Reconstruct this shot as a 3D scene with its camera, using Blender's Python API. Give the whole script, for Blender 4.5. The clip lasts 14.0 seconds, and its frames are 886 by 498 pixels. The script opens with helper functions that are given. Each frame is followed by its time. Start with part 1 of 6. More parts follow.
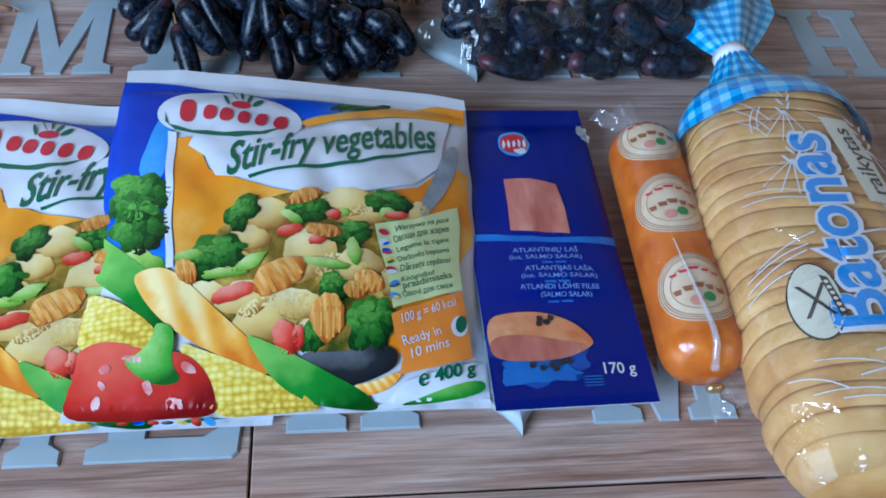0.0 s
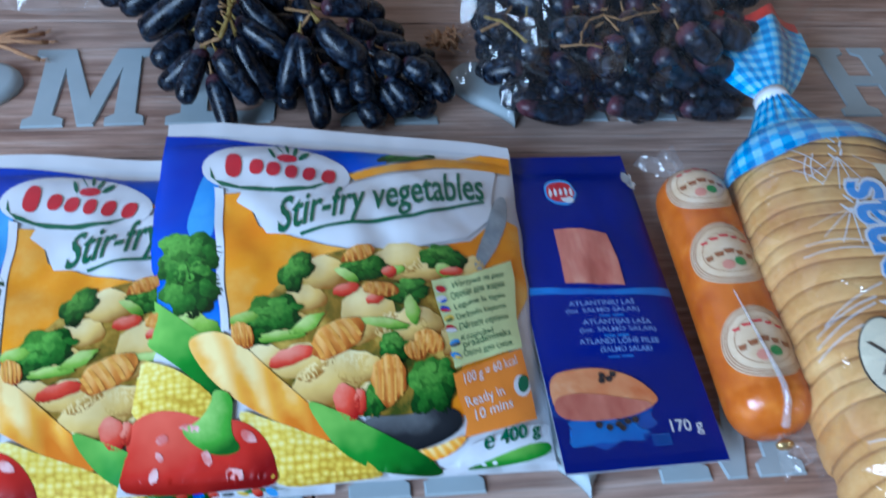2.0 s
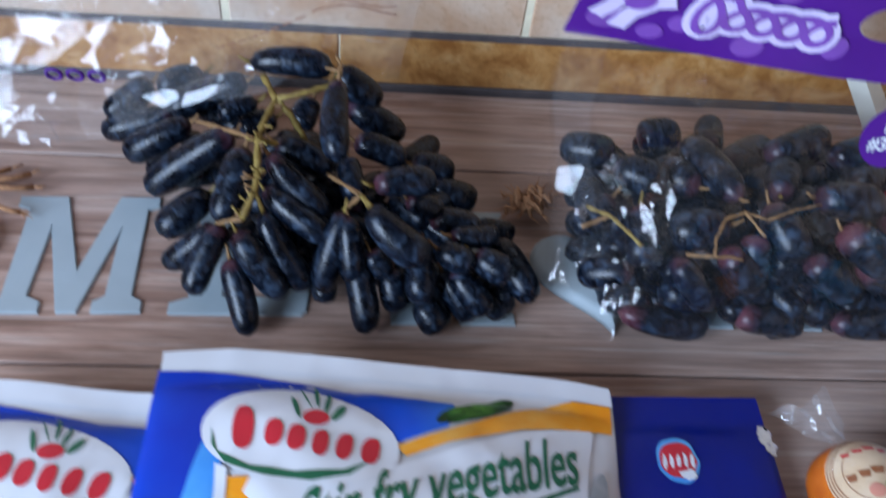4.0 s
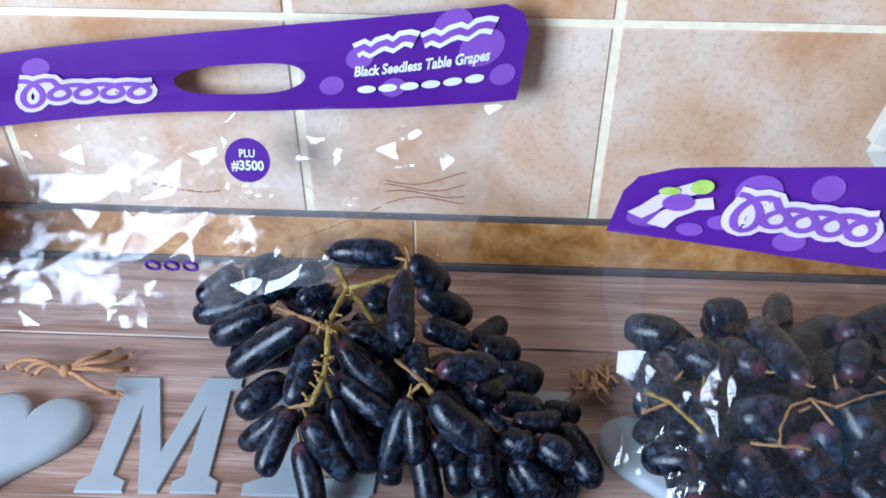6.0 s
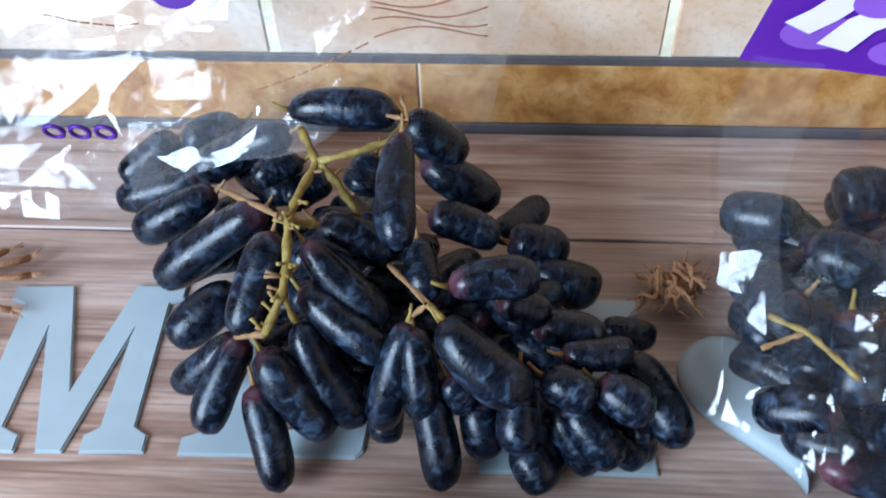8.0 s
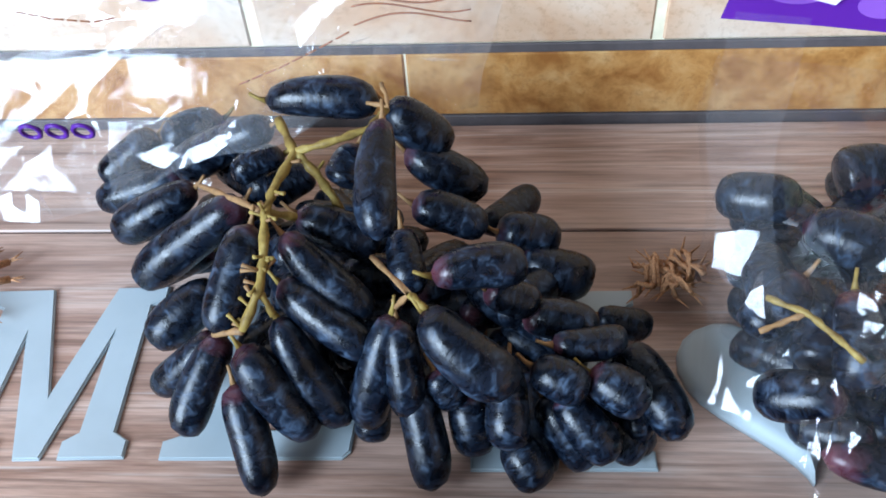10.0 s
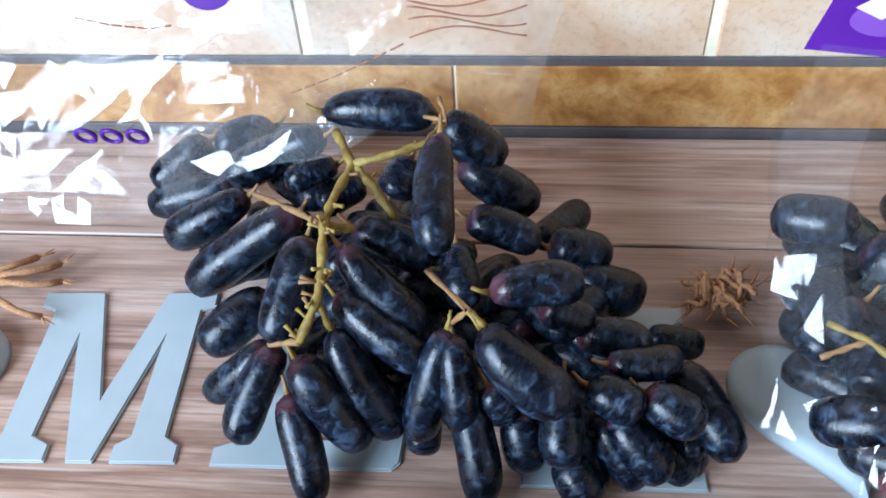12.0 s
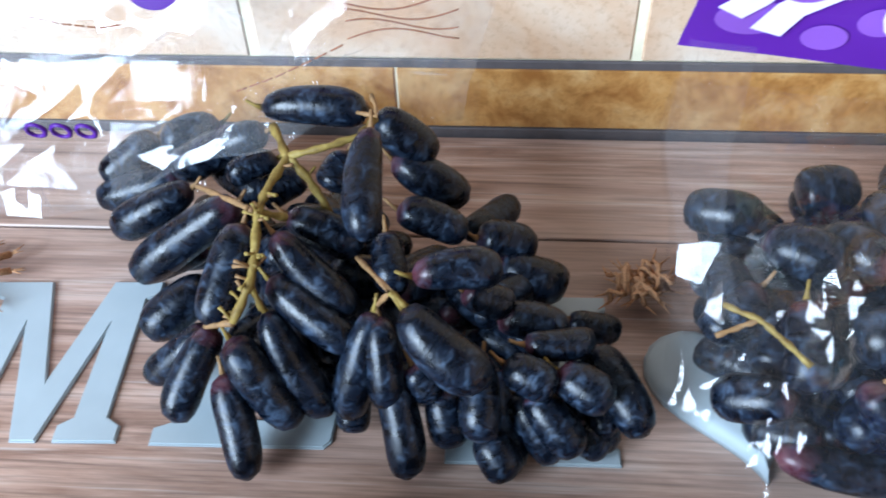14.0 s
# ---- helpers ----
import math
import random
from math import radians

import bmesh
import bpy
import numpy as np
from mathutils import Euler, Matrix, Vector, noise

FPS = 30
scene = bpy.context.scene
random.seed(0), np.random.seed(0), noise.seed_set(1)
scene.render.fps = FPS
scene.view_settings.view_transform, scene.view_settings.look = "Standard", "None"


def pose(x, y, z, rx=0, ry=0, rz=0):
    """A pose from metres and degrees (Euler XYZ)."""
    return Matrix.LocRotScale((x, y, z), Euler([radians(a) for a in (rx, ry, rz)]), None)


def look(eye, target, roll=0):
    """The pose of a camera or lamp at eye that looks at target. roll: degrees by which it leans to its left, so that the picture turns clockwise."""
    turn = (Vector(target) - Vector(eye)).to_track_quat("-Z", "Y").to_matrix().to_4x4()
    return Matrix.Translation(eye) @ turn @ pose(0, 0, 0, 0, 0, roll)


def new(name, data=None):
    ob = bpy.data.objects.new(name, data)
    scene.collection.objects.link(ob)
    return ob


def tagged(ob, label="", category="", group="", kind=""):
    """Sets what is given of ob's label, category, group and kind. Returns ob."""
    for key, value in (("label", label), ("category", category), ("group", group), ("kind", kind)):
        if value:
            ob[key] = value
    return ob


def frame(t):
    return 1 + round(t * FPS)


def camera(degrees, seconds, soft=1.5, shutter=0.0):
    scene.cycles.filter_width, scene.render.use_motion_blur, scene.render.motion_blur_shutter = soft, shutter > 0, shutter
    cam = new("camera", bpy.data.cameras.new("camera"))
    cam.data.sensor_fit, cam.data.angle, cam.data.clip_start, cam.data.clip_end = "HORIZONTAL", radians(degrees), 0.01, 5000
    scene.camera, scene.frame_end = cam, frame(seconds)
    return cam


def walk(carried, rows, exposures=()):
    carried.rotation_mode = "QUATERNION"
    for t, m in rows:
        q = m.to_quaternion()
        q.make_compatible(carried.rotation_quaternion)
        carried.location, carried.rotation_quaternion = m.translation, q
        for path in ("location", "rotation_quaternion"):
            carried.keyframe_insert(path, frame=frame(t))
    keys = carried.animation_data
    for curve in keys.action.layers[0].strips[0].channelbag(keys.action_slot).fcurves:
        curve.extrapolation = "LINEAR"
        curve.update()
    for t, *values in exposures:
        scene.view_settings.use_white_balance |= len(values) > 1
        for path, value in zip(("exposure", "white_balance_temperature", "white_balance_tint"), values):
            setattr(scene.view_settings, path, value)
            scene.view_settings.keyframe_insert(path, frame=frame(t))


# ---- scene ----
cam = camera(53.0, 14.0, soft=1.7, shutter=0.5)
PATH = [
    (0, (-0.09, -0.019, 0.425), (0.143, 1.25, -1.103), 7.1),
    (0.5, (-0.089, -0.017, 0.423), (0.145, 1.242, -1.114), 7.1),
    (1, (-0.094, -0.014, 0.424), (0.148, 1.258, -1.1), 7.7),
    (1.5, (-0.107, -0.005, 0.426), (0.151, 1.263, -1.099), 7.7),
    (2, (-0.129, 0.007, 0.426), (0.141, 1.309, -1.068), 7.2),
    (2.5, (-0.143, 0.051, 0.42), (0.12, 1.4, -1.033), 6.3),
    (2.8, (-0.133, 0.084, 0.411), (0.107, 1.408, -1.068), 7.3),
    (3, (-0.126, 0.114, 0.418), (0.08, 1.413, -1.089), 7.9),
    (3.2, (-0.117, 0.137, 0.411), (0.042, 1.455, -1.085), 8.3),
    (3.5, (-0.112, 0.171, 0.41), (0.003, 1.482, -1.096), 9.1),
    (3.8, (-0.099, 0.167, 0.383), (-0.039, 1.572, -1.038), 4.7),
    (4, (-0.131, 0.203, 0.405), (0.053, 1.512, -1.096), 7.9),
    (4.2, (-0.145, 0.208, 0.412), (0.062, 1.557, -1.05), 8.0),
    (6.3, (-0.093, 0.204, 0.434), (-0.178, 1.745, -0.837), -0.3),
    (6.5, (-0.084, 0.212, 0.43), (-0.155, 1.708, -0.896), -0.6),
    (6.8, (-0.081, 0.212, 0.424), (-0.135, 1.656, -0.959), -0.8),
    (7, (-0.095, 0.221, 0.405), (-0.102, 1.62, -1.024), 2.4),
    (7.2, (-0.109, 0.245, 0.378), (-0.078, 1.529, -1.155), 0.4),
    (7.5, (-0.097, 0.28, 0.353), (-0.129, 1.549, -1.193), -0.3),
    (7.8, (-0.101, 0.327, 0.333), (-0.224, 1.607, -1.198), -3.5),
    (8, (-0.11, 0.33, 0.325), (-0.219, 1.653, -1.171), -2.2),
    (8.2, (-0.105, 0.331, 0.308), (-0.266, 1.708, -1.133), -4.2),
    (10.5, (-0.099, 0.334, 0.31), (-0.226, 1.668, -1.175), -4.5),
    (11, (-0.097, 0.335, 0.311), (-0.222, 1.67, -1.173), -4.7),
    (11.5, (-0.105, 0.335, 0.317), (-0.24, 1.677, -1.16), -4.0),
    (12, (-0.115, 0.336, 0.315), (-0.287, 1.672, -1.163), -4.2),
    (12.5, (-0.112, 0.332, 0.312), (-0.286, 1.664, -1.17), -4.6),
    (13, (-0.113, 0.326, 0.314), (-0.285, 1.657, -1.169), -4.3),
    (13.5, (-0.108, 0.321, 0.319), (-0.269, 1.661, -1.157), -4.2),
    (14, (-0.095, 0.317, 0.322), (-0.211, 1.678, -1.139), -2.1),
]
EXPOSURES = [(0, -0.62, 5260, 10), (2.5, -0.60, 5260, 9), (3.5, -0.48, 5450, 6), (4.2, -0.36, 6080, 20), (6.4, 0.06, 6100, 17), (7.0, -0.20, 5600, 7), (7.5, -0.30, 5560, 9), (8.2, 0.40, 6160, 12), (14, 0.49, 6220, 12)]
walk(cam, [(t, look(eye, target, roll)) for t, eye, target, roll in PATH], EXPOSURES)

# ---- world and light ----
world = bpy.data.worlds.new("daylight")
scene.world = world
world.use_nodes = True
wn = world.node_tree.nodes
sky = wn.new("ShaderNodeTexSky")
sky.sky_type, sky.sun_disc, sky.sun_elevation, sky.sun_rotation = "NISHITA", False, radians(35), radians(250)
wn["Background"].inputs[1].default_value = 0.1
world.node_tree.links.new(sky.outputs[0], wn["Background"].inputs[0])
WINDOW_Y0, WINDOW_Y1, WINDOW_Z0, WINDOW_Z1 = -1.75, -0.10, 0.20, 1.60
WEST, EAST, SOUTH, NORTH, FLOOR, CEILING = -1.50, 1.42, -2.2, 0.706, -0.75, 1.8
lamp = bpy.data.lights.new("window_light", "AREA")
lamp.shape, lamp.size, lamp.size_y, lamp.energy, lamp.color = "RECTANGLE", 1.20, 1.20, 120.0, (0.64, 0.82, 1.0)
lamp_ob = new("window_light", lamp)
lamp_ob.matrix_world = look((WEST + 0.02, (WINDOW_Y0 + WINDOW_Y1) / 2, (WINDOW_Z0 + WINDOW_Z1) / 2), (0, (WINDOW_Y0 + WINDOW_Y1) / 2 + 0.55, (WINDOW_Z0 + WINDOW_Z1) / 2 - 0.35))


# ---- materials ----
def rgb(c):
    return (*c, 1.0) if len(c) == 3 else c


class Nodes:
    """Small helper round a material's node tree."""

    def __init__(self, name):
        self.m = bpy.data.materials.new(name)
        self.m.use_nodes = True
        self.t = self.m.node_tree
        self.b = self.t.nodes["Principled BSDF"]

    def add(self, kind, **values):
        n = self.t.nodes.new(kind)
        for k, v in values.items():
            n.inputs[k].default_value = v
        return n

    def link(self, a, b):
        self.t.links.new(a, b)

    def coords(self, scale=(1, 1, 1), space="Object"):
        c, mp = self.add("ShaderNodeTexCoord"), self.add("ShaderNodeMapping")
        mp.inputs["Scale"].default_value = scale
        self.link(c.outputs[space], mp.inputs[0])
        return mp.outputs[0]

    def noise(self, vec, scale, detail=4.0, rough=0.55, distort=0.0):
        n = self.add("ShaderNodeTexNoise", Scale=scale, Detail=detail, Roughness=rough, Distortion=distort)
        self.link(vec, n.inputs["Vector"])
        return n.outputs["Fac"]

    def ramp(self, fac, stops):
        r = self.add("ShaderNodeValToRGB")
        while len(r.color_ramp.elements) < len(stops):
            r.color_ramp.elements.new(0.5)
        for e, (p, c) in zip(r.color_ramp.elements, stops):
            e.position, e.color = p, rgb(c)
        self.link(fac, r.inputs[0])
        return r.outputs[0]

    def mix(self, fac, a, b, mode="MIX"):
        n = self.t.nodes.new("ShaderNodeMix")
        n.data_type, n.blend_type = "RGBA", mode
        for sock, v in ((n.inputs[0], fac), (n.inputs[6], a), (n.inputs[7], b)):
            if isinstance(v, (int, float)):
                sock.default_value = v
            elif isinstance(v, tuple):
                sock.default_value = rgb(v)
            else:
                self.link(v, sock)
        return n.outputs[2]

    def maths(self, op, a, b=0.0):
        n = self.t.nodes.new("ShaderNodeMath")
        n.operation = op
        for sock, v in zip(n.inputs, (a, b)):
            if isinstance(v, (int, float)):
                sock.default_value = v
            else:
                self.link(v, sock)
        return n.outputs[0]

    def bump(self, height, strength=0.2, distance=0.001):
        n = self.add("ShaderNodeBump", Strength=strength, Distance=distance)
        self.link(height, n.inputs["Height"])
        self.link(n.outputs[0], self.b.inputs["Normal"])

    def set(self, **values):
        for k, v in values.items():
            k = k.replace("_", " ")
            if isinstance(v, (int, float)):
                self.b.inputs[k].default_value = v
            elif isinstance(v, tuple):
                self.b.inputs[k].default_value = rgb(v)
            else:
                self.link(v, self.b.inputs[k])
        return self


def plain(name, c, rough=0.5, vary=0.08, scale=60.0, bump=0.0, **more):
    """Paint or print of one colour with slight unevenness."""
    n = Nodes(name)
    f = n.noise(n.coords(), scale, 5.0)
    dark = tuple(v * (1 - vary) for v in c)
    light = tuple(min(1.0, v * (1 + vary)) for v in c)
    n.set(Base_Color=n.ramp(f, [(0.3, dark), (0.7, light)]), Roughness=rough, **more)
    if bump:
        n.bump(f, bump, 0.0006)
    return n.m


def printed(name, stops, scale=90.0, rough=0.32, detail=5.0, stretch=(1, 1, 1)):
    """Glossy printed picture: several tones broken up by noise."""
    n = Nodes(name)
    f = n.noise(n.coords(stretch), scale, detail, 0.6)
    n.set(Base_Color=n.ramp(f, stops), Roughness=rough, Coat_Weight=0.04, Coat_Roughness=0.12, Specular_IOR_Level=0.25)
    return n.m


def photo(name, shade, body, light, scale=60.0, detail=4.0, stretch=(1, 1, 1), ribs=0.0):
    """Printed photograph of a round thing: lit from its upper left, as the picture was taken."""
    n = Nodes(name)
    uv = n.coords((1, 1, 1), "UV")
    sep = n.add("ShaderNodeSeparateXYZ")
    n.link(uv, sep.inputs[0])
    f = n.noise(n.coords(stretch), scale, detail, 0.6)
    lean = n.maths("ADD", n.maths("MULTIPLY", sep.outputs[0], -0.22), n.maths("MULTIPLY", sep.outputs[1], 0.30))
    far = n.maths("ADD", n.maths("MULTIPLY", sep.outputs[0], sep.outputs[0]), n.maths("MULTIPLY", sep.outputs[1], sep.outputs[1]))
    tone = n.maths("ADD", n.maths("ADD", lean, n.maths("MULTIPLY", far, -0.20)), 0.62)
    tone = n.maths("ADD", tone, n.maths("MULTIPLY", n.maths("SUBTRACT", f, 0.5), 0.75))
    if ribs:
        diag = n.maths("ADD", n.maths("MULTIPLY", sep.outputs[0], ribs), n.maths("MULTIPLY", sep.outputs[1], ribs * 0.35))
        wave = n.maths("SINE", n.maths("ADD", diag, n.maths("MULTIPLY", f, 4.0)))
        tone = n.maths("ADD", tone, n.maths("MULTIPLY", wave, 0.16))
    n.set(Base_Color=n.ramp(tone, [(0.12, shade), (0.5, body), (0.88, light)]), Roughness=0.3, Coat_Weight=0.04, Coat_Roughness=0.12, Specular_IOR_Level=0.25)
    return n.m


def wood_material():
    n = Nodes("grey_brown_wood")
    info = n.add("ShaderNodeObjectInfo")
    co = n.coords((1, 1, 1))
    off = n.add("ShaderNodeVectorMath")
    off.operation = "ADD"
    n.link(co, off.inputs[0])
    mul = n.maths("MULTIPLY", info.outputs["Random"], 7.0)
    comb = n.add("ShaderNodeCombineXYZ")
    n.link(mul, comb.inputs[0]), n.link(mul, comb.inputs[1])
    n.link(comb.outputs[0], off.inputs[1])
    stretch = n.add("ShaderNodeMapping")
    stretch.inputs["Scale"].default_value = (2.2, 26, 10)
    n.link(off.outputs[0], stretch.inputs[0])
    grain = n.noise(stretch.outputs[0], 3.0, 8.0, 0.62, 0.6)
    fine = n.add("ShaderNodeMapping")
    fine.inputs["Scale"].default_value = (6, 190, 40)
    n.link(off.outputs[0], fine.inputs[0])
    pores = n.noise(fine.outputs[0], 3.0, 4.0, 0.6)
    patch = n.noise(off.outputs[0], 5.0, 3.0, 0.5)
    base = n.ramp(grain, [(0.28, (0.18, 0.100, 0.070)), (0.43, (0.35, 0.205, 0.150)), (0.56, (0.52, 0.342, 0.266)), (0.72, (0.65, 0.50, 0.43))])
    base = n.mix(n.ramp(pores, [(0.32, (0.55, 0.55, 0.55)), (0.55, (0, 0, 0))]), base, (0.085, 0.055, 0.045))
    base = n.mix(n.ramp(patch, [(0.42, (0, 0, 0)), (0.68, (0.5, 0.5, 0.5))]), base, (0.50, 0.40, 0.35))
    thin = n.add("ShaderNodeMapping")
    thin.inputs["Scale"].default_value = (1.6, 75, 20)
    n.link(off.outputs[0], thin.inputs[0])
    streak = n.noise(thin.outputs[0], 3.0, 5.0, 0.6, 0.3)
    base = n.mix(n.ramp(streak, [(0.58, (0, 0, 0)), (0.70, (0.6, 0.6, 0.6))]), base, (0.66, 0.58, 0.53))
    base = n.mix(n.ramp(streak, [(0.30, (0.6, 0.6, 0.6)), (0.42, (0, 0, 0))]), base, (0.11, 0.065, 0.05))
    n.set(Base_Color=base, Roughness=0.42)
    n.bump(pores, 0.12, 0.0004)
    return n.m


def tile_material(name, a, b, c, scale=13.0):
    n = Nodes(name)
    info = n.add("ShaderNodeObjectInfo")
    off = n.add("ShaderNodeVectorMath")
    off.operation = "ADD"
    n.link(n.coords(), off.inputs[0])
    comb = n.add("ShaderNodeCombineXYZ")
    n.link(n.maths("MULTIPLY", info.outputs["Random"], 9.0), comb.inputs[0])
    n.link(comb.outputs[0], off.inputs[1])
    cloud = n.noise(off.outputs[0], scale, 5.0, 0.6, 0.4)
    speck = n.noise(off.outputs[0], 220.0, 4.0, 0.7)
    col = n.ramp(cloud, [(0.34, a), (0.5, b), (0.66, c)])
    col = n.mix(n.ramp(speck, [(0.5, (0, 0, 0)), (0.72, (0.45, 0.45, 0.45))]), col, tuple(v * 0.62 for v in a))
    n.set(Base_Color=col, Roughness=0.38)
    n.bump(n.noise(off.outputs[0], 70.0, 4.0), 0.25, 0.0008)
    return n.m


def grape_material(name, collar):
    """Dark skin with a blue bloom rubbed off in places, reddish towards the stalk."""
    n = Nodes(name)
    info = n.add("ShaderNodeObjectInfo")
    tc = n.add("ShaderNodeTexCoord")
    off = n.add("ShaderNodeVectorMath")
    off.operation = "ADD"
    n.link(tc.outputs["Object"], off.inputs[0])
    comb = n.add("ShaderNodeCombineXYZ")
    n.link(n.maths("MULTIPLY", info.outputs["Random"], 13.0), comb.inputs[0])
    n.link(comb.outputs[0], off.inputs[1])
    sep = n.add("ShaderNodeSeparateXYZ")
    n.link(tc.outputs["Object"], sep.inputs[0])
    bloom = n.noise(off.outputs[0], 1.5, 6.0, 0.62, 0.7)
    rub = n.noise(off.outputs[0], 2.6, 4.0, 0.6)
    col = n.ramp(bloom, [(0.36, (0.0010, 0.0014, 0.0026)), (0.54, (0.004, 0.008, 0.017)), (0.72, (0.048, 0.076, 0.122))])
    col = n.mix(n.ramp(rub, [(0.5, (0, 0, 0)), (0.75, (0.5, 0.5, 0.5))]), col, (0.007, 0.008, 0.014))
    z = n.maths("ADD", sep.outputs[2], n.maths("MULTIPLY", n.maths("SUBTRACT", rub, 0.5), 1.2))
    z = n.maths("ADD", z, n.maths("MULTIPLY", info.outputs["Random"], 0.9))
    red = n.ramp(n.maths("MULTIPLY", n.maths("ADD", z, -collar), 0.9), [(0.0, (0, 0, 0)), (1.0, (0.85, 0.85, 0.85))])
    col = n.mix(red, col, (0.120, 0.036, 0.048))
    n.set(Base_Color=col, Roughness=n.ramp(bloom, [(0.3, (0.17,) * 3), (0.7, (0.44,) * 3)]), Specular_IOR_Level=0.32)
    n.bump(rub, 0.05, 0.06)
    return n.m


def film_material(name, tint=(1, 1, 1), gloss=0.065, rough=0.04, haze=0.008, wrinkle=0.10, scale=14.0):
    """Clear plastic film: see-through, with a sharp sheen over fine creases and a slight milky haze."""
    n = Nodes(name)
    n.t.nodes.remove(n.b)
    out = n.t.nodes["Material Output"]
    clear, shine, milk = n.add("ShaderNodeBsdfTransparent"), n.add("ShaderNodeBsdfGlossy"), n.add("ShaderNodeBsdfDiffuse")
    clear.inputs[0].default_value = rgb(tint)
    milk.inputs[0].default_value = (0.85, 0.87, 0.9, 1)
    shine.inputs["Roughness"].default_value = rough
    f = n.noise(n.coords(), scale, 4.0, 0.55, 0.8)
    bump = n.add("ShaderNodeBump", Strength=wrinkle, Distance=0.004)
    n.link(f, bump.inputs["Height"])
    n.link(bump.outputs[0], shine.inputs["Normal"])
    a, b = n.add("ShaderNodeMixShader"), n.add("ShaderNodeMixShader")
    a.inputs[0].default_value = haze
    n.link(clear.outputs[0], a.inputs[1]), n.link(milk.outputs[0], a.inputs[2])
    b.inputs[0].default_value = gloss
    n.link(a.outputs[0], b.inputs[1]), n.link(shine.outputs[0], b.inputs[2])
    n.link(b.outputs[0], out.inputs[0])
    return n.m


WOOD = wood_material()
DARK_GAP = plain("dark_joint", (0.02, 0.016, 0.014), 0.8)
TILE = tile_material("beige_tile", (0.52, 0.27, 0.130), (0.62, 0.435, 0.30), (0.70, 0.59, 0.48), 9.0)
BORDER = tile_material("ochre_border_tile", (0.30, 0.115, 0.026), (0.47, 0.225, 0.065), (0.60, 0.35, 0.14), 46.0)
GROUT = plain("cream_grout", (0.78, 0.70, 0.50), 0.85, 0.1, 120, 0.3)
DARK_BEAD = plain("dark_grey_bead", (0.09, 0.075, 0.075), 0.6, 0.2, 80)
# Dark grey, so the unseen room shell bounces little light
DIM_SHELL_PAINT = plain("dim_grey_shell_paint", (0.085, 0.085, 0.085), 0.8, 0.05, 8)
# Warm beige, so the unseen east wall throws warm fill light
WARM_BOUNCE_PAINT = plain("warm_beige_bounce_paint", (0.58, 0.40, 0.28), 0.8, 0.05, 8)
FLOORING = plain("brown_floor", (0.22, 0.15, 0.10), 0.6, 0.2, 6)
LETTER = plain("pale_blue_grey_paint", (0.38, 0.45, 0.48), 0.55, 0.06, 30, 0.1)
TWINE = plain("jute_twine", (0.40, 0.20, 0.095), 0.9, 0.35, 900, 0.4)
GRAPE = grape_material("black_grape_skin", 2.55)
PLUM_GRAPE = grape_material("plum_grape_skin", 2.05)
STEM = printed("grape_stem", [(0.3, (0.12, 0.070, 0.016)), (0.55, (0.26, 0.18, 0.045)), (0.75, (0.40, 0.31, 0.11))], 160, 0.6)
DRY_STEM = plain("dry_brown_stem", (0.24, 0.13, 0.05), 0.7, 0.3, 300)
FILM = film_material("clear_crinkled_film", gloss=0.05, wrinkle=0.05)
SMOOTH_FILM = film_material("clear_taut_film", gloss=0.045, rough=0.08, haze=0.002, wrinkle=0.25, scale=40)
CLING_FILM = film_material("tight_clear_film", gloss=0.014, rough=0.12, haze=0.0, wrinkle=0.3, scale=40)
HEM_FILM = film_material("clear_film_hem", gloss=0.02, rough=0.2, haze=0.020, wrinkle=0.3)
LOAF_FILM = film_material("clear_bread_bag_film", gloss=0.14, rough=0.07, haze=0.01, wrinkle=0.45, scale=60)
OPEN_FILM = film_material("faintly_milky_film", gloss=0.052, rough=0.05, haze=0.056, wrinkle=0.06, scale=24.0)
MILKY_FILM = film_material("milky_film", gloss=0.10, rough=0.15, haze=0.22, wrinkle=0.4)


# ---- building helpers ----
def mesh_of(name, bm, *mats, smooth=True):
    me = bpy.data.meshes.new(name)
    bm.to_mesh(me)
    bm.free()
    for m in mats:
        me.materials.append(m)
    if smooth:
        me.polygons.foreach_set("use_smooth", [True] * len(me.polygons))
    return me


def part(name, bm, material, parent, label="", smooth=True):
    """One mesh object under a thing or a part."""
    ob = new(name, mesh_of(name, bm, material, smooth=smooth) if isinstance(bm, bmesh.types.BMesh) else bm)
    ob.parent = parent
    return tagged(ob, label)


def thing(name, label, category, at=(0, 0, 0), group="", kind=""):
    ob = new(name)
    ob.empty_display_size = 0.02
    ob.location = at
    bpy.context.view_layer.update()
    return tagged(ob, label, category, group, kind)


def structure(name, bm, material, label, smooth=False):
    return tagged(new(name, mesh_of(name, bm, material, smooth=smooth)), label, name.split("_")[0], kind="structure")


def box(x0, y0, z0, x1, y1, z1, bevel=0.0, bm=None):
    bm = bm or bmesh.new()
    made = bmesh.ops.create_cube(bm, size=1.0, matrix=Matrix.LocRotScale(((x0 + x1) / 2, (y0 + y1) / 2, (z0 + z1) / 2), None, (x1 - x0, y1 - y0, z1 - z0)))
    if bevel:
        bmesh.ops.bevel(bm, geom=list({e for v in made["verts"] for e in v.link_edges}), offset=bevel, segments=1, affect="EDGES")
    return bm


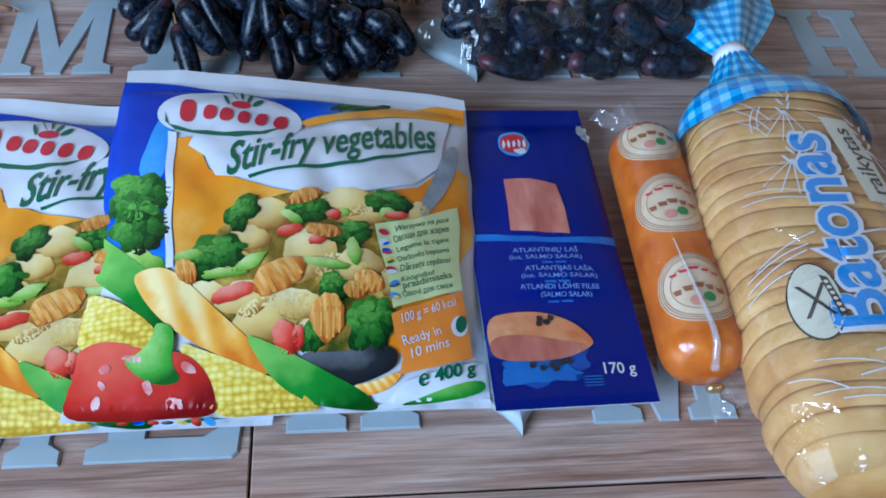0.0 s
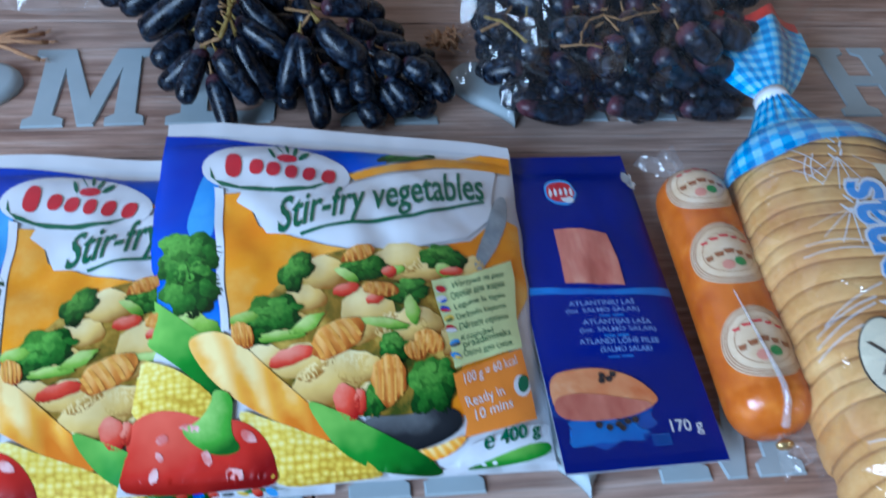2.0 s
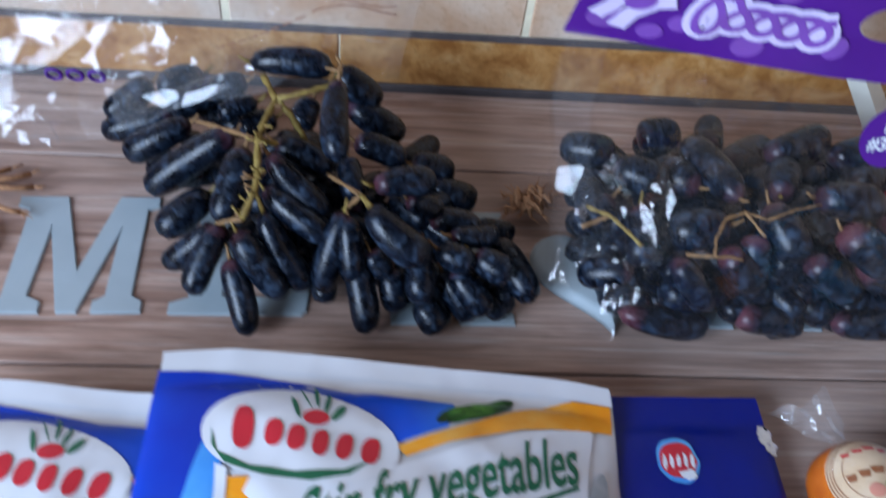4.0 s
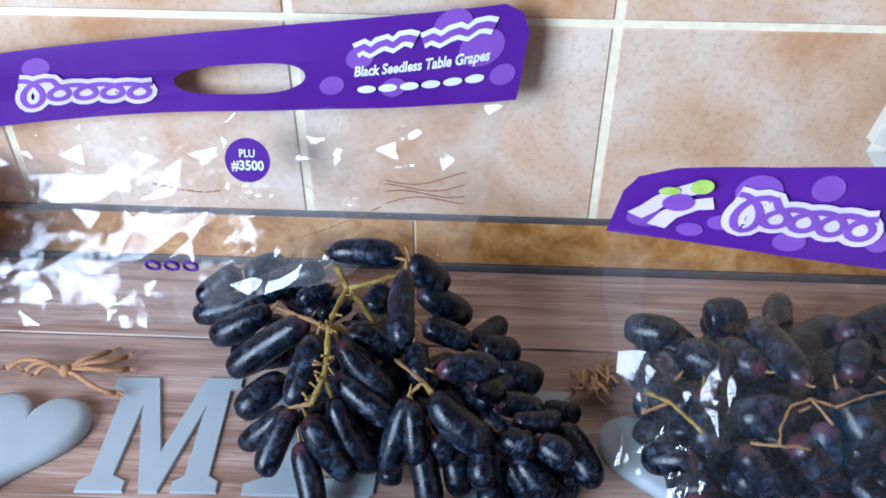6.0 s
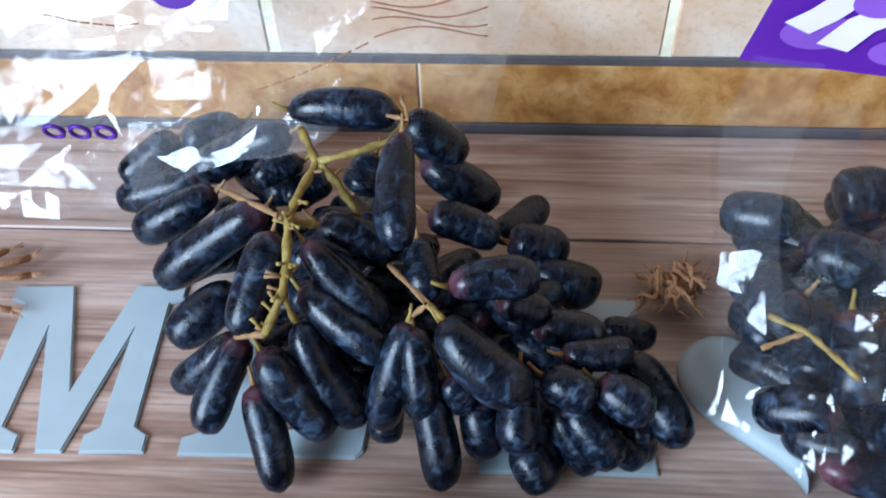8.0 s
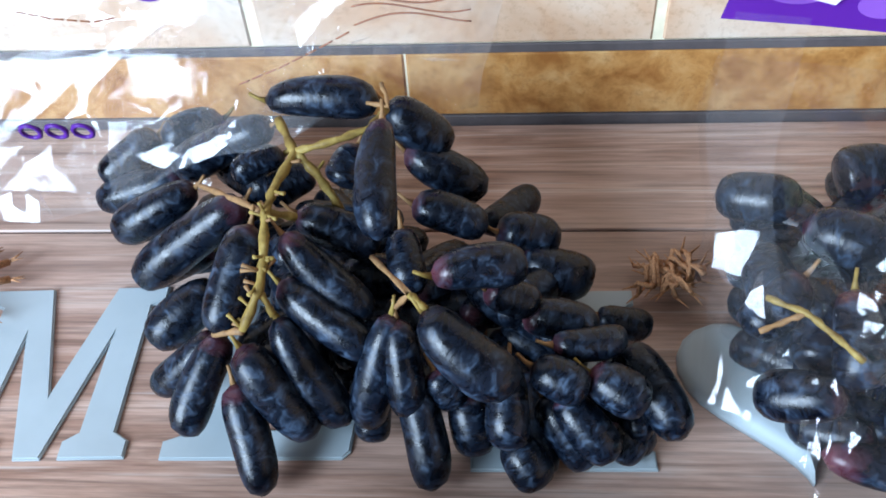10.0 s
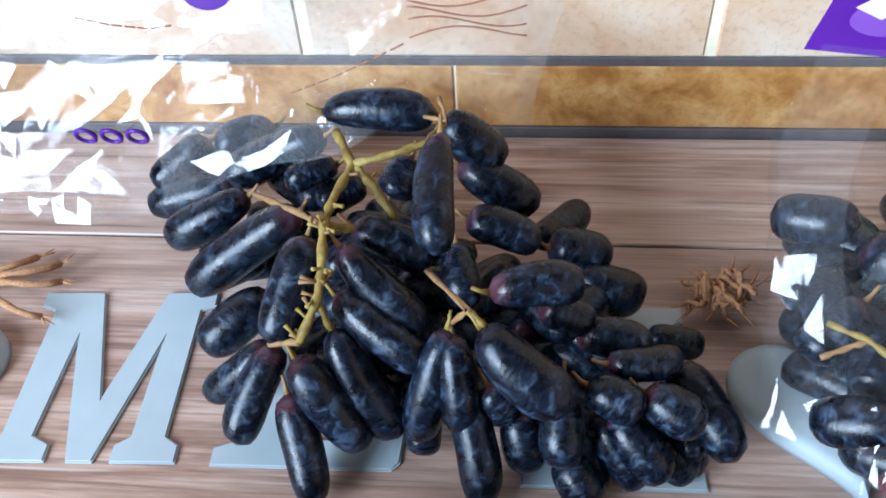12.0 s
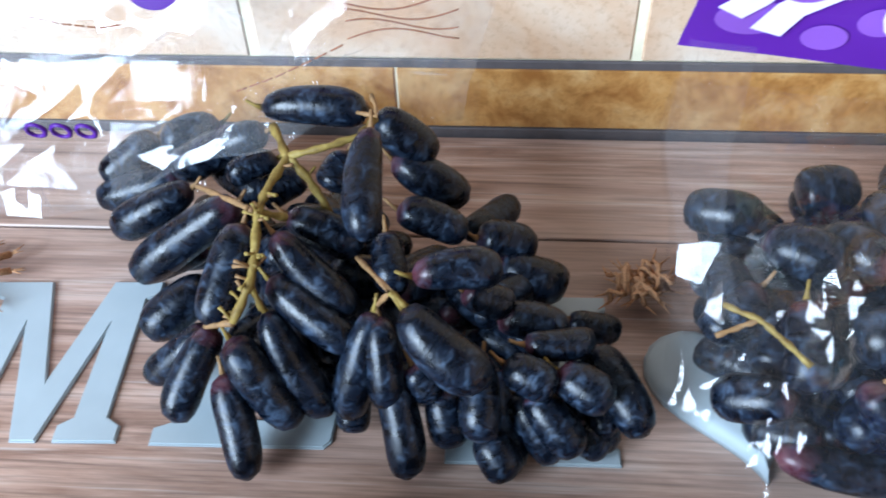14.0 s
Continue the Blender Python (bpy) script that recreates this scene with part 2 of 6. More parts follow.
def tube(points, radii, sides=8, bm=None, closed=True):
    """A round rod along a line of points."""
    bm = bm or bmesh.new()
    pts = [Vector(p) for p in points]
    if isinstance(radii, (int, float)):
        radii = [radii] * len(pts)
    rings = []
    for i, p in enumerate(pts):
        d = (pts[min(i + 1, len(pts) - 1)] - pts[max(i - 1, 0)]).normalized()
        q = d.to_track_quat("Z", "Y")
        rings.append([bm.verts.new(p + q @ Vector((math.cos(a) * radii[i], math.sin(a) * radii[i], 0))) for a in (2 * math.pi * k / sides for k in range(sides))])
    for a, b in zip(rings, rings[1:]):
        for k in range(sides):
            bm.faces.new((a[k], a[(k + 1) % sides], b[(k + 1) % sides], b[k]))
    if closed:
        bm.faces.new(rings[0][::-1]), bm.faces.new(rings[-1])
    return bm


def slab(outline, z0, z1, bevel=0.0):
    """A flat plate with the given outline, its upper edge rounded."""
    bm = bmesh.new()
    low = [bm.verts.new((x, y, z0)) for x, y in outline]
    f = bm.faces.new(low)
    f.normal_update()
    if f.normal.z < 0:
        f.normal_flip()
    top = bmesh.ops.extrude_face_region(bm, geom=[f])
    vs = [g for g in top["geom"] if isinstance(g, bmesh.types.BMVert)]
    bmesh.ops.translate(bm, verts=vs, vec=(0, 0, z1 - z0))
    bmesh.ops.recalc_face_normals(bm, faces=bm.faces)
    if bevel:
        edges = [e for e in bm.edges if all(abs(v.co.z - z1) < 1e-6 for v in e.verts)]
        bmesh.ops.bevel(bm, geom=edges, offset=bevel, segments=2, affect="EDGES")
    return bm


def grid_sheet(fn, nu, nv, bm=None):
    """A sheet of nu by nv cells through fn(u, v)."""
    bm = bm or bmesh.new()
    vs = [[bm.verts.new(fn(i / nu, j / nv)) for i in range(nu + 1)] for j in range(nv + 1)]
    for j in range(nv):
        for i in range(nu):
            bm.faces.new((vs[j][i], vs[j][i + 1], vs[j + 1][i + 1], vs[j + 1][i]))
    return bm


def ridged(p, scale, octaves=3):
    """Sharp creases, about -1 to 1."""
    total, amp = 0.0, 1.0
    q = Vector(p) * scale
    for _ in range(octaves):
        total += amp * (1 - 2 * abs(noise.noise(q)))
        q, amp = q * 2.1, amp * 0.5
    return total / 1.75 - 0.3


# ---- the setting ----
TABLE_X0, TABLE_X1, TABLE_Y0 = -0.95, 1.35, -0.30
table = thing("table", "table with a grey-brown wood-plank top against a tiled wall", "table")
part("underlay", box(TABLE_X0, TABLE_Y0, -0.03, TABLE_X1, NORTH - 0.002, -0.0025), DARK_GAP, table, smooth=False)
for lx, ly in ((TABLE_X0 + 0.06, TABLE_Y0 + 0.06), (TABLE_X1 - 0.06, TABLE_Y0 + 0.06), (TABLE_X0 + 0.06, NORTH - 0.08), (TABLE_X1 - 0.06, NORTH - 0.08)):
    part("leg", box(lx - 0.03, ly - 0.03, FLOOR, lx + 0.03, ly + 0.03, -0.03, 0.004), WOOD, table, smooth=False)
rng = random.Random(4)
plank_lines = [TABLE_Y0, -0.135, 0.022, 0.173, 0.320, 0.468, 0.6255, NORTH - 0.002]
for row, (y0, y1) in enumerate(zip(plank_lines, plank_lines[1:])):
    joint = {3: -0.1365}.get(row, rng.uniform(-0.75, -0.55))
    cuts = [TABLE_X0, joint, joint + 1.25, TABLE_X1]
    for x0, x1 in zip(cuts, cuts[1:]):
        cx, cy = (x0 + x1) / 2, (y0 + y1) / 2
        p = part("plank", box(x0 - cx + 0.0007, y0 - cy + 0.0007, -0.0024, x1 - cx - 0.0007, y1 - cy - 0.0007, 0.0, 0.0006), WOOD, table, smooth=False)
        p.location = (cx, cy, 0)

# Room shell added out of view; its dark grey keeps the fill low
structure("floor", box(WEST, SOUTH, FLOOR - 0.1, EAST, NORTH, FLOOR), FLOORING, "plain brown floor under the table")
structure("ceiling", box(WEST, SOUTH, CEILING, EAST, NORTH, CEILING + 0.1), DIM_SHELL_PAINT, "unseen ceiling, grey kept dark to limit bounced light")
structure("wall_south", box(WEST, SOUTH - 0.1, FLOOR, EAST, SOUTH, CEILING), DIM_SHELL_PAINT, "unseen wall, grey kept dark to limit bounced light")
# East wall added out of view as a warm bounce for the right side
structure("wall_east", box(EAST, SOUTH, FLOOR, EAST + 0.1, NORTH, CEILING), WARM_BOUNCE_PAINT, "unseen wall added in warm beige to bounce light")
bm = box(WEST - 0.2, SOUTH, FLOOR, WEST, WINDOW_Y0, CEILING)
box(WEST - 0.2, WINDOW_Y1, FLOOR, WEST, NORTH, CEILING, bm=bm)
box(WEST - 0.2, WINDOW_Y0, FLOOR, WEST, WINDOW_Y1, WINDOW_Z0, bm=bm)
box(WEST - 0.2, WINDOW_Y0, WINDOW_Z1, WEST, WINDOW_Y1, CEILING, bm=bm)
structure("wall_west", bm, DIM_SHELL_PAINT, "unseen wall, kept dark grey, with a window opening")
wall = structure("wall_north", box(WEST, NORTH + 0.0012, FLOOR, EAST, NORTH + 0.15, CEILING), GROUT, "wall of beige tiles with cream grout above an ochre border")

# tiles 20 x 15 cm over a 4.6 cm border
STRIP_TOP = 0.046
tile_mesh = mesh_of("tile", box(-0.0974, 0, -0.0724, 0.0974, 0.006, 0.0724, 0.0010), TILE, smooth=False)
border_mesh = mesh_of("border_tile", box(-0.1995, 0.0, -0.0198, 0.1995, 0.006, 0.0198, 0.0012), BORDER, smooth=False)
for i in range(-7, 9):
    for k in range(12):
        t = part("tile", tile_mesh, None, wall)
        t.location = (-0.1245 + 0.2 * i, NORTH, STRIP_TOP + 0.075 + 0.0015 + 0.15 * k)
for i in range(-3, 5):
    t = part("border_tile", border_mesh, None, wall)
    t.location = (-0.35 + 0.4 * i, NORTH, 0.0245)
part("bead", box(WEST, NORTH - 0.001, 0.0448, EAST, NORTH + 0.0010, 0.0502, 0.0006), DARK_BEAD, wall, smooth=False)
part("bead", box(WEST, NORTH - 0.0015, -0.0020, EAST, NORTH + 0.0010, 0.0054, 0.0006), DARK_BEAD, wall, smooth=False)

# ---- painted letters on the table ----
# Print of the table cover, modelled as raised letters, hearts and twine
LETTERS = {
    "H": [(0, 0), (32, 0), (32, 8), (25, 12), (25, 38), (46, 38), (46, 12), (39, 8), (39, 0), (71, 0), (71, 8), (64, 12), (64, 76), (71, 80), (71, 88), (39, 88), (39, 80), (46, 76), (46, 50), (25, 50), (25, 76), (32, 80), (32, 88), (0, 88), (0, 80), (7, 76), (7, 12), (0, 8)],
    "M": [(0, 0), (28, 0), (28, 8), (20, 12), (23, 60), (37, 0), (48, 0), (62, 58), (61, 12), (55, 8), (55, 0), (82, 0), (82, 8), (76, 12), (76, 77), (82, 80), (82, 88), (58, 88), (43, 31), (28, 88), (0, 88), (0, 80), (7, 77), (6, 12), (0, 8)],
    "E": [(0, 0), (73, 0), (76, 3), (78, 27), (70, 27), (66, 18), (58, 13), (29, 13), (29, 39), (46, 39), (46, 31), (53, 31), (53, 58), (46, 58), (46, 50), (29, 50), (29, 76), (58, 76), (66, 64), (73, 64), (73, 88), (0, 88), (0, 80), (10, 76), (10, 12), (0, 8)],
}


def letter(kind, x, y, turn=0.0):
    bm = slab([(a / 1000, b / 1000) for a, b in LETTERS[kind]], 0, 0.0016, 0.0007)
    ob = tagged(new("letter", mesh_of("letter", bm, LETTER, smooth=False)), f"raised pale blue-grey printed letter {kind} lying on the planks", "letter", "letters on the table")
    ob.matrix_world = pose(x, y, 0.0002, 0, 0, turn)


def heart(x, y, turn=0.0):
    pts = []
    for k in range(40):
        a = 2 * math.pi * k / 40
        pts.append((0.0024 * 16 * math.sin(a) ** 3 * 0.98, 0.0026 * (13 * math.cos(a) - 5 * math.cos(2 * a) - 2 * math.cos(3 * a) - math.cos(4 * a)) + 0.044))
    bm = bmesh.new()
    rings = [[bm.verts.new((px * k, 0.046 + (py - 0.046) * k, z)) for px, py in pts] for k, z in ((1.0, 0.0), (1.0, 0.003), (0.93, 0.0068), (0.82, 0.0080), (0.4, 0.0082))]
    for a, b in zip(rings, rings[1:]):
        for k in range(40):
            bm.faces.new((a[k], a[(k + 1) % 40], b[(k + 1) % 40], b[k]))
    bm.faces.new(rings[0]), bm.faces.new(rings[-1])
    bmesh.ops.recalc_face_normals(bm, faces=bm.faces)
    ob = tagged(new("heart", mesh_of("heart", bm, LETTER, smooth=True)), "pale blue-grey printed heart modelled with a rounded edge", "heart ornament", "hearts on the table")
    ob.matrix_world = pose(x, y, 0.0002, 0, 0, turn)


for kind, x, y, turn in (("M", -0.3322, 0.4985, 2), ("E", -0.236, 0.501, 1), ("H", -0.113, 0.498, 1), ("M", 0.059, 0.501, 0), ("E", 0.160, 0.502, 0), ("H", 0.280, 0.504, 0), ("M", -0.313, 0.196, 0), ("E", -0.219, 0.1965, 0), ("H", -0.119, 0.2095, 0), ("M", 0.047, 0.208, 0), ("E", 0.152, 0.208, 0)):
    letter(kind, x, y, turn)
for x, y, turn in ((-0.380, 0.492, -4), (0.014, 0.494, 6), (0.006, 0.202, 4)):
    heart(x, y, turn)


def bow(x, y, turn, seed, size=1.0, strands=7, spread=0.7):
    r = random.Random(seed)
    knot = thing("twine_bow", "frayed brown jute twine tied in a small bow", "twine", group="twine bows")
    knot.matrix_world = pose(x, y, 0.003, 0, 0, turn)
    for k in range(strands):
        a, n = r.uniform(-spread, spread) + (math.pi if k % 2 else 0), r.uniform(0.018, 0.046) * size
        pts = [(math.cos(a + 0.5 * s * (s - 1)) * n * s, math.sin(a + 0.8 * s * (s - 1)) * n * s, 0.002 + 0.006 * math.sin(3 * s)) for s in (i / 8 for i in range(9))]
        if strands > 10:
            dx, dy, dz = r.uniform(-0.009, 0.009), r.uniform(-0.006, 0.006), r.uniform(0.0, 0.006)
            pts = [(x + dx, y + dy + 0.003 * math.sin(900 * x + k), z + dz) for x, y, z in pts]
        part("strand", tube(pts, [(0.0017 if strands < 10 else 0.0010) + 0.0003 * math.sin(9 * i) for i in range(9)], 6), TWINE, knot)
        for _ in range(3 if strands < 10 else 1):
            e = Vector(pts[-1])
            part("frayed_end", tube([e, e + Vector((math.cos(a + r.uniform(-0.6, 0.6)) * 0.008, math.sin(a + r.uniform(-0.6, 0.6)) * 0.008, r.uniform(-0.001, 0.003)))], [0.0008, 0.0002], 4), TWINE, knot)
    bm = bmesh.new()
    bmesh.ops.create_uvsphere(bm, u_segments=10, v_segments=6, radius=0.0045)
    part("knot", bm, TWINE, knot).location = (0, 0, 0.0035)


bow(-0.368, 0.586, 5, 1)
bow(-0.027, 0.589, 15, 2, 0.25, 30, 1.5)
bow(-0.014, 0.290, 10, 3)


# ---- frozen vegetable bags ----


class BagSurface:
    """The upper face of a filled bag: place(u, v, lift) for u, v from 0 to 1."""

    def __init__(self, tl, tr, br, bl, bulge, seed):
        self.c = [Vector(p) for p in (tl, tr, br, bl)]
        self.bulge, self.seed = bulge, seed

    def edge(self, u, v):
        tl, tr, br, bl = self.c
        return (bl * (1 - u) + br * u) * (1 - v) + (tl * (1 - u) + tr * u) * v

    def swell(self, u, v):
        u, v = min(max(u, 0.0), 1.0), min(max((v - 0.02) / 0.90, 0.0), 1.0)
        return (max(0.0, math.sin(math.pi * u)) ** 0.55) * (max(0.0, math.sin(math.pi * v)) ** 0.55)

    def place(self, u, v, lift=0.0):
        p = self.edge(u, v)
        s = self.swell(u, v)
        q = Vector((u * 4, v * 4, self.seed))
        z = self.bulge * s
        z += 0.0035 * s * noise.noise(q * 1.3) + 0.0018 * s * noise.noise(q * 3.1)
        z += 0.0018 * ridged(q, 0.8) * min(1.0, 6 * min(u + 0.02, 1.02 - u))
        p.y += 0.003 * math.sin(7 * u + self.seed) * (v > 0.5) * (v - 0.5) * 2 + (0.010 * math.sin(math.pi * u) * v if self.seed < 5 else 0.0)
        p.x += 0.0022 * noise.noise(Vector((v * 7, self.seed, u)))
        p.z += z + lift
        return p

    def under(self, u, v):
        p = self.place(u, v)
        e = self.edge(u, v)
        p.z = max(0.0008, min(p.z - 0.0006, e.z - 1.2 * self.bulge * self.swell(u, v)))
        return p

    def body(self):
        n = 60
        bm = grid_sheet(self.place, n, n)
        grid_sheet(self.under, n, n, bm)
        bmesh.ops.remove_doubles(bm, verts=bm.verts, dist=0.00005)
        return bm


BAG_WHITE = plain("glossy_white_bag", (0.66, 0.68, 0.72), 0.28, 0.04, 20, Coat_Weight=0.3)
SURF_TOP = BagSurface((-0.221, 0.440, 0.050), (-0.004, 0.437, 0.029), (-0.010, 0.216, 0.008), (-0.231, 0.214, 0.012), 0.027, 1.0)
SURF_LOW = BagSurface((-0.338, 0.436, 0.030), (-0.118, 0.436, 0.026), (-0.126, 0.213, 0.004), (-0.345, 0.210, 0.005), 0.020, 7.0)


def veg_bag(surface, label):
    bag = thing("frozen_vegetable_bag", label, "food bag", group="frozen vegetable bags")
    part("bag_body", surface.body(), BAG_WHITE, bag)
    return bag


bag_top = veg_bag(SURF_TOP, "glossy blue-white frozen vegetable bag lying over another bag")
bag_low = veg_bag(SURF_LOW, "glossy bag of frozen stir-fry vegetables half covered by another bag")


# ---- salmon pack ----
NAVY = plain("glossy_navy_print", (0.002, 0.011, 0.20), 0.30, 0.3, 9, Coat_Weight=0.02, Specular_IOR_Level=0.12)
CARD_EDGE = plain("white_card", (0.7, 0.74, 0.8), 0.5)
SALMON_TL, SALMON_TR, SALMON_BR, SALMON_BL = (Vector(p) for p in ((-0.012, 0.443, 0.018), (0.078, 0.4435, 0.018), (0.0805, 0.2115, 0.016), (-0.0105, 0.206, 0.022)))


def salmon_place(u, v, lift=0.0):
    p = (SALMON_BL * (1 - u) + SALMON_BR * u) * (1 - v) + (SALMON_TL * (1 - u) + SALMON_TR * u) * v
    s = max(0.0, math.sin(math.pi * min(1, max(0, u)))) ** 0.5 * max(0.0, math.sin(math.pi * min(1, max(0, (v - 0.3) / 0.62)))) ** 0.5 if 0.3 < v < 0.92 else 0.0
    q = Vector((u * 3, v * 6, 3.0))
    p.z += 0.006 * s + 0.0012 * ridged(q, 0.9) * (0.3 + s) + lift
    return p


salmon = thing("salmon_pack", "dark blue vacuum pack of salmon fillet with a white card edge", "food pack")
part("front", grid_sheet(salmon_place, 40, 80), NAVY, salmon)
bm = grid_sheet(lambda u, v: salmon_place(u, v, -0.0012), 12, 24)
part("card_back", bm, CARD_EDGE, salmon)


def tray_at(u, v):
    p = salmon_place(0.06 + 0.88 * u, 0.05 + 0.9 * v)
    p.z = 0.0006 if 0 < u < 1 and 0 < v < 1 else p.z - 0.0014
    return p


bm = grid_sheet(tray_at, 10, 20)
part("tray", bm, CARD_EDGE, salmon)


# ---- sausage ----
CASING = printed("orange_sausage_casing", [(0.3, (0.42, 0.08, 0.005)), (0.55, (0.58, 0.14, 0.010)), (0.75, (0.70, 0.23, 0.03))], 55, 0.25)
S_TOP, S_BOT, S_R = Vector((0.1125, 0.411, 0.025)), Vector((0.1085, 0.220, 0.024)), 0.0235


def round_body(a, b, r, segs=28, rings=30, power=2.6):
    """A rounded roll from a to b: places by share along it and angle."""
    axis = (b - a)
    q = axis.normalized().to_track_quat("Z", "Y")

    def at(s, ang, lift=0.0):
        k = abs(2 * s - 1)
        cap = r / axis.length * 2.0
        rad = r if k < 1 - cap else r * max(0.0, 1 - ((k - (1 - cap)) / cap) ** power) ** (1 / 2.0)
        return a + axis * s + q @ Vector((math.cos(ang) * (rad + lift), math.sin(ang) * (rad + lift), 0))
    return at


sausage_at = round_body(S_TOP, S_BOT, S_R)
sausage = thing("sausage", "thick orange sausage in a clear film with round paper labels", "sausage")
bm = grid_sheet(lambda u, v: sausage_at(v, 2 * math.pi * u), 36, 48)
bmesh.ops.remove_doubles(bm, verts=bm.verts, dist=0.0001)
part("casing", bm, CASING, sausage)


# ---- sliced loaf ----


def crust_material():
    """Pale side crust that turns brown towards the loaf's top crust."""
    n = Nodes("pale_bread_crust")
    co = n.coords()
    f, g = n.noise(co, 26.0, 5.0, 0.6), n.noise(co, 240.0, 4.0, 0.6)
    pale = n.ramp(f, [(0.28, (0.47, 0.20, 0.045)), (0.5, (0.61, 0.33, 0.100)), (0.72, (0.72, 0.47, 0.190))])
    brown = n.ramp(f, [(0.3, (0.22, 0.09, 0.025)), (0.6, (0.36, 0.17, 0.055)), (0.8, (0.48, 0.26, 0.10))])
    sep = n.add("ShaderNodeSeparateXYZ")
    n.link(co, sep.inputs[0])
    edge = n.maths("ADD", n.maths("MULTIPLY", n.maths("SUBTRACT", sep.outputs[0], 0.206), 45.0), n.maths("MULTIPLY", n.maths("SUBTRACT", f, 0.5), 2.2))
    n.set(Base_Color=n.mix(n.ramp(edge, [(0.1, (0, 0, 0)), (0.9, (0.9, 0.9, 0.9))]), pale, brown), Roughness=0.75)
    n.bump(g, 0.35, 0.0008)
    return n.m


CRUST = crust_material()
BROWN_CRUST = printed("brown_bread_crust", [(0.3, (0.25, 0.10, 0.03)), (0.6, (0.38, 0.18, 0.06)), (0.8, (0.50, 0.28, 0.11))], 30, 0.7)
LOAF_A, LOAF_B = Vector((0.190, 0.425, 0.0)), Vector((0.186, 0.148, 0.0))
LOAF_W, LOAF_Z = 0.062, 0.078


def loaf_profile(ang, s):
    """Cross-section of the loaf: half width and height by angle, rounded towards both ends."""
    k = abs(2 * s - 1)
    end = max(0.0, 1 - max(0.0, (k - 0.72) / 0.30) ** 2.4) ** 0.5
    c, d = math.cos(ang), math.sin(ang)
    x = math.copysign(abs(c) ** 0.75, c) * LOAF_W * (0.35 + 0.65 * end) * (0.80 + 0.20 * min(1.0, s / 0.32))
    z = (math.copysign(abs(d) ** 0.75, d) * 0.5 + 0.5) * LOAF_Z * (0.55 + 0.45 * end)
    return x, z


def loaf_at(s, ang, lift=0.0):
    x, z = loaf_profile(ang, s)
    ax = (LOAF_B - LOAF_A)
    side = Vector((-ax.y, ax.x, 0)).normalized() * -1
    p = LOAF_A + ax * s
    n = Vector((math.cos(ang), math.sin(ang)))
    return p - side * (x + n.x * lift) + Vector((0, 0, max(0.0012, z + n.y * lift + 0.0012)))


loaf = thing("sliced_loaf", "sliced pale wheat loaf in a clear bag with blue checked ends", "bread")
slices = 23
cut = random.Random(21)
LOAF_CUTS = [0.0] + [(k + cut.uniform(-0.22, 0.22)) / slices for k in range(1, slices)] + [1.0]
for k in range(slices):
    s0, s1 = LOAF_CUTS[k], LOAF_CUTS[k + 1]
    bm = bmesh.new()
    rings = []
    wob = 1 + cut.uniform(-0.025, 0.02)
    slant = cut.uniform(0.010, 0.022)
    for s, shrink in ((s0 + 0.0002, 0.982), (s0 + 0.010, 0.996 * wob), (s1 - 0.010, 0.998 * wob), (s1 - 0.0002, 0.982)):
        mid = loaf_at(s, math.pi / 2)
        mid.z *= 0.5
        rings.append([bm.verts.new(mid + (loaf_at(min(1.0, max(0.0, s + slant * math.cos(2 * math.pi * j / 32))), 2 * math.pi * j / 32) - mid) * shrink) for j in range(32)])
    for a, b in zip(rings, rings[1:]):
        for j in range(32):
            bm.faces.new((a[j], a[(j + 1) % 32], b[(j + 1) % 32], b[j]))
    bm.faces.new(rings[0][::-1]), bm.faces.new(rings[-1])
    part("slice", bm, BROWN_CRUST if k in (0, 1) else CRUST, loaf)


# ---- grapes ----
def grape_mesh(bend, seed, skin):
    """A long grape from z = 0 (stalk end up at z = 2.7) with radius about 1."""
    bm = bmesh.new()
    rings, n = [], 14
    for i in range(n + 1):
        s = i / n
        z = -2.7 + 5.4 * s
        k = abs(z) / 2.7
        rad = (max(0.0, 1 - k ** 3.4)) ** 0.5 * (1 + 0.07 * math.sin(3.1 * s + seed) - 0.10 * s)
        if i == 0:
            rad = 0.16
            z += 0.10
        off = bend * (1 - (z / 2.7) ** 2)
        rings.append([bm.verts.new((math.cos(a) * rad + off, math.sin(a) * rad, z)) for a in (2 * math.pi * j / 14 for j in range(14))])
    for a, b in zip(rings, rings[1:]):
        for j in range(14):
            bm.faces.new((a[j], a[(j + 1) % 14], b[(j + 1) % 14], b[j]))
    bm.faces.new(rings[0][::-1])
    bmesh.ops.remove_doubles(bm, verts=bm.verts, dist=0.02)
    return mesh_of("grape", bm, skin)


GRAPE_MESHES, PLUM_MESHES = ([grape_mesh(b, s, skin) for b, s in ((0.0, 0.3), (0.25, 1.7), (-0.2, 2.9), (0.12, 4.1))] for skin in (GRAPE, PLUM_GRAPE))


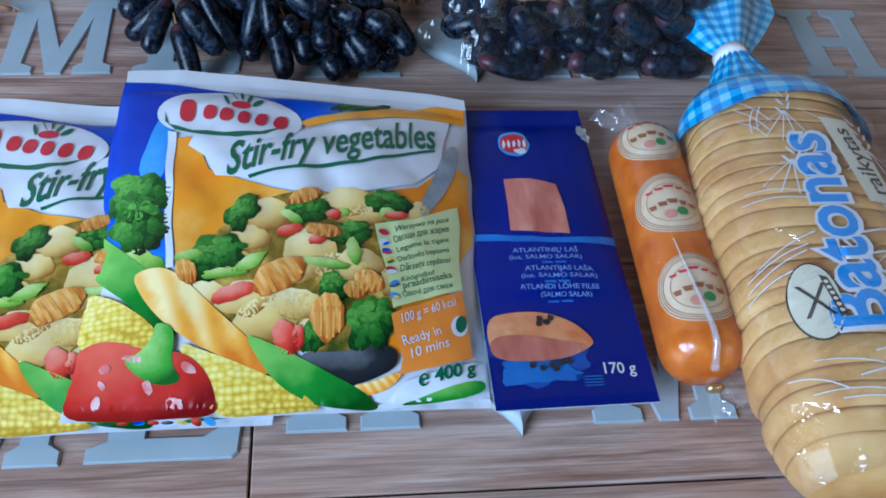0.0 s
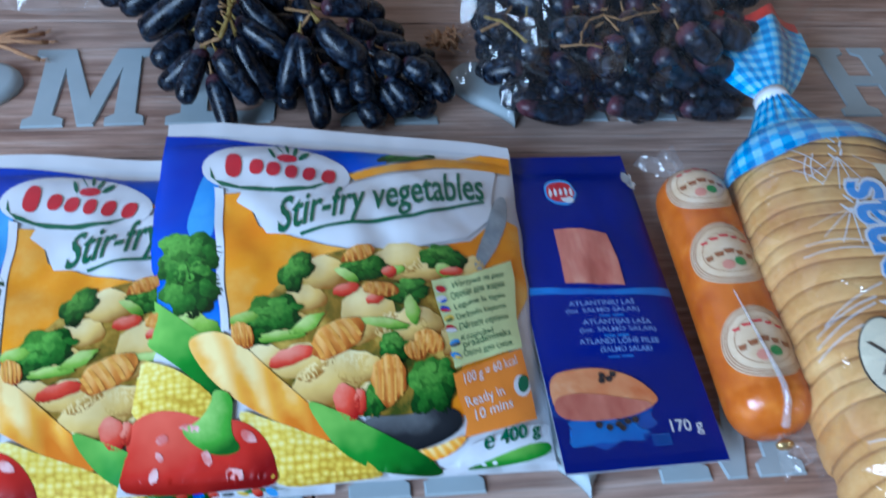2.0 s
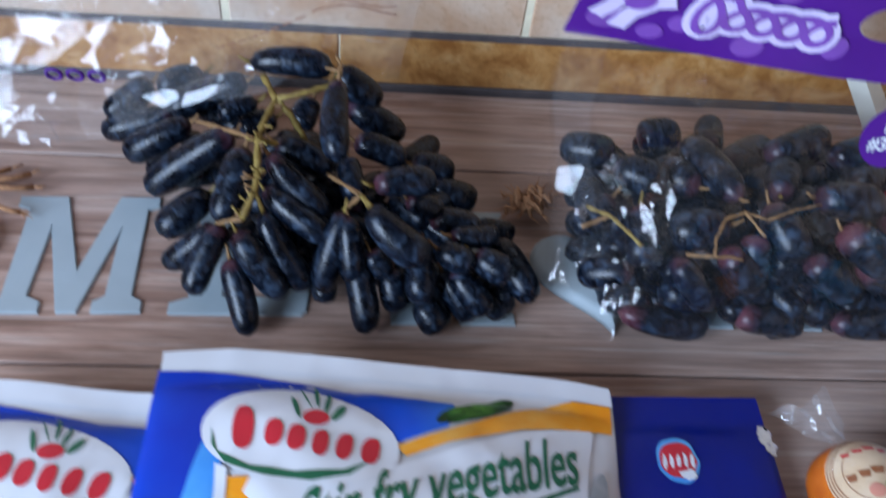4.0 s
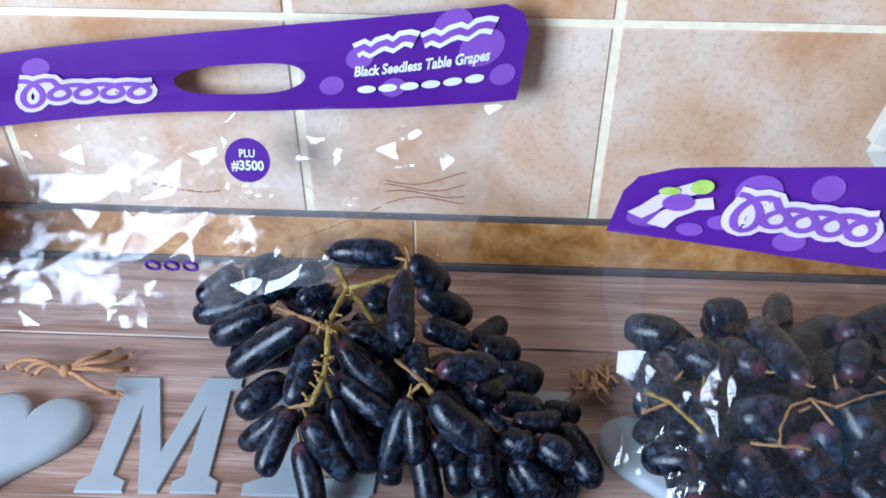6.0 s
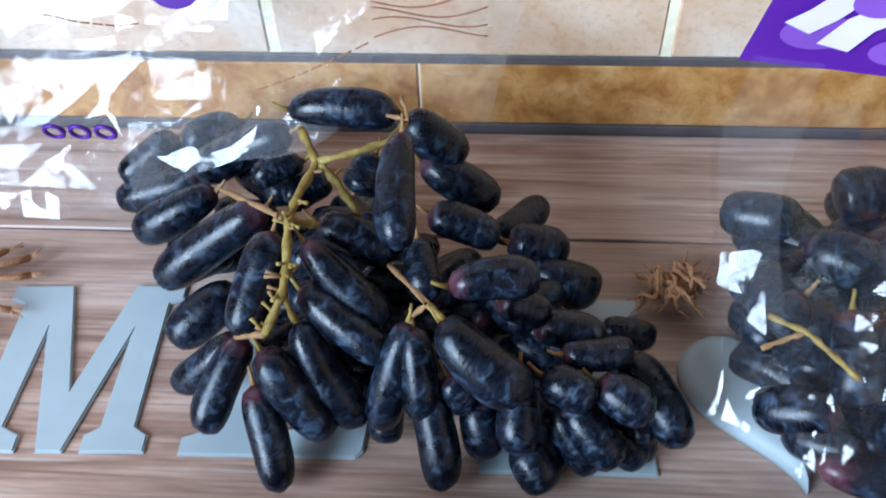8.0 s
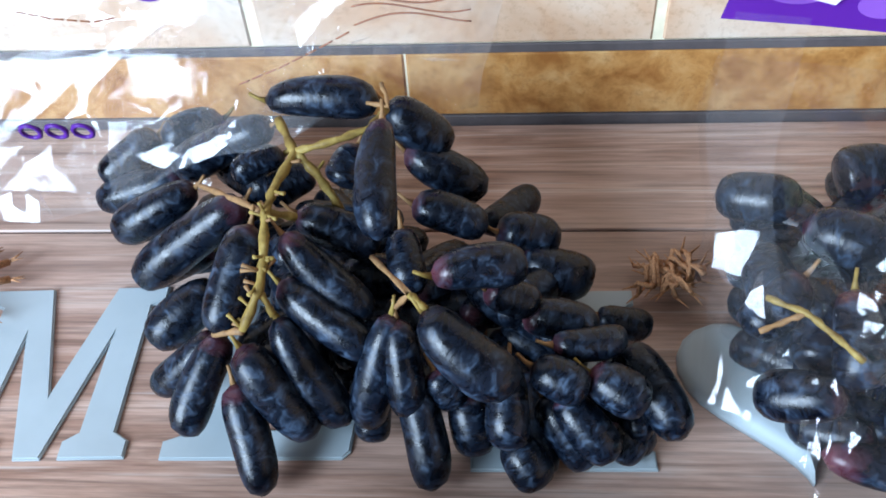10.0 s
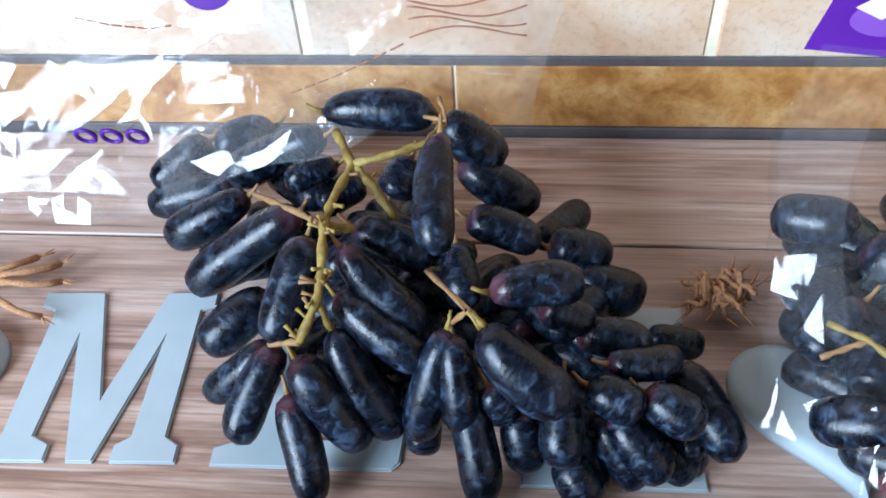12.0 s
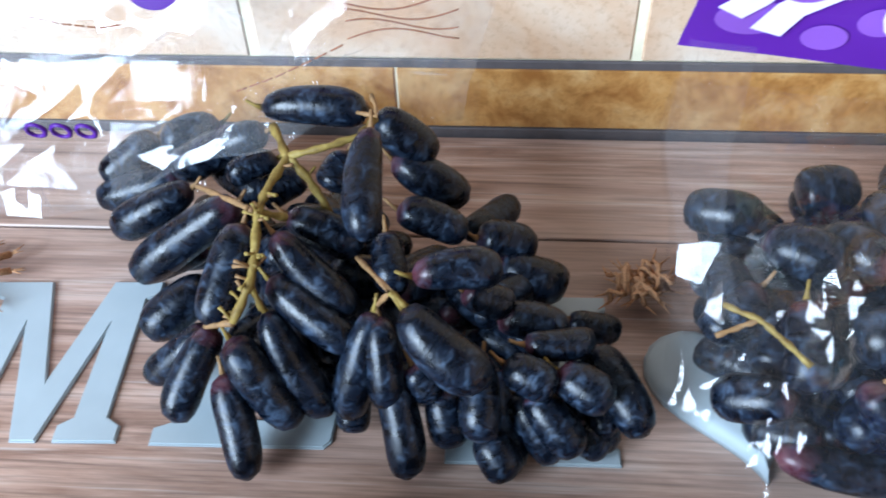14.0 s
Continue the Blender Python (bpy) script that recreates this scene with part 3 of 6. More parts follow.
def grapes(bunch, rows, seed, stalked=True, meshes=GRAPE_MESHES):
    r = random.Random(seed)
    for x0, y0, z0, x1, y1, z1, rad in rows:
        a, b = Vector((x0, y0, z0)), Vector((x1, y1, z1))
        d = (a - b)
        length = max(d.length, 2.2 * rad)
        ob = part("grape", r.choice(meshes), None, bunch)
        q = d.to_track_quat("Z", "Y") @ Euler((0, 0, r.uniform(0, 6.28))).to_quaternion()
        ob.matrix_basis = Matrix.LocRotScale((a + b) / 2, q, (rad, rad, length / 5.4))
        ob.location.z = max(ob.location.z, rad + 0.0035)
        if stalked:
            e = ob.location + q @ Vector((0, 0, length * 0.49))
            out = (q @ Vector((0, 0, 1)) + Vector((0, 0, 0.35))).normalized()
            part("stalk", tube([e - out * 0.001, e + out * 0.003, e + out * 0.0065 + Vector((0, 0, 0.0012))], [0.0016, 0.0008, 0.0007], 6), DRY_STEM if r.random() < 0.6 else STEM, bunch)


def filler(bunch, centre, size, count, seed, low=0.010, high=0.045, fat=1.0):
    """Grapes buried in the heap."""
    r, rows = random.Random(seed), []
    for _ in range(count):
        a, k = r.uniform(0, 6.283), r.random() ** 0.6
        p = Vector((centre[0] + math.cos(a) * k * size[0], centre[1] + math.sin(a) * k * size[1], r.uniform(low, low + (high - low) * (1 - 0.7 * k))))
        d = Vector((math.cos(a + r.uniform(-0.8, 0.8)), math.sin(a + r.uniform(-0.8, 0.8)), r.uniform(-0.4, 0.1))).normalized() * r.uniform(0.016, 0.022)
        q = p + d
        rows.append((*(p - d), q.x, q.y, max(q.z, 0.009), fat * r.uniform(0.0078, 0.0092)))
    grapes(bunch, rows, seed, False)


def stems(bunch, lines):
    for pts, rad, m in lines:
        fine = []
        for a, b in zip(pts, pts[1:]):
            for k in range(4):
                fine.append(Vector(a).lerp(Vector(b), k / 4) + Vector((noise.noise(Vector(a) * 90 + Vector((k, 0, 0))), noise.noise(Vector(b) * 80 + Vector((0, k, 0))), 0)) * 0.0007)
        fine.append(Vector(pts[-1]))
        part("stalk", tube(fine, [rad * (1 + 0.25 * math.sin(i * 2.3)) for i in range(len(fine))], 8), m, bunch)



SHOULDER = [
    (-0.198, 0.619, 0.085, -0.154, 0.617, 0.085, 0.0085),
    (-0.149, 0.622, 0.080, -0.125, 0.618, 0.060, 0.0091),
    (-0.146, 0.595, 0.095, -0.145, 0.552, 0.078, 0.0078),
    (-0.142, 0.614, 0.062, -0.110, 0.607, 0.045, 0.0087),
    (-0.137, 0.584, 0.060, -0.109, 0.580, 0.050, 0.0084),
    (-0.109, 0.599, 0.030, -0.087, 0.627, 0.022, 0.0084),
    (-0.103, 0.587, 0.040, -0.077, 0.592, 0.030, 0.0091),
    (-0.094, 0.583, 0.030, -0.062, 0.580, 0.018, 0.0102),
    (-0.126, 0.533, 0.075, -0.094, 0.542, 0.070, 0.0080),
    (-0.140, 0.570, 0.060, -0.135, 0.548, 0.050, 0.0076),
    (-0.180, 0.569, 0.070, -0.151, 0.566, 0.055, 0.0079),
    (-0.162, 0.620, 0.060, -0.169, 0.606, 0.050, 0.0083),
]
LEFT_WING = [
    (-0.232, 0.605, 0.050, -0.269, 0.598, 0.030, 0.0091),
    (-0.203, 0.581, 0.065, -0.251, 0.571, 0.030, 0.0103),
    (-0.194, 0.559, 0.075, -0.205, 0.528, 0.052, 0.0092),
    (-0.182, 0.554, 0.075, -0.152, 0.537, 0.050, 0.0080),
    (-0.184, 0.543, 0.060, -0.150, 0.523, 0.045, 0.0080),
    (-0.184, 0.531, 0.055, -0.161, 0.510, 0.020, 0.0082),
    (-0.197, 0.521, 0.050, -0.173, 0.504, 0.020, 0.0090),
    (-0.201, 0.515, 0.035, -0.190, 0.486, 0.009, 0.0081),
    (-0.205, 0.530, 0.045, -0.220, 0.504, 0.020, 0.0084),
    (-0.210, 0.533, 0.040, -0.237, 0.527, 0.015, 0.0079),
    (-0.217, 0.563, 0.035, -0.243, 0.546, 0.020, 0.0092),
    (-0.225, 0.587, 0.030, -0.254, 0.578, 0.020, 0.0077),
]
MIDDLE = [
    (-0.140, 0.529, 0.060, -0.151, 0.509, 0.020, 0.0076),
    (-0.150, 0.518, 0.020, -0.150, 0.507, 0.009, 0.0073),
    (-0.139, 0.528, 0.058, -0.135, 0.507, 0.030, 0.0075),
    (-0.137, 0.520, 0.040, -0.127, 0.489, 0.010, 0.0085),
    (-0.128, 0.518, 0.075, -0.098, 0.502, 0.055, 0.0097),
    (-0.126, 0.518, 0.040, -0.117, 0.510, 0.030, 0.0072),
    (-0.115, 0.515, 0.030, -0.110, 0.501, 0.012, 0.0078),
    (-0.098, 0.518, 0.045, -0.098, 0.493, 0.030, 0.0078),
    (-0.098, 0.502, 0.020, -0.086, 0.489, 0.009, 0.0078),
    (-0.107, 0.540, 0.060, -0.088, 0.541, 0.050, 0.0074),
]
TAIL = [
    (-0.093, 0.539, 0.045, -0.064, 0.535, 0.040, 0.0086),
    (-0.082, 0.522, 0.050, -0.054, 0.529, 0.045, 0.0067),
    (-0.060, 0.555, 0.025, -0.037, 0.555, 0.018, 0.0066),
    (-0.090, 0.513, 0.050, -0.070, 0.506, 0.045, 0.0073),
    (-0.068, 0.514, 0.045, -0.047, 0.504, 0.040, 0.0079),
    (-0.053, 0.534, 0.035, -0.031, 0.505, 0.020, 0.0093),
    (-0.085, 0.514, 0.030, -0.068, 0.496, 0.012, 0.0082),
    (-0.079, 0.511, 0.035, -0.059, 0.495, 0.020, 0.0077),
    (-0.059, 0.509, 0.015, -0.044, 0.504, 0.009, 0.0072),
]
IN_FILM = [
    (-0.264, 0.652, 0.040, -0.290, 0.638, 0.025, 0.0097),
    (-0.232, 0.657, 0.045, -0.257, 0.644, 0.040, 0.0089),
    (-0.217, 0.641, 0.050, -0.248, 0.627, 0.040, 0.0091),
    (-0.195, 0.620, 0.055, -0.216, 0.612, 0.050, 0.0070),
    (-0.247, 0.634, 0.030, -0.291, 0.630, 0.018, 0.0096),
    (-0.202, 0.633, 0.060, -0.226, 0.633, 0.050, 0.0078),
    (-0.236, 0.646, 0.030, -0.207, 0.623, 0.030, 0.0092),
    (-0.185, 0.624, 0.040, -0.204, 0.614, 0.035, 0.0088),
]
PACKED_BACK = [
    (0.017, 0.584, 0.058, -0.014, 0.598, 0.050, 0.0114),
    (0.062, 0.609, 0.056, 0.036, 0.605, 0.050, 0.0125),
    (0.080, 0.598, 0.050, 0.090, 0.634, 0.046, 0.0102),
    (0.103, 0.577, 0.068, 0.150, 0.605, 0.062, 0.0120),
    (0.148, 0.583, 0.062, 0.190, 0.606, 0.056, 0.0115),
    (0.010, 0.566, 0.066, 0.042, 0.551, 0.064, 0.0108),
    (0.078, 0.573, 0.062, 0.117, 0.604, 0.052, 0.0108),
    (-0.005, 0.562, 0.060, 0.005, 0.532, 0.050, 0.0104),
    (0.153, 0.561, 0.064, 0.194, 0.583, 0.058, 0.0120),
    (0.190, 0.600, 0.056, 0.224, 0.593, 0.050, 0.0120),
]
PACKED_TOP = [
    (0.072, 0.530, 0.078, 0.058, 0.590, 0.066, 0.0102),
    (0.117, 0.538, 0.074, 0.158, 0.537, 0.070, 0.0118),
    (0.087, 0.529, 0.078, 0.103, 0.500, 0.062, 0.0106),
    (0.057, 0.548, 0.068, 0.036, 0.573, 0.060, 0.0108),
    (0.099, 0.540, 0.072, 0.114, 0.573, 0.066, 0.0099),
    (0.125, 0.515, 0.074, 0.155, 0.499, 0.058, 0.0120),
    (0.064, 0.515, 0.074, 0.032, 0.517, 0.064, 0.0112),
    (0.151, 0.524, 0.066, 0.184, 0.517, 0.060, 0.0118),
    (0.006, 0.541, 0.066, -0.015, 0.528, 0.050, 0.0097),
    (0.018, 0.530, 0.072, 0.016, 0.500, 0.054, 0.0101),
]
PACKED_FRONT = [
    (0.014, 0.499, 0.052, -0.012, 0.511, 0.036, 0.0093),
    (0.012, 0.497, 0.020, 0.066, 0.492, 0.014, 0.0090),
    (0.033, 0.499, 0.064, 0.056, 0.489, 0.036, 0.0094),
    (0.060, 0.504, 0.066, 0.084, 0.496, 0.046, 0.0100),
    (0.077, 0.511, 0.072, 0.078, 0.494, 0.048, 0.0095),
    (0.109, 0.503, 0.062, 0.146, 0.499, 0.034, 0.0109),
    (0.078, 0.494, 0.022, 0.121, 0.493, 0.014, 0.0098),
    (0.140, 0.506, 0.056, 0.190, 0.507, 0.028, 0.0112),
    (0.136, 0.494, 0.018, 0.188, 0.498, 0.014, 0.0098),
    (0.186, 0.545, 0.056, 0.214, 0.530, 0.040, 0.0110),
]

bunch_open = thing("grape_bunch", "bunch of long blue-black grapes spilling out of its clear bag", "grapes", group="grape bunches")
for i, rows in enumerate((SHOULDER, LEFT_WING, MIDDLE, TAIL, IN_FILM)):
    drawn = [(x0 - 0.08 * max(0.0, x0 + 0.100), y0, z0, x1 + 0.10 * (x1 - x0) - 0.08 * max(0.0, x1 + 0.100), y1 + 0.10 * (y1 - y0), z1 + 0.10 * (z1 - z0), rad * 1.07) for x0, y0, z0, x1, y1, z1, rad in rows]
    grapes(bunch_open, drawn, 20 + i)
filler(bunch_open, (-0.152, 0.562), (0.046, 0.036), 32, 31, 0.010, 0.042, 1.05)
filler(bunch_open, (-0.222, 0.602), (0.026, 0.022), 9, 32, 0.01, 0.026)
filler(bunch_open, (-0.075, 0.525), (0.030, 0.022), 7, 33, 0.01, 0.025)
bunch_packed = thing("grape_bunch", "bunch of long blue-black grapes packed in a clear bag", "grapes", group="grape bunches")
for i, rows in enumerate((PACKED_BACK, PACKED_TOP, PACKED_FRONT)):
    grapes(bunch_packed, rows, 41 + i, i == 1, GRAPE_MESHES if i == 0 else PLUM_MESHES)
filler(bunch_open, (-0.165, 0.598), (0.026, 0.020), 10, 34, 0.016, 0.048)
filler(bunch_open, (-0.105, 0.560), (0.035, 0.026), 10, 35, 0.01, 0.040)
filler(bunch_packed, (0.065, 0.535), (0.062, 0.014), 24, 47, 0.010, 0.034, 1.15)
filler(bunch_packed, (0.165, 0.535), (0.045, 0.014), 20, 48, 0.010, 0.034, 1.15)
filler(bunch_packed, (0.075, 0.562), (0.066, 0.032), 36, 43, 0.012, 0.050, 1.2)
filler(bunch_packed, (0.165, 0.562), (0.045, 0.034), 26, 44, 0.012, 0.050, 1.2)
filler(bunch_packed, (0.100, 0.512), (0.090, 0.010), 26, 56, 0.012, 0.040, 1.15)
filler(bunch_packed, (0.045, 0.556), (0.046, 0.040), 30, 51, 0.040, 0.064, 1.2)
filler(bunch_packed, (0.120, 0.552), (0.050, 0.040), 34, 52, 0.040, 0.066, 1.2)
filler(bunch_packed, (0.185, 0.552), (0.030, 0.040), 16, 53, 0.036, 0.058, 1.2)
filler(bunch_packed, (0.060, 0.586), (0.060, 0.022), 16, 54, 0.034, 0.050, 1.2)
filler(bunch_packed, (0.150, 0.586), (0.050, 0.022), 14, 55, 0.034, 0.050, 1.2)
stems(bunch_open, (
    (((-0.188, 0.601, 0.090), (-0.180, 0.586, 0.086), (-0.185, 0.566, 0.085), (-0.187, 0.557, 0.082), (-0.186, 0.541, 0.075), (-0.187, 0.531, 0.070), (-0.193, 0.520, 0.060)), 0.0018, STEM),
    (((-0.180, 0.586, 0.086), (-0.165, 0.587, 0.090), (-0.151, 0.592, 0.092), (-0.146, 0.606, 0.090)), 0.0015, STEM),
    (((-0.180, 0.586, 0.086), (-0.172, 0.581, 0.080), (-0.166, 0.577, 0.070), (-0.160, 0.572, 0.055)), 0.0018, STEM),
    (((-0.188, 0.559, 0.080), (-0.204, 0.576, 0.070), (-0.228, 0.600, 0.055)), 0.0013, DRY_STEM),
    (((-0.187, 0.558, 0.081), (-0.178, 0.563, 0.074)), 0.0016, STEM),
    (((-0.187, 0.531, 0.070), (-0.183, 0.527, 0.060)), 0.0013, STEM),
    (((-0.193, 0.520, 0.060), (-0.207, 0.526, 0.050)), 0.0013, DRY_STEM),
    (((-0.150, 0.555, 0.060), (-0.132, 0.521, 0.080), (-0.138, 0.527, 0.065)), 0.0011, DRY_STEM),
    (((-0.132, 0.521, 0.080), (-0.126, 0.518, 0.075)), 0.0012, STEM),
    (((-0.148, 0.616, 0.095), (-0.145, 0.605, 0.092), (-0.154, 0.610, 0.090)), 0.0009, DRY_STEM),
))
stems(bunch_packed, (
    (((-0.014, 0.522, 0.077), (-0.003, 0.514, 0.079), (0.003, 0.508, 0.077), (0.013, 0.500, 0.072)), 0.0011, STEM),
    (((-0.017, 0.511, 0.073), (-0.009, 0.513, 0.076), (-0.003, 0.514, 0.079)), 0.0010, DRY_STEM),
    (((0.035, 0.494, 0.073), (0.047, 0.489, 0.078), (0.056, 0.490, 0.077), (0.063, 0.490, 0.075)), 0.0009, DRY_STEM),
    (((0.047, 0.489, 0.078), (0.050, 0.500, 0.080), (0.058, 0.512, 0.082), (0.068, 0.515, 0.084), (0.080, 0.512, 0.082)), 0.0008, DRY_STEM),
    (((0.068, 0.515, 0.084), (0.076, 0.501, 0.081)), 0.0008, DRY_STEM),
    (((0.080, 0.512, 0.082), (0.098, 0.520, 0.082), (0.115, 0.527, 0.080)), 0.0007, DRY_STEM),
))

# small side stalks along the main stem
knobs = random.Random(5)
line = [Vector(p) for p in ((-0.188, 0.601, 0.090), (-0.180, 0.586, 0.086), (-0.185, 0.566, 0.085), (-0.187, 0.557, 0.082), (-0.186, 0.541, 0.075), (-0.187, 0.531, 0.070), (-0.193, 0.520, 0.060))]
for k in range(26):
    i = knobs.choice((0, 1, 2, 3, 3, 4, 4, 4, 5, 5))
    p = line[i].lerp(line[i + 1], knobs.random())
    d = Vector((knobs.uniform(-1, 1), knobs.uniform(-0.7, 0.7), knobs.uniform(0.0, 0.6))).normalized() * knobs.uniform(0.003, 0.008)
    part("stalk", tube([p, p + d * 0.6, p + d], [0.0009, 0.0006, 0.0009], 5), knobs.choice((STEM, STEM, DRY_STEM)), bunch_open)


# ---- print on the vegetable bags ----
BLUE = photo("blue_print_ink", (0.06, 0.30, 0.80), (0.008, 0.085, 0.62), (0.003, 0.022, 0.34), 8.0)
SKY_BLUE = printed("sky_blue_ink", [(0.3, (0.03, 0.22, 0.68)), (0.7, (0.12, 0.42, 0.78))], 20, 0.28)
ORANGE = printed("orange_ink", [(0.3, (0.76, 0.20, 0.003)), (0.5, (0.82, 0.31, 0.010)), (0.68, (0.85, 0.48, 0.10))], 16, 0.3)
INK_WHITE = plain("white_ink", (0.69, 0.72, 0.77), 0.28, 0.03, 30, Coat_Weight=0.3)
INK_RED = plain("red_ink", (0.55, 0.012, 0.03), 0.3, 0.05)
DEEP_GREEN = plain("deep_green_ink", (0.004, 0.12, 0.055), 0.3, 0.08)
BROCCOLI = photo("broccoli_print", (0.002, 0.014, 0.002), (0.010, 0.065, 0.008), (0.08, 0.26, 0.03), 200.0, 6.0)
PALE_GREEN = photo("pale_green_print", (0.06, 0.20, 0.01), (0.26, 0.46, 0.06), (0.60, 0.72, 0.26), 70.0)
BEAN = photo("bean_print", (0.006, 0.07, 0.006), (0.03, 0.24, 0.02), (0.26, 0.56, 0.10), 30.0, 3.0)
CARROT = photo("carrot_print", (0.72, 0.20, 0.012), (0.86, 0.42, 0.05), (0.92, 0.72, 0.32), 40.0, 3.0, (1, 1, 1), 15.0)
def corn_material():
    n = Nodes("corn_print")
    v = n.add("ShaderNodeTexVoronoi", Scale=250.0, Randomness=0.45)
    n.link(n.coords((1.0, 1.3, 1.0)), v.inputs["Vector"])
    sep = n.add("ShaderNodeSeparateXYZ")
    n.link(n.coords((1, 1, 1), "UV"), sep.inputs[0])
    tone = n.maths("ADD", v.outputs["Distance"], n.maths("ADD", n.maths("MULTIPLY", sep.outputs[0], 0.14), n.maths("MULTIPLY", sep.outputs[1], -0.16)))
    n.set(Base_Color=n.ramp(tone, [(0.05, (0.84, 0.74, 0.28)), (0.45, (0.76, 0.57, 0.08)), (0.8, (0.52, 0.31, 0.02))]), Roughness=0.32, Specular_IOR_Level=0.25)
    return n.m


CORN = corn_material()
# Shade in the gaps between the pictured vegetables, put into the print's colour
GAP_SHADE = printed("gap_shade_ink", [(0.35, (0.05, 0.07, 0.008)), (0.5, (0.30, 0.17, 0.02)), (0.65, (0.62, 0.42, 0.08))], 50)
PEPPER = photo("pepper_print", (0.20, 0.003, 0.004), (0.54, 0.022, 0.012), (0.74, 0.13, 0.08), 22.0, 3.0)
PEPPER_GLEAM = printed("pepper_gleam_print", [(0.4, (0.62, 0.16, 0.14)), (0.65, (0.78, 0.50, 0.48))], 120)
STALK = photo("stalk_print", (0.012, 0.10, 0.006), (0.08, 0.34, 0.03), (0.40, 0.66, 0.18), 50.0)
POTATO = photo("potato_print", (0.30, 0.12, 0.015), (0.70, 0.48, 0.14), (0.84, 0.70, 0.36), 36.0, 3.0)
CARROT_SLICE = photo("carrot_slice_print", (0.34, 0.07, 0.008), (0.68, 0.25, 0.04), (0.86, 0.50, 0.15), 60.0, 2.0, (1, 1, 1), 9.0)
TOMATO = photo("tomato_print", (0.34, 0.008, 0.006), (0.66, 0.06, 0.03), (0.86, 0.34, 0.24), 50.0)
PAN = photo("pan_print", (0.008, 0.009, 0.012), (0.018, 0.020, 0.024), (0.16, 0.17, 0.18), 30.0)
SPOON = printed("spoon_print", [(0.35, (0.20, 0.24, 0.27)), (0.7, (0.46, 0.50, 0.54))], 40)
LABEL_GREEN = plain("pale_green_label", (0.62, 0.70, 0.33), 0.3, 0.05)
LABEL_ORANGE = plain("orange_label", (0.80, 0.25, 0.03), 0.3, 0.06)


BROCCOLI_TOP = photo("broccoli_top_print", (0.006, 0.045, 0.005), (0.03, 0.15, 0.016), (0.16, 0.42, 0.06), 300.0, 6.0)
CARROT_TOP = printed("carrot_top_print", [(0.35, (0.62, 0.22, 0.03)), (0.5, (0.78, 0.40, 0.08)), (0.65, (0.70, 0.30, 0.05))], 60, 0.3, 1.0, (0.3, 3.0, 1))
LIGHTER = {"broccoli_print": BROCCOLI_TOP, "carrot_slice_print": CARROT_TOP}


def fine_fill(outline, edge, deep=3):
    """A flat fill of an outline, cut finely enough to follow a curved sheet."""
    bm = bmesh.new()
    bm.faces.new([bm.verts.new((x, y, 0)) for x, y in outline])
    bmesh.ops.triangulate(bm, faces=bm.faces)
    for _ in range(deep):
        long = [e for e in bm.edges if e.calc_length() > edge]
        if not long:
            break
        bmesh.ops.subdivide_edges(bm, edges=long, cuts=1)
        bmesh.ops.triangulate(bm, faces=[f for f in bm.faces if len(f.verts) > 3])
    return bm


def smooth_outline(pts, rounds=2):
    for _ in range(rounds):
        nxt = []
        for (x0, y0), (x1, y1) in zip(pts, pts[1:] + pts[:1]):
            nxt += [(0.75 * x0 + 0.25 * x1, 0.75 * y0 + 0.25 * y1), (0.25 * x0 + 0.75 * x1, 0.25 * y0 + 0.75 * y1)]
        pts = nxt
    return pts


def letters_mesh(text, weight=0.0):
    """Letters in the built-in font, as flat faces: width 1, baseline at y = 0, capitals about y = 1."""
    cu = bpy.data.curves.new("words", "FONT")
    cu.body, cu.resolution_u, cu.offset = text, 3, weight
    ob = new("words", cu)
    me = bpy.data.meshes.new_from_object(ob.evaluated_get(bpy.context.evaluated_depsgraph_get()))
    bpy.data.objects.remove(ob)
    bm = bmesh.new()
    bm.from_mesh(me)
    bpy.data.meshes.remove(me)
    x0, x1 = min(v.co.x for v in bm.verts), max(v.co.x for v in bm.verts)
    for v in bm.verts:
        v.co = ((v.co.x - x0) / (x1 - x0), v.co.y / 0.70, 0)
    return bm


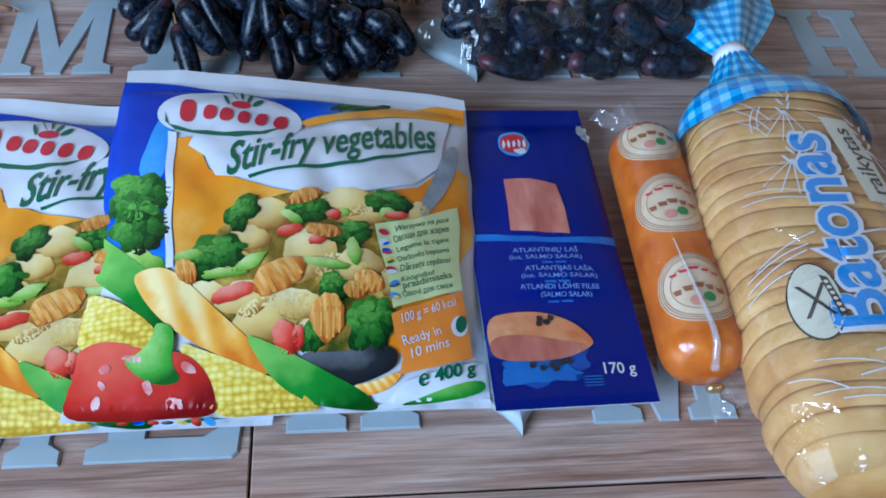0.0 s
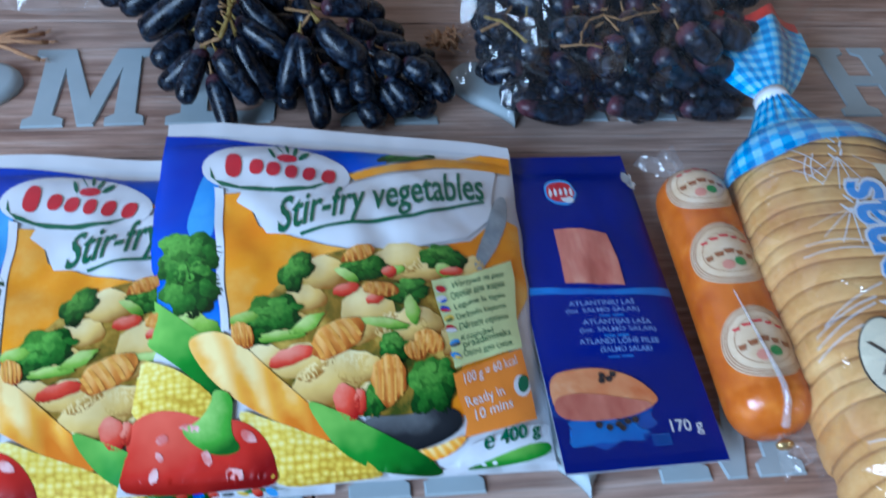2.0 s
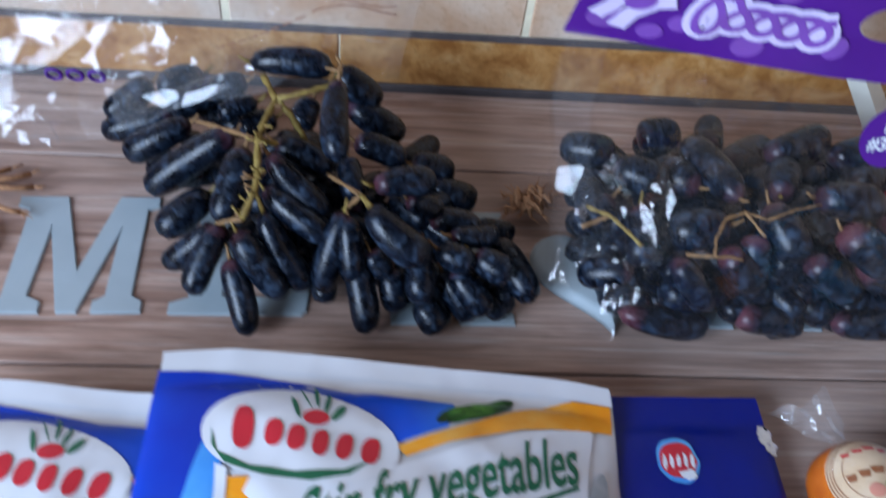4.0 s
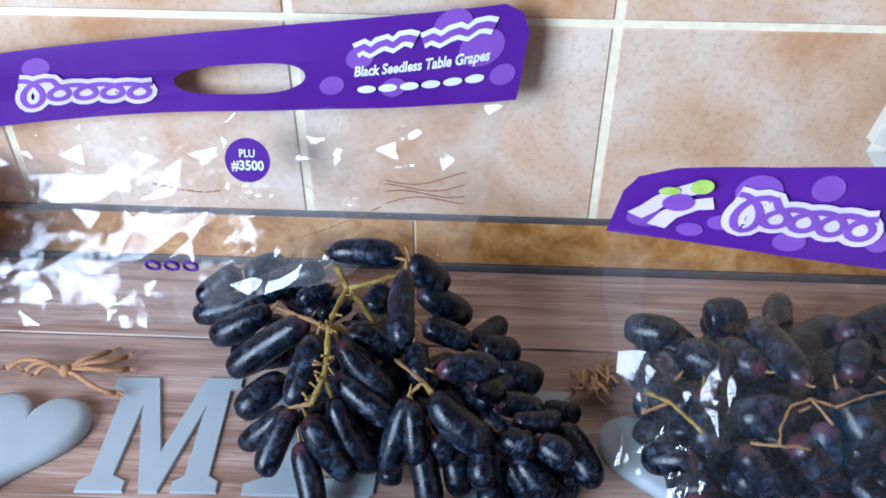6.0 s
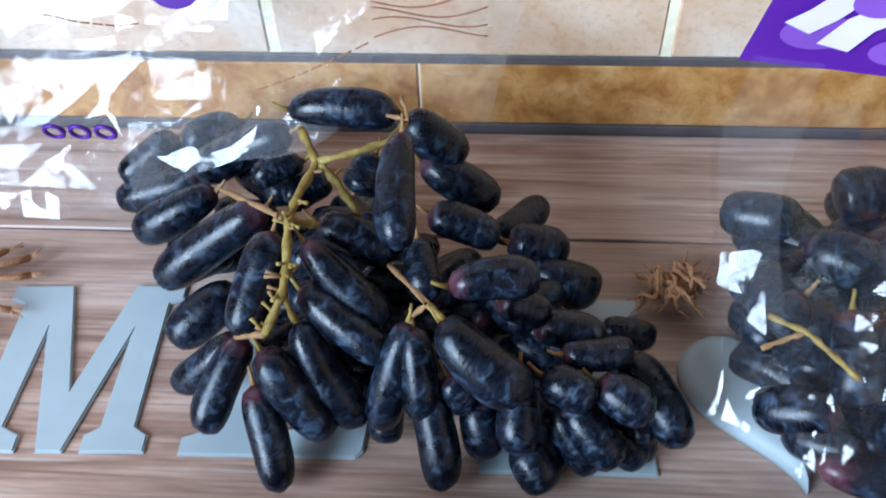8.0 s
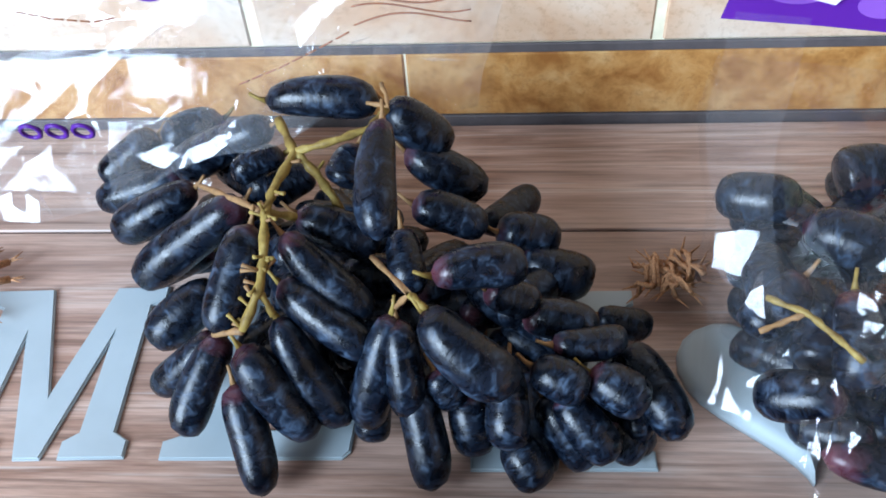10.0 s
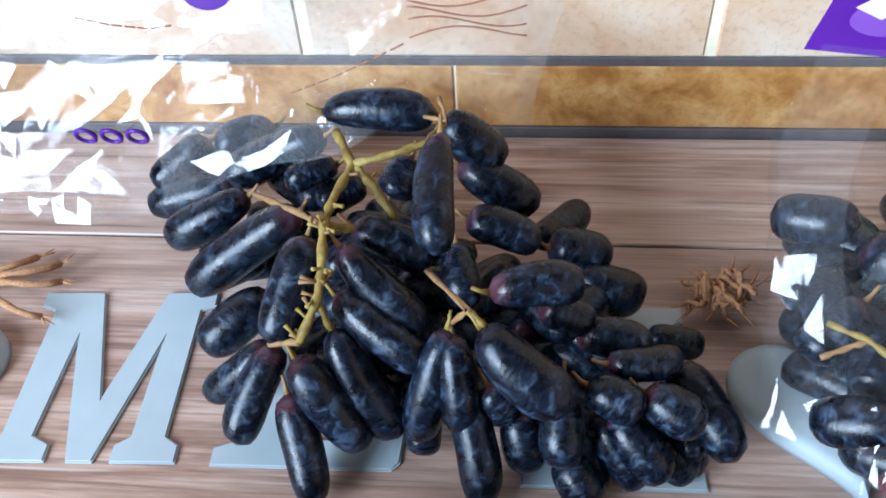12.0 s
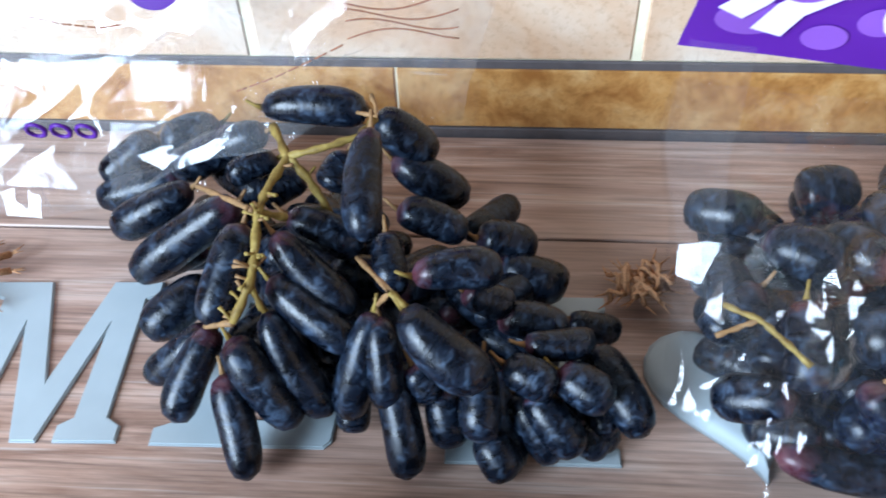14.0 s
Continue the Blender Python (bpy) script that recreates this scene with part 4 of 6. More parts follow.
def print_on(place, parent, step, lift0=0.0004, cell=0.03):
    """Makes the three printers for a surface place(u, v, lift)."""
    def lay(name, bm, material, layer):
        us, vs = [v.co.x for v in bm.verts], [v.co.y for v in bm.verts]
        cu, cv, hu, hv = (min(us) + max(us)) / 2, (min(vs) + max(vs)) / 2, (max(us) - min(us)) / 2 or 1.0, (max(vs) - min(vs)) / 2 or 1.0
        uv = bm.loops.layers.uv.new("picture")
        for f in bm.faces:
            for loop in f.loops:
                loop[uv].uv = ((loop.vert.co.x - cu) / hu, (loop.vert.co.y - cv) / hv)
        for v in bm.verts:
            v.co = place(v.co.x, v.co.y, lift0 + step * layer)
        bm.normal_update()
        up = sum((f.normal.z for f in bm.faces))
        if up < 0:
            bmesh.ops.reverse_faces(bm, faces=bm.faces)
        return part(name, bm, material, parent)

    def shape(name, material, layer, pts, rounds=0):
        lay(name, fine_fill(smooth_outline(list(pts), 2) if rounds else pts, cell, 4), material, layer)

    def blob(name, material, layer, c, e1, e2, rough=0.08):
        pts, n = [], 32
        for k in range(n):
            a = 2 * math.pi * k / n
            w = 1 + rough * 2.2 * noise.noise(Vector((math.cos(a) * 1.6 + c[0] * 40, math.sin(a) * 1.6 + c[1] * 40, 0.5))) + rough * 0.35 * math.sin(9 * a + c[0] * 50)
            pts.append((c[0] + w * (e1[0] * math.cos(a) + e2[0] * math.sin(a)), c[1] + w * (e1[1] * math.cos(a) + e2[1] * math.sin(a))))
        lay(name, fine_fill(pts, cell, 4), material, layer)
        inner = LIGHTER.get(material.name)
        if inner and rough > 0.05:
            tone = inner
            if tone is BROCCOLI_TOP:
                clump = bmesh.new()
                dice = random.Random(int(1e4 * (c[0] + 3 * c[1])))
                for _ in range(26):
                    a, k = dice.uniform(0, 6.283), dice.random() ** 0.5 * 0.86
                    q = (c[0] + k * (e1[0] * math.cos(a) + e2[0] * math.sin(a)), c[1] + k * (e1[1] * math.cos(a) + e2[1] * math.sin(a)))
                    g = dice.uniform(0.14, 0.24)
                    clump.faces.new([clump.verts.new((q[0] + g * (e1[0] * math.cos(b) + e2[0] * math.sin(b)), q[1] + g * (e1[1] * math.cos(b) + e2[1] * math.sin(b)), 0)) for b in (6.283 * j / 7 for j in range(7))])
                bmesh.ops.triangulate(clump, faces=clump.faces)
                tagged(lay("printed_floret", clump, tone, layer + 0.5), kind="stuff")
                return
            if tone is CARROT_TOP:
                ribs = bmesh.new()
                for j in range(5):
                    k = -0.75 + 0.36 * j
                    half = max(0.1, 1 - k * k) ** 0.5 * 0.9
                    ends = [(c[0] + (k + dk) * e1[0] + dn * half * e2[0], c[1] + (k + dk) * e1[1] + dn * half * e2[1]) for dk, dn in ((-0.07, -1), (0.07, -1), (0.10, 0), (0.07, 1), (-0.07, 1), (-0.04, 0))]
                    ribs.faces.new([ribs.verts.new((*e, 0)) for e in ends])
                bmesh.ops.triangulate(ribs, faces=ribs.faces)
                tagged(lay("printed_rib", ribs, tone, layer + 0.5), kind="stuff")
                return

    def words(text, material, layer, a, b, up, shear=0.0, weight=0.0):
        bm = letters_mesh(text, weight)
        for v in bm.verts:
            x, y = v.co.x, v.co.y
            v.co = (a[0] + (b[0] - a[0]) * x + up[0] * y + shear * y * (b[0] - a[0]) * 0.06, a[1] + (b[1] - a[1]) * x + up[1] * y + shear * y * (b[1] - a[1]) * 0.06, 0)
        bmesh.ops.triangulate(bm, faces=bm.faces)
        for _ in range(3):
            long = [e for e in bm.edges if e.calc_length() > cell]
            if long:
                bmesh.ops.subdivide_edges(bm, edges=long, cuts=1)
                bmesh.ops.triangulate(bm, faces=[f for f in bm.faces if len(f.verts) > 3])
        lay("lettering", bm, material, layer)
    return shape, blob, words


def vegetable_print(surface, bag):
    shape, blob, words = print_on(surface.place, bag, 0.00030, 0.0006, 0.016)
    shape("blue_print", BLUE, 1.8, [(-0.003, 0.958), (0.312, 0.930), (0.630, 0.900), (0.614, 0.834), (0.492, 0.779), (0.349, 0.790), (0.186, 0.844), (0.164, 0.733), (0.180, 0.554), (0.209, 0.314), (0.117, 0.335), (-0.011, 0.443), (-0.006, 0.629), (-0.004, 0.795)], 0)
    shape("blue_glow", SKY_BLUE, 2, [(0.112, 0.764), (0.140, 0.853), (0.180, 0.875), (0.160, 0.720), (0.176, 0.554), (0.087, 0.595)], 1)
    shape("orange_panel", ORANGE, 1, [(0.178, 0.710), (0.229, 0.707), (0.284, 0.591), (0.372, 0.554), (0.506, 0.514), (0.684, 0.522), (0.838, 0.584), (0.921, 0.689), (0.985, 0.690), (0.980, 0.457), (0.851, 0.156), (0.753, 0.098), (0.524, 0.141), (0.385, 0.219), (0.227, 0.314)], 0)
    shape("orange_stroke", ORANGE, 2, [(0.506, 0.779), (0.614, 0.826), (0.764, 0.897), (0.905, 0.950), (0.994, 0.953), (0.990, 0.885), (0.779, 0.847), (0.615, 0.795), (0.530, 0.758)], 0)
    blob("printed_broccoli", BROCCOLI, 2, (0.681, 0.89), (0.086, 0.038), (0.001, -0.026), 0.08)
    shape("white_line", INK_WHITE, 3, [(0.154, 0.738), (0.178, 0.728), (0.201, 0.501), (0.222, 0.314), (0.204, 0.314), (0.183, 0.502)], 0)
    blob("logo_oval", INK_WHITE, 3, (0.313, 0.792), (0.202, -0.025), (0.008, -0.108), 0.0)
    shape("logo_swoosh", DEEP_GREEN, 4, [(0.133, 0.814), (0.153, 0.764), (0.219, 0.729), (0.311, 0.711), (0.403, 0.716), (0.461, 0.741), (0.417, 0.707), (0.344, 0.692), (0.252, 0.705), (0.173, 0.737), (0.139, 0.779)], 0)
    shape("logo_mark", INK_RED, 5, [(0.172, 0.863), (0.214, 0.850), (0.222, 0.755), (0.176, 0.771)], 1)
    shape("logo_mark", INK_RED, 5, [(0.242, 0.827), (0.279, 0.816), (0.277, 0.760), (0.240, 0.771)], 1)
    shape("logo_mark", INK_RED, 5, [(0.289, 0.815), (0.326, 0.804), (0.323, 0.749), (0.286, 0.759)], 1)
    shape("logo_mark", INK_RED, 5, [(0.340, 0.804), (0.372, 0.798), (0.370, 0.738), (0.337, 0.748)], 1)
    shape("logo_mark", INK_RED, 5, [(0.390, 0.798), (0.423, 0.793), (0.416, 0.733), (0.383, 0.742)], 1)
    shape("logo_mark", INK_RED, 5, [(0.441, 0.792), (0.478, 0.788), (0.471, 0.728), (0.434, 0.737)], 1)
    blob("logo_sun", INK_RED, 5, (0.339, 0.83), (0.027, -0.002), (0.000, -0.018), 0.0)
    blob("logo_ray", DEEP_GREEN, 5, (0.296, 0.853), (0.011, -0.026), (-0.004, -0.004), 0.0)
    blob("logo_ray", DEEP_GREEN, 5, (0.314, 0.878), (0.015, -0.027), (0.000, -0.004), 0.0)
    blob("logo_ray", DEEP_GREEN, 5, (0.336, 0.885), (0.006, -0.030), (-0.004, -0.004), 0.0)
    blob("logo_ray", DEEP_GREEN, 5, (0.36, 0.867), (-0.004, -0.025), (-0.005, 0.005), 0.0)
    blob("logo_ray", DEEP_GREEN, 5, (0.384, 0.845), (-0.013, -0.017), (-0.005, 0.009), 0.0)
    shape("text_field", INK_WHITE, 2, [(0.229, 0.715), (0.462, 0.719), (0.616, 0.778), (0.779, 0.842), (0.944, 0.879), (0.903, 0.678), (0.828, 0.592), (0.684, 0.531), (0.506, 0.518), (0.386, 0.558), (0.303, 0.569), (0.269, 0.631), (0.216, 0.677)], 0)
    words("Stir-fry vegetables", DEEP_GREEN, 4, (0.331, 0.564), (0.897, 0.744), (-0.009, 0.107), 0.35, 0.015)
    shape("underline", DEEP_GREEN, 4, [(0.386, 0.562), (0.458, 0.582), (0.563, 0.605), (0.680, 0.635), (0.893, 0.739), (0.893, 0.730), (0.681, 0.622), (0.563, 0.592), (0.458, 0.574), (0.391, 0.553)], 0)
    shape("printed_spoon", SPOON, 3, [(0.951, 0.790), (0.970, 0.770), (0.949, 0.678), (0.915, 0.590), (0.889, 0.548), (0.845, 0.483), (0.831, 0.508), (0.874, 0.604), (0.907, 0.714)], 1)
    blob("printed_broccoli", BROCCOLI, 3, (0.103, 0.537), (0.084, -0.023), (0.013, -0.075), 0.16)
    blob("printed_broccoli", BROCCOLI, 3, (0.126, 0.44), (0.074, -0.017), (0.008, -0.075), 0.16)
    blob("printed_stalk", PALE_GREEN, 3, (0.13, 0.339), (0.079, -0.025), (-0.003, -0.039), 0.15)
    shape("printed_bean", BEAN, 4, [(-0.004, 0.483), (0.068, 0.403), (0.220, 0.258), (0.250, 0.205), (0.248, 0.145), (0.201, 0.176), (0.097, 0.266), (0.002, 0.349)], 1)
    shape("printed_carrot", CARROT, 4.5, [(0.123, 0.304), (0.149, 0.321), (0.213, 0.314), (0.303, 0.238), (0.415, 0.146), (0.481, 0.082), (0.459, 0.065), (0.367, 0.100), (0.242, 0.166), (0.171, 0.233)], 1)
    shape("printed_corn", CORN, 5, [(-0.000, 0.305), (0.097, 0.257), (0.215, 0.171), (0.204, 0.111), (0.102, 0.143), (0.012, 0.146)], 1)
    shape("printed_corn", CORN, 5, [(0.238, 0.153), (0.339, 0.113), (0.459, 0.069), (0.560, 0.025), (0.597, 0.003), (0.475, -0.004), (0.349, -0.007), (0.306, 0.049)], 1)
    shape("printed_bean", BEAN, 5.5, [(0.401, 0.155), (0.456, 0.137), (0.576, 0.081), (0.719, 0.020), (0.724, -0.006), (0.633, 0.003), (0.524, 0.026), (0.459, 0.069)], 1)
    shape("printed_pepper", PEPPER, 6, [(-0.000, -0.000), (0.006, 0.075), (0.007, 0.137), (0.043, 0.163), (0.111, 0.161), (0.180, 0.129), (0.262, 0.123), (0.309, 0.092), (0.342, 0.040), (0.349, -0.003), (0.240, -0.006), (0.118, -0.010)], 1)
    shape("pepper_stalk", STALK, 7, [(0.122, 0.117), (0.167, 0.125), (0.197, 0.159), (0.200, 0.189), (0.237, 0.179), (0.247, 0.153), (0.236, 0.097), (0.269, 0.062), (0.215, 0.054), (0.160, 0.077)], 1)
    blob("pepper_gleam", PEPPER_GLEAM, 7, (0.086, 0.1), (0.005, -0.009), (-0.013, -0.004), 0.1)
    blob("pepper_gleam", PEPPER_GLEAM, 7, (0.083, 0.065), (0.009, -0.005), (0.001, -0.009), 0.1)
    blob("pepper_gleam", PEPPER_GLEAM, 7, (0.188, 0.055), (0.009, 0.004), (0.009, -0.013), 0.1)
    blob("pepper_gleam", PEPPER_GLEAM, 7, (0.277, 0.088), (0.018, -0.009), (-0.004, -0.009), 0.1)
    blob("pepper_gleam", PEPPER_GLEAM, 7, (0.076, 0.03), (0.009, -0.004), (-0.004, -0.013), 0.1)
    blob("pepper_gleam", PEPPER_GLEAM, 7, (0.149, 0.116), (0.023, -0.005), (0.000, -0.008), 0.1)
    blob("pepper_gleam", PEPPER_GLEAM, 7, (0.252, 0.024), (0.019, 0.000), (0.005, -0.009), 0.1)
    # printed shade under the vegetable pile
    shape("dish_print", GAP_SHADE, 2, [(0.245, 0.330), (0.340, 0.420), (0.400, 0.495), (0.550, 0.520), (0.800, 0.545), (0.870, 0.500), (0.770, 0.210), (0.755, 0.120), (0.530, 0.105), (0.420, 0.150), (0.300, 0.235)], 1)
    blob("printed_potato", POTATO, 3, (0.445, 0.446), (0.064, -0.013), (-0.003, -0.047), 0.1)
    blob("printed_potato", POTATO, 3, (0.64, 0.49), (0.063, 0.011), (0.001, -0.051), 0.1)
    blob("printed_potato", POTATO, 3, (0.554, 0.338), (0.069, -0.020), (-0.021, -0.060), 0.1)
    blob("printed_potato", POTATO, 3, (0.468, 0.193), (0.090, 0.021), (0.016, -0.052), 0.1)
    blob("printed_potato", POTATO, 3, (0.398, 0.232), (0.069, -0.001), (0.002, -0.038), 0.1)
    blob("printed_potato", POTATO, 3, (0.827, 0.486), (0.041, 0.003), (-0.008, -0.044), 0.1)
    blob("printed_potato", POTATO, 3, (0.682, 0.319), (0.055, -0.012), (-0.013, -0.035), 0.1)
    blob("printed_potato", POTATO, 3, (0.514, 0.295), (0.050, 0.001), (0.002, -0.034), 0.1)
    blob("printed_potato", POTATO, 3, (0.77, 0.413), (0.045, 0.006), (0.001, -0.039), 0.1)
    blob("printed_potato", POTATO, 3, (0.35, 0.314), (0.044, 0.025), (0.014, -0.021), 0.1)
    blob("printed_potato", POTATO, 3, (0.574, 0.154), (0.041, -0.013), (-0.004, -0.022), 0.1)
    blob("printed_potato", POTATO, 3, (0.402, 0.382), (0.054, -0.001), (0.001, -0.034), 0.1)
    blob("printed_potato", POTATO, 3, (0.522, 0.214), (0.055, -0.008), (-0.008, -0.034), 0.1)
    blob("printed_potato", POTATO, 3, (0.695, 0.466), (0.055, 0.007), (0.001, -0.039), 0.1)
    blob("printed_potato", POTATO, 3, (0.628, 0.301), (0.063, 0.005), (0.001, -0.044), 0.1)
    blob("printed_potato", POTATO, 3, (0.756, 0.286), (0.031, 0.005), (-0.003, -0.044), 0.1)
    blob("printed_potato", POTATO, 3, (0.316, 0.251), (0.046, -0.018), (-0.008, -0.022), 0.1)
    blob("printed_potato", POTATO, 3, (0.443, 0.12), (0.051, -0.026), (-0.012, -0.017), 0.1)
    blob("printed_potato", POTATO, 3, (0.798, 0.383), (0.041, 0.011), (0.001, -0.039), 0.1)
    blob("printed_broccoli", BROCCOLI, 4, (0.326, 0.336), (0.077, 0.016), (0.020, -0.052), 0.2)
    blob("printed_broccoli", BROCCOLI, 4, (0.385, 0.455), (0.033, -0.018), (-0.021, -0.051), 0.2)
    blob("printed_broccoli", BROCCOLI, 4, (0.554, 0.463), (0.059, 0.005), (0.001, -0.039), 0.2)
    blob("printed_broccoli", BROCCOLI, 4, (0.749, 0.508), (0.058, 0.016), (0.001, -0.039), 0.2)
    blob("printed_broccoli", BROCCOLI, 4, (0.661, 0.4), (0.059, 0.015), (0.006, -0.038), 0.2)
    blob("printed_broccoli", BROCCOLI, 4, (0.705, 0.18), (0.063, 0.006), (0.002, -0.065), 0.2)
    blob("printed_broccoli", BROCCOLI, 4, (0.574, 0.154), (0.027, -0.009), (-0.017, -0.047), 0.2)
    blob("printed_broccoli", BROCCOLI, 4, (0.616, 0.253), (0.041, -0.012), (-0.013, -0.030), 0.2)
    blob("printed_stalk", PALE_GREEN, 5, (0.404, 0.313), (0.041, 0.021), (0.010, -0.013), 0.12)
    blob("printed_stalk", PALE_GREEN, 5, (0.509, 0.437), (0.028, -0.017), (-0.004, -0.013), 0.12)
    blob("printed_stalk", PALE_GREEN, 5, (0.663, 0.349), (0.018, 0.000), (0.001, -0.039), 0.12)
    blob("printed_stalk", PALE_GREEN, 5, (0.754, 0.469), (0.023, -0.008), (-0.004, -0.018), 0.12)
    blob("printed_stalk", PALE_GREEN, 5, (0.586, 0.313), (0.055, -0.008), (-0.004, -0.013), 0.12)
    blob("printed_stalk", PALE_GREEN, 5, (0.623, 0.456), (0.026, 0.013), (0.005, -0.013), 0.12)
    blob("printed_stalk", PALE_GREEN, 5, (0.253, 0.339), (0.032, 0.007), (0.005, -0.014), 0.12)
    blob("printed_stalk", PALE_GREEN, 5, (0.346, 0.289), (0.055, 0.003), (0.005, -0.013), 0.12)
    blob("printed_carrot_slice", CARROT_SLICE, 6, (0.474, 0.278), (0.058, 0.035), (0.024, -0.030), 0.08)
    blob("printed_carrot_slice", CARROT_SLICE, 6, (0.534, 0.497), (0.041, 0.018), (0.006, -0.021), 0.08)
    blob("printed_carrot_slice", CARROT_SLICE, 6, (0.6, 0.184), (0.041, 0.000), (0.002, -0.052), 0.08)
    blob("printed_carrot_slice", CARROT_SLICE, 6, (0.697, 0.271), (0.037, -0.008), (-0.008, -0.026), 0.08)
    blob("printed_carrot_slice", CARROT_SLICE, 6, (0.255, 0.3), (0.027, -0.005), (0.006, -0.031), 0.08)
    blob("printed_carrot_slice", CARROT_SLICE, 6, (0.588, 0.399), (0.046, -0.004), (-0.004, -0.022), 0.08)
    blob("printed_carrot_slice", CARROT_SLICE, 6, (0.661, 0.249), (0.028, 0.001), (0.001, -0.021), 0.08)
    blob("printed_tomato", TOMATO, 5.5, (0.506, 0.398), (0.032, 0.009), (0.001, -0.017), 0.1)
    blob("printed_tomato", TOMATO, 5.5, (0.371, 0.245), (0.049, 0.013), (0.009, -0.017), 0.1)
    blob("printed_tomato", TOMATO, 5.5, (0.502, 0.141), (0.027, 0.009), (0.015, -0.034), 0.1)
    blob("printed_tomato", TOMATO, 5.5, (0.613, 0.455), (0.015, -0.012), (-0.013, -0.013), 0.1)
    blob("printed_tomato", TOMATO, 5.5, (0.773, 0.47), (0.031, 0.006), (-0.005, -0.013), 0.1)
    blob("printed_tomato", TOMATO, 5.5, (0.571, 0.369), (0.022, 0.004), (0.000, -0.013), 0.1)
    blob("printed_tomato", TOMATO, 5.5, (0.533, 0.141), (0.014, 0.000), (0.001, -0.026), 0.1)
    shape("printed_pan", PAN, 4, [(0.525, 0.111), (0.630, 0.111), (0.765, 0.133), (0.776, 0.081), (0.700, 0.050), (0.632, 0.042), (0.577, 0.072)], 1)
    shape("printed_carrot", CARROT, 5, [(0.646, 0.042), (0.713, 0.050), (0.776, 0.072), (0.781, 0.059), (0.741, 0.033), (0.687, 0.024)], 1)
    shape("white_corner", INK_WHITE, 5, [(0.710, 0.003), (0.755, 0.024), (0.786, 0.050), (0.965, 0.104), (0.993, 0.104), (0.994, 0.045), (0.877, 0.019), (0.751, -0.002)], 0)
    shape("printed_leaf", BEAN, 6, [(0.751, 0.002), (0.850, 0.028), (0.989, 0.068), (0.990, 0.032), (0.905, 0.014)], 1)
    shape("green_label", LABEL_GREEN, 6, [(0.719, 0.433), (0.823, 0.473), (0.944, 0.552), (0.943, 0.408), (0.942, 0.292), (0.839, 0.248), (0.758, 0.212), (0.741, 0.312)], 0)
    words("Warzywa na pate", DEEP_GREEN, 7, (0.77, 0.417), (0.913, 0.492), (0.000, 0.018), 0.15, 0)
    words("\u041e\u0432\u043e\u0449\u0438 \u0434\u043b\u044f \u0436\u0430\u0440\u043a\u0438", DEEP_GREEN, 7, (0.771, 0.387), (0.914, 0.46), (-0.006, 0.017), 0.15, 0)
    words("Legume la tigaie", DEEP_GREEN, 7, (0.776, 0.361), (0.915, 0.429), (-0.005, 0.013), 0.15, 0)
    words("Dar\u017eov\u0117s keptuvei", DEEP_GREEN, 7, (0.777, 0.334), (0.916, 0.398), (-0.005, 0.013), 0.15, 0)
    words("D\u0101rze\u0146i cep\u0161anai", DEEP_GREEN, 7, (0.778, 0.308), (0.917, 0.367), (0.000, 0.017), 0.15, 0)
    words("K\u00f6\u00f6giviljad", DEEP_GREEN, 7, (0.779, 0.282), (0.868, 0.32), (0.000, 0.013), 0.15, 0)
    words("praadimiseks", DEEP_GREEN, 7, (0.784, 0.265), (0.918, 0.322), (-0.005, 0.017), 0.15, 0)
    words("\u041e\u0432\u043e\u0447\u0456 \u0434\u043b\u044f \u0441\u043c\u0430\u0436", DEEP_GREEN, 7, (0.784, 0.243), (0.919, 0.295), (-0.005, 0.013), 0.15, 0)
    blob("flag", INK_WHITE, 7, (0.743, 0.412), (0.013, 0.005), (0.000, -0.009), 0)
    blob("flag", INK_RED, 8, (0.743, 0.412), (0.013, 0.000), (0.000, -0.009), 0)
    blob("flag", INK_WHITE, 7, (0.743, 0.386), (0.014, 0.005), (0.001, -0.009), 0)
    blob("flag", BLUE, 8, (0.748, 0.381), (0.009, 0.005), (0.000, -0.004), 0)
    blob("flag", BLUE, 7, (0.749, 0.36), (0.013, 0.000), (0.000, -0.009), 0)
    blob("flag", INK_RED, 8, (0.749, 0.355), (0.014, 0.001), (0.000, -0.004), 0)
    blob("flag", CORN, 7, (0.754, 0.334), (0.014, 0.005), (0.000, -0.009), 0)
    blob("flag", DEEP_GREEN, 8, (0.754, 0.329), (0.009, 0.005), (0.000, -0.004), 0)
    blob("flag", INK_RED, 7, (0.755, 0.308), (0.014, 0.000), (0.000, -0.009), 0)
    blob("flag", INK_WHITE, 8, (0.755, 0.303), (0.014, 0.005), (0.005, -0.004), 0)
    blob("flag", SKY_BLUE, 7, (0.761, 0.273), (0.013, 0.005), (0.000, -0.009), 0)
    blob("flag", PAN, 8, (0.761, 0.268), (0.013, 0.005), (0.000, -0.004), 0)
    blob("flag", SKY_BLUE, 7, (0.762, 0.242), (0.013, 0.001), (0.004, -0.008), 0)
    blob("flag", CORN, 8, (0.766, 0.238), (0.009, 0.000), (0.000, -0.004), 0)
    shape("orange_label", LABEL_ORANGE, 7, [(0.754, 0.198), (0.843, 0.240), (0.938, 0.287), (0.950, 0.184), (0.961, 0.113), (0.871, 0.085), (0.776, 0.063), (0.784, 0.098), (0.765, 0.146)], 0)
    words("100 g = 60 kcal", INK_WHITE, 8, (0.782, 0.177), (0.921, 0.242), (-0.005, 0.022), 0.2, 0)
    words("Ready in", INK_WHITE, 8, (0.788, 0.125), (0.882, 0.161), (-0.010, 0.021), 0.25, 0)
    words("10 mins", INK_WHITE, 8, (0.807, 0.098), (0.901, 0.134), (-0.005, 0.022), 0.25, 0)
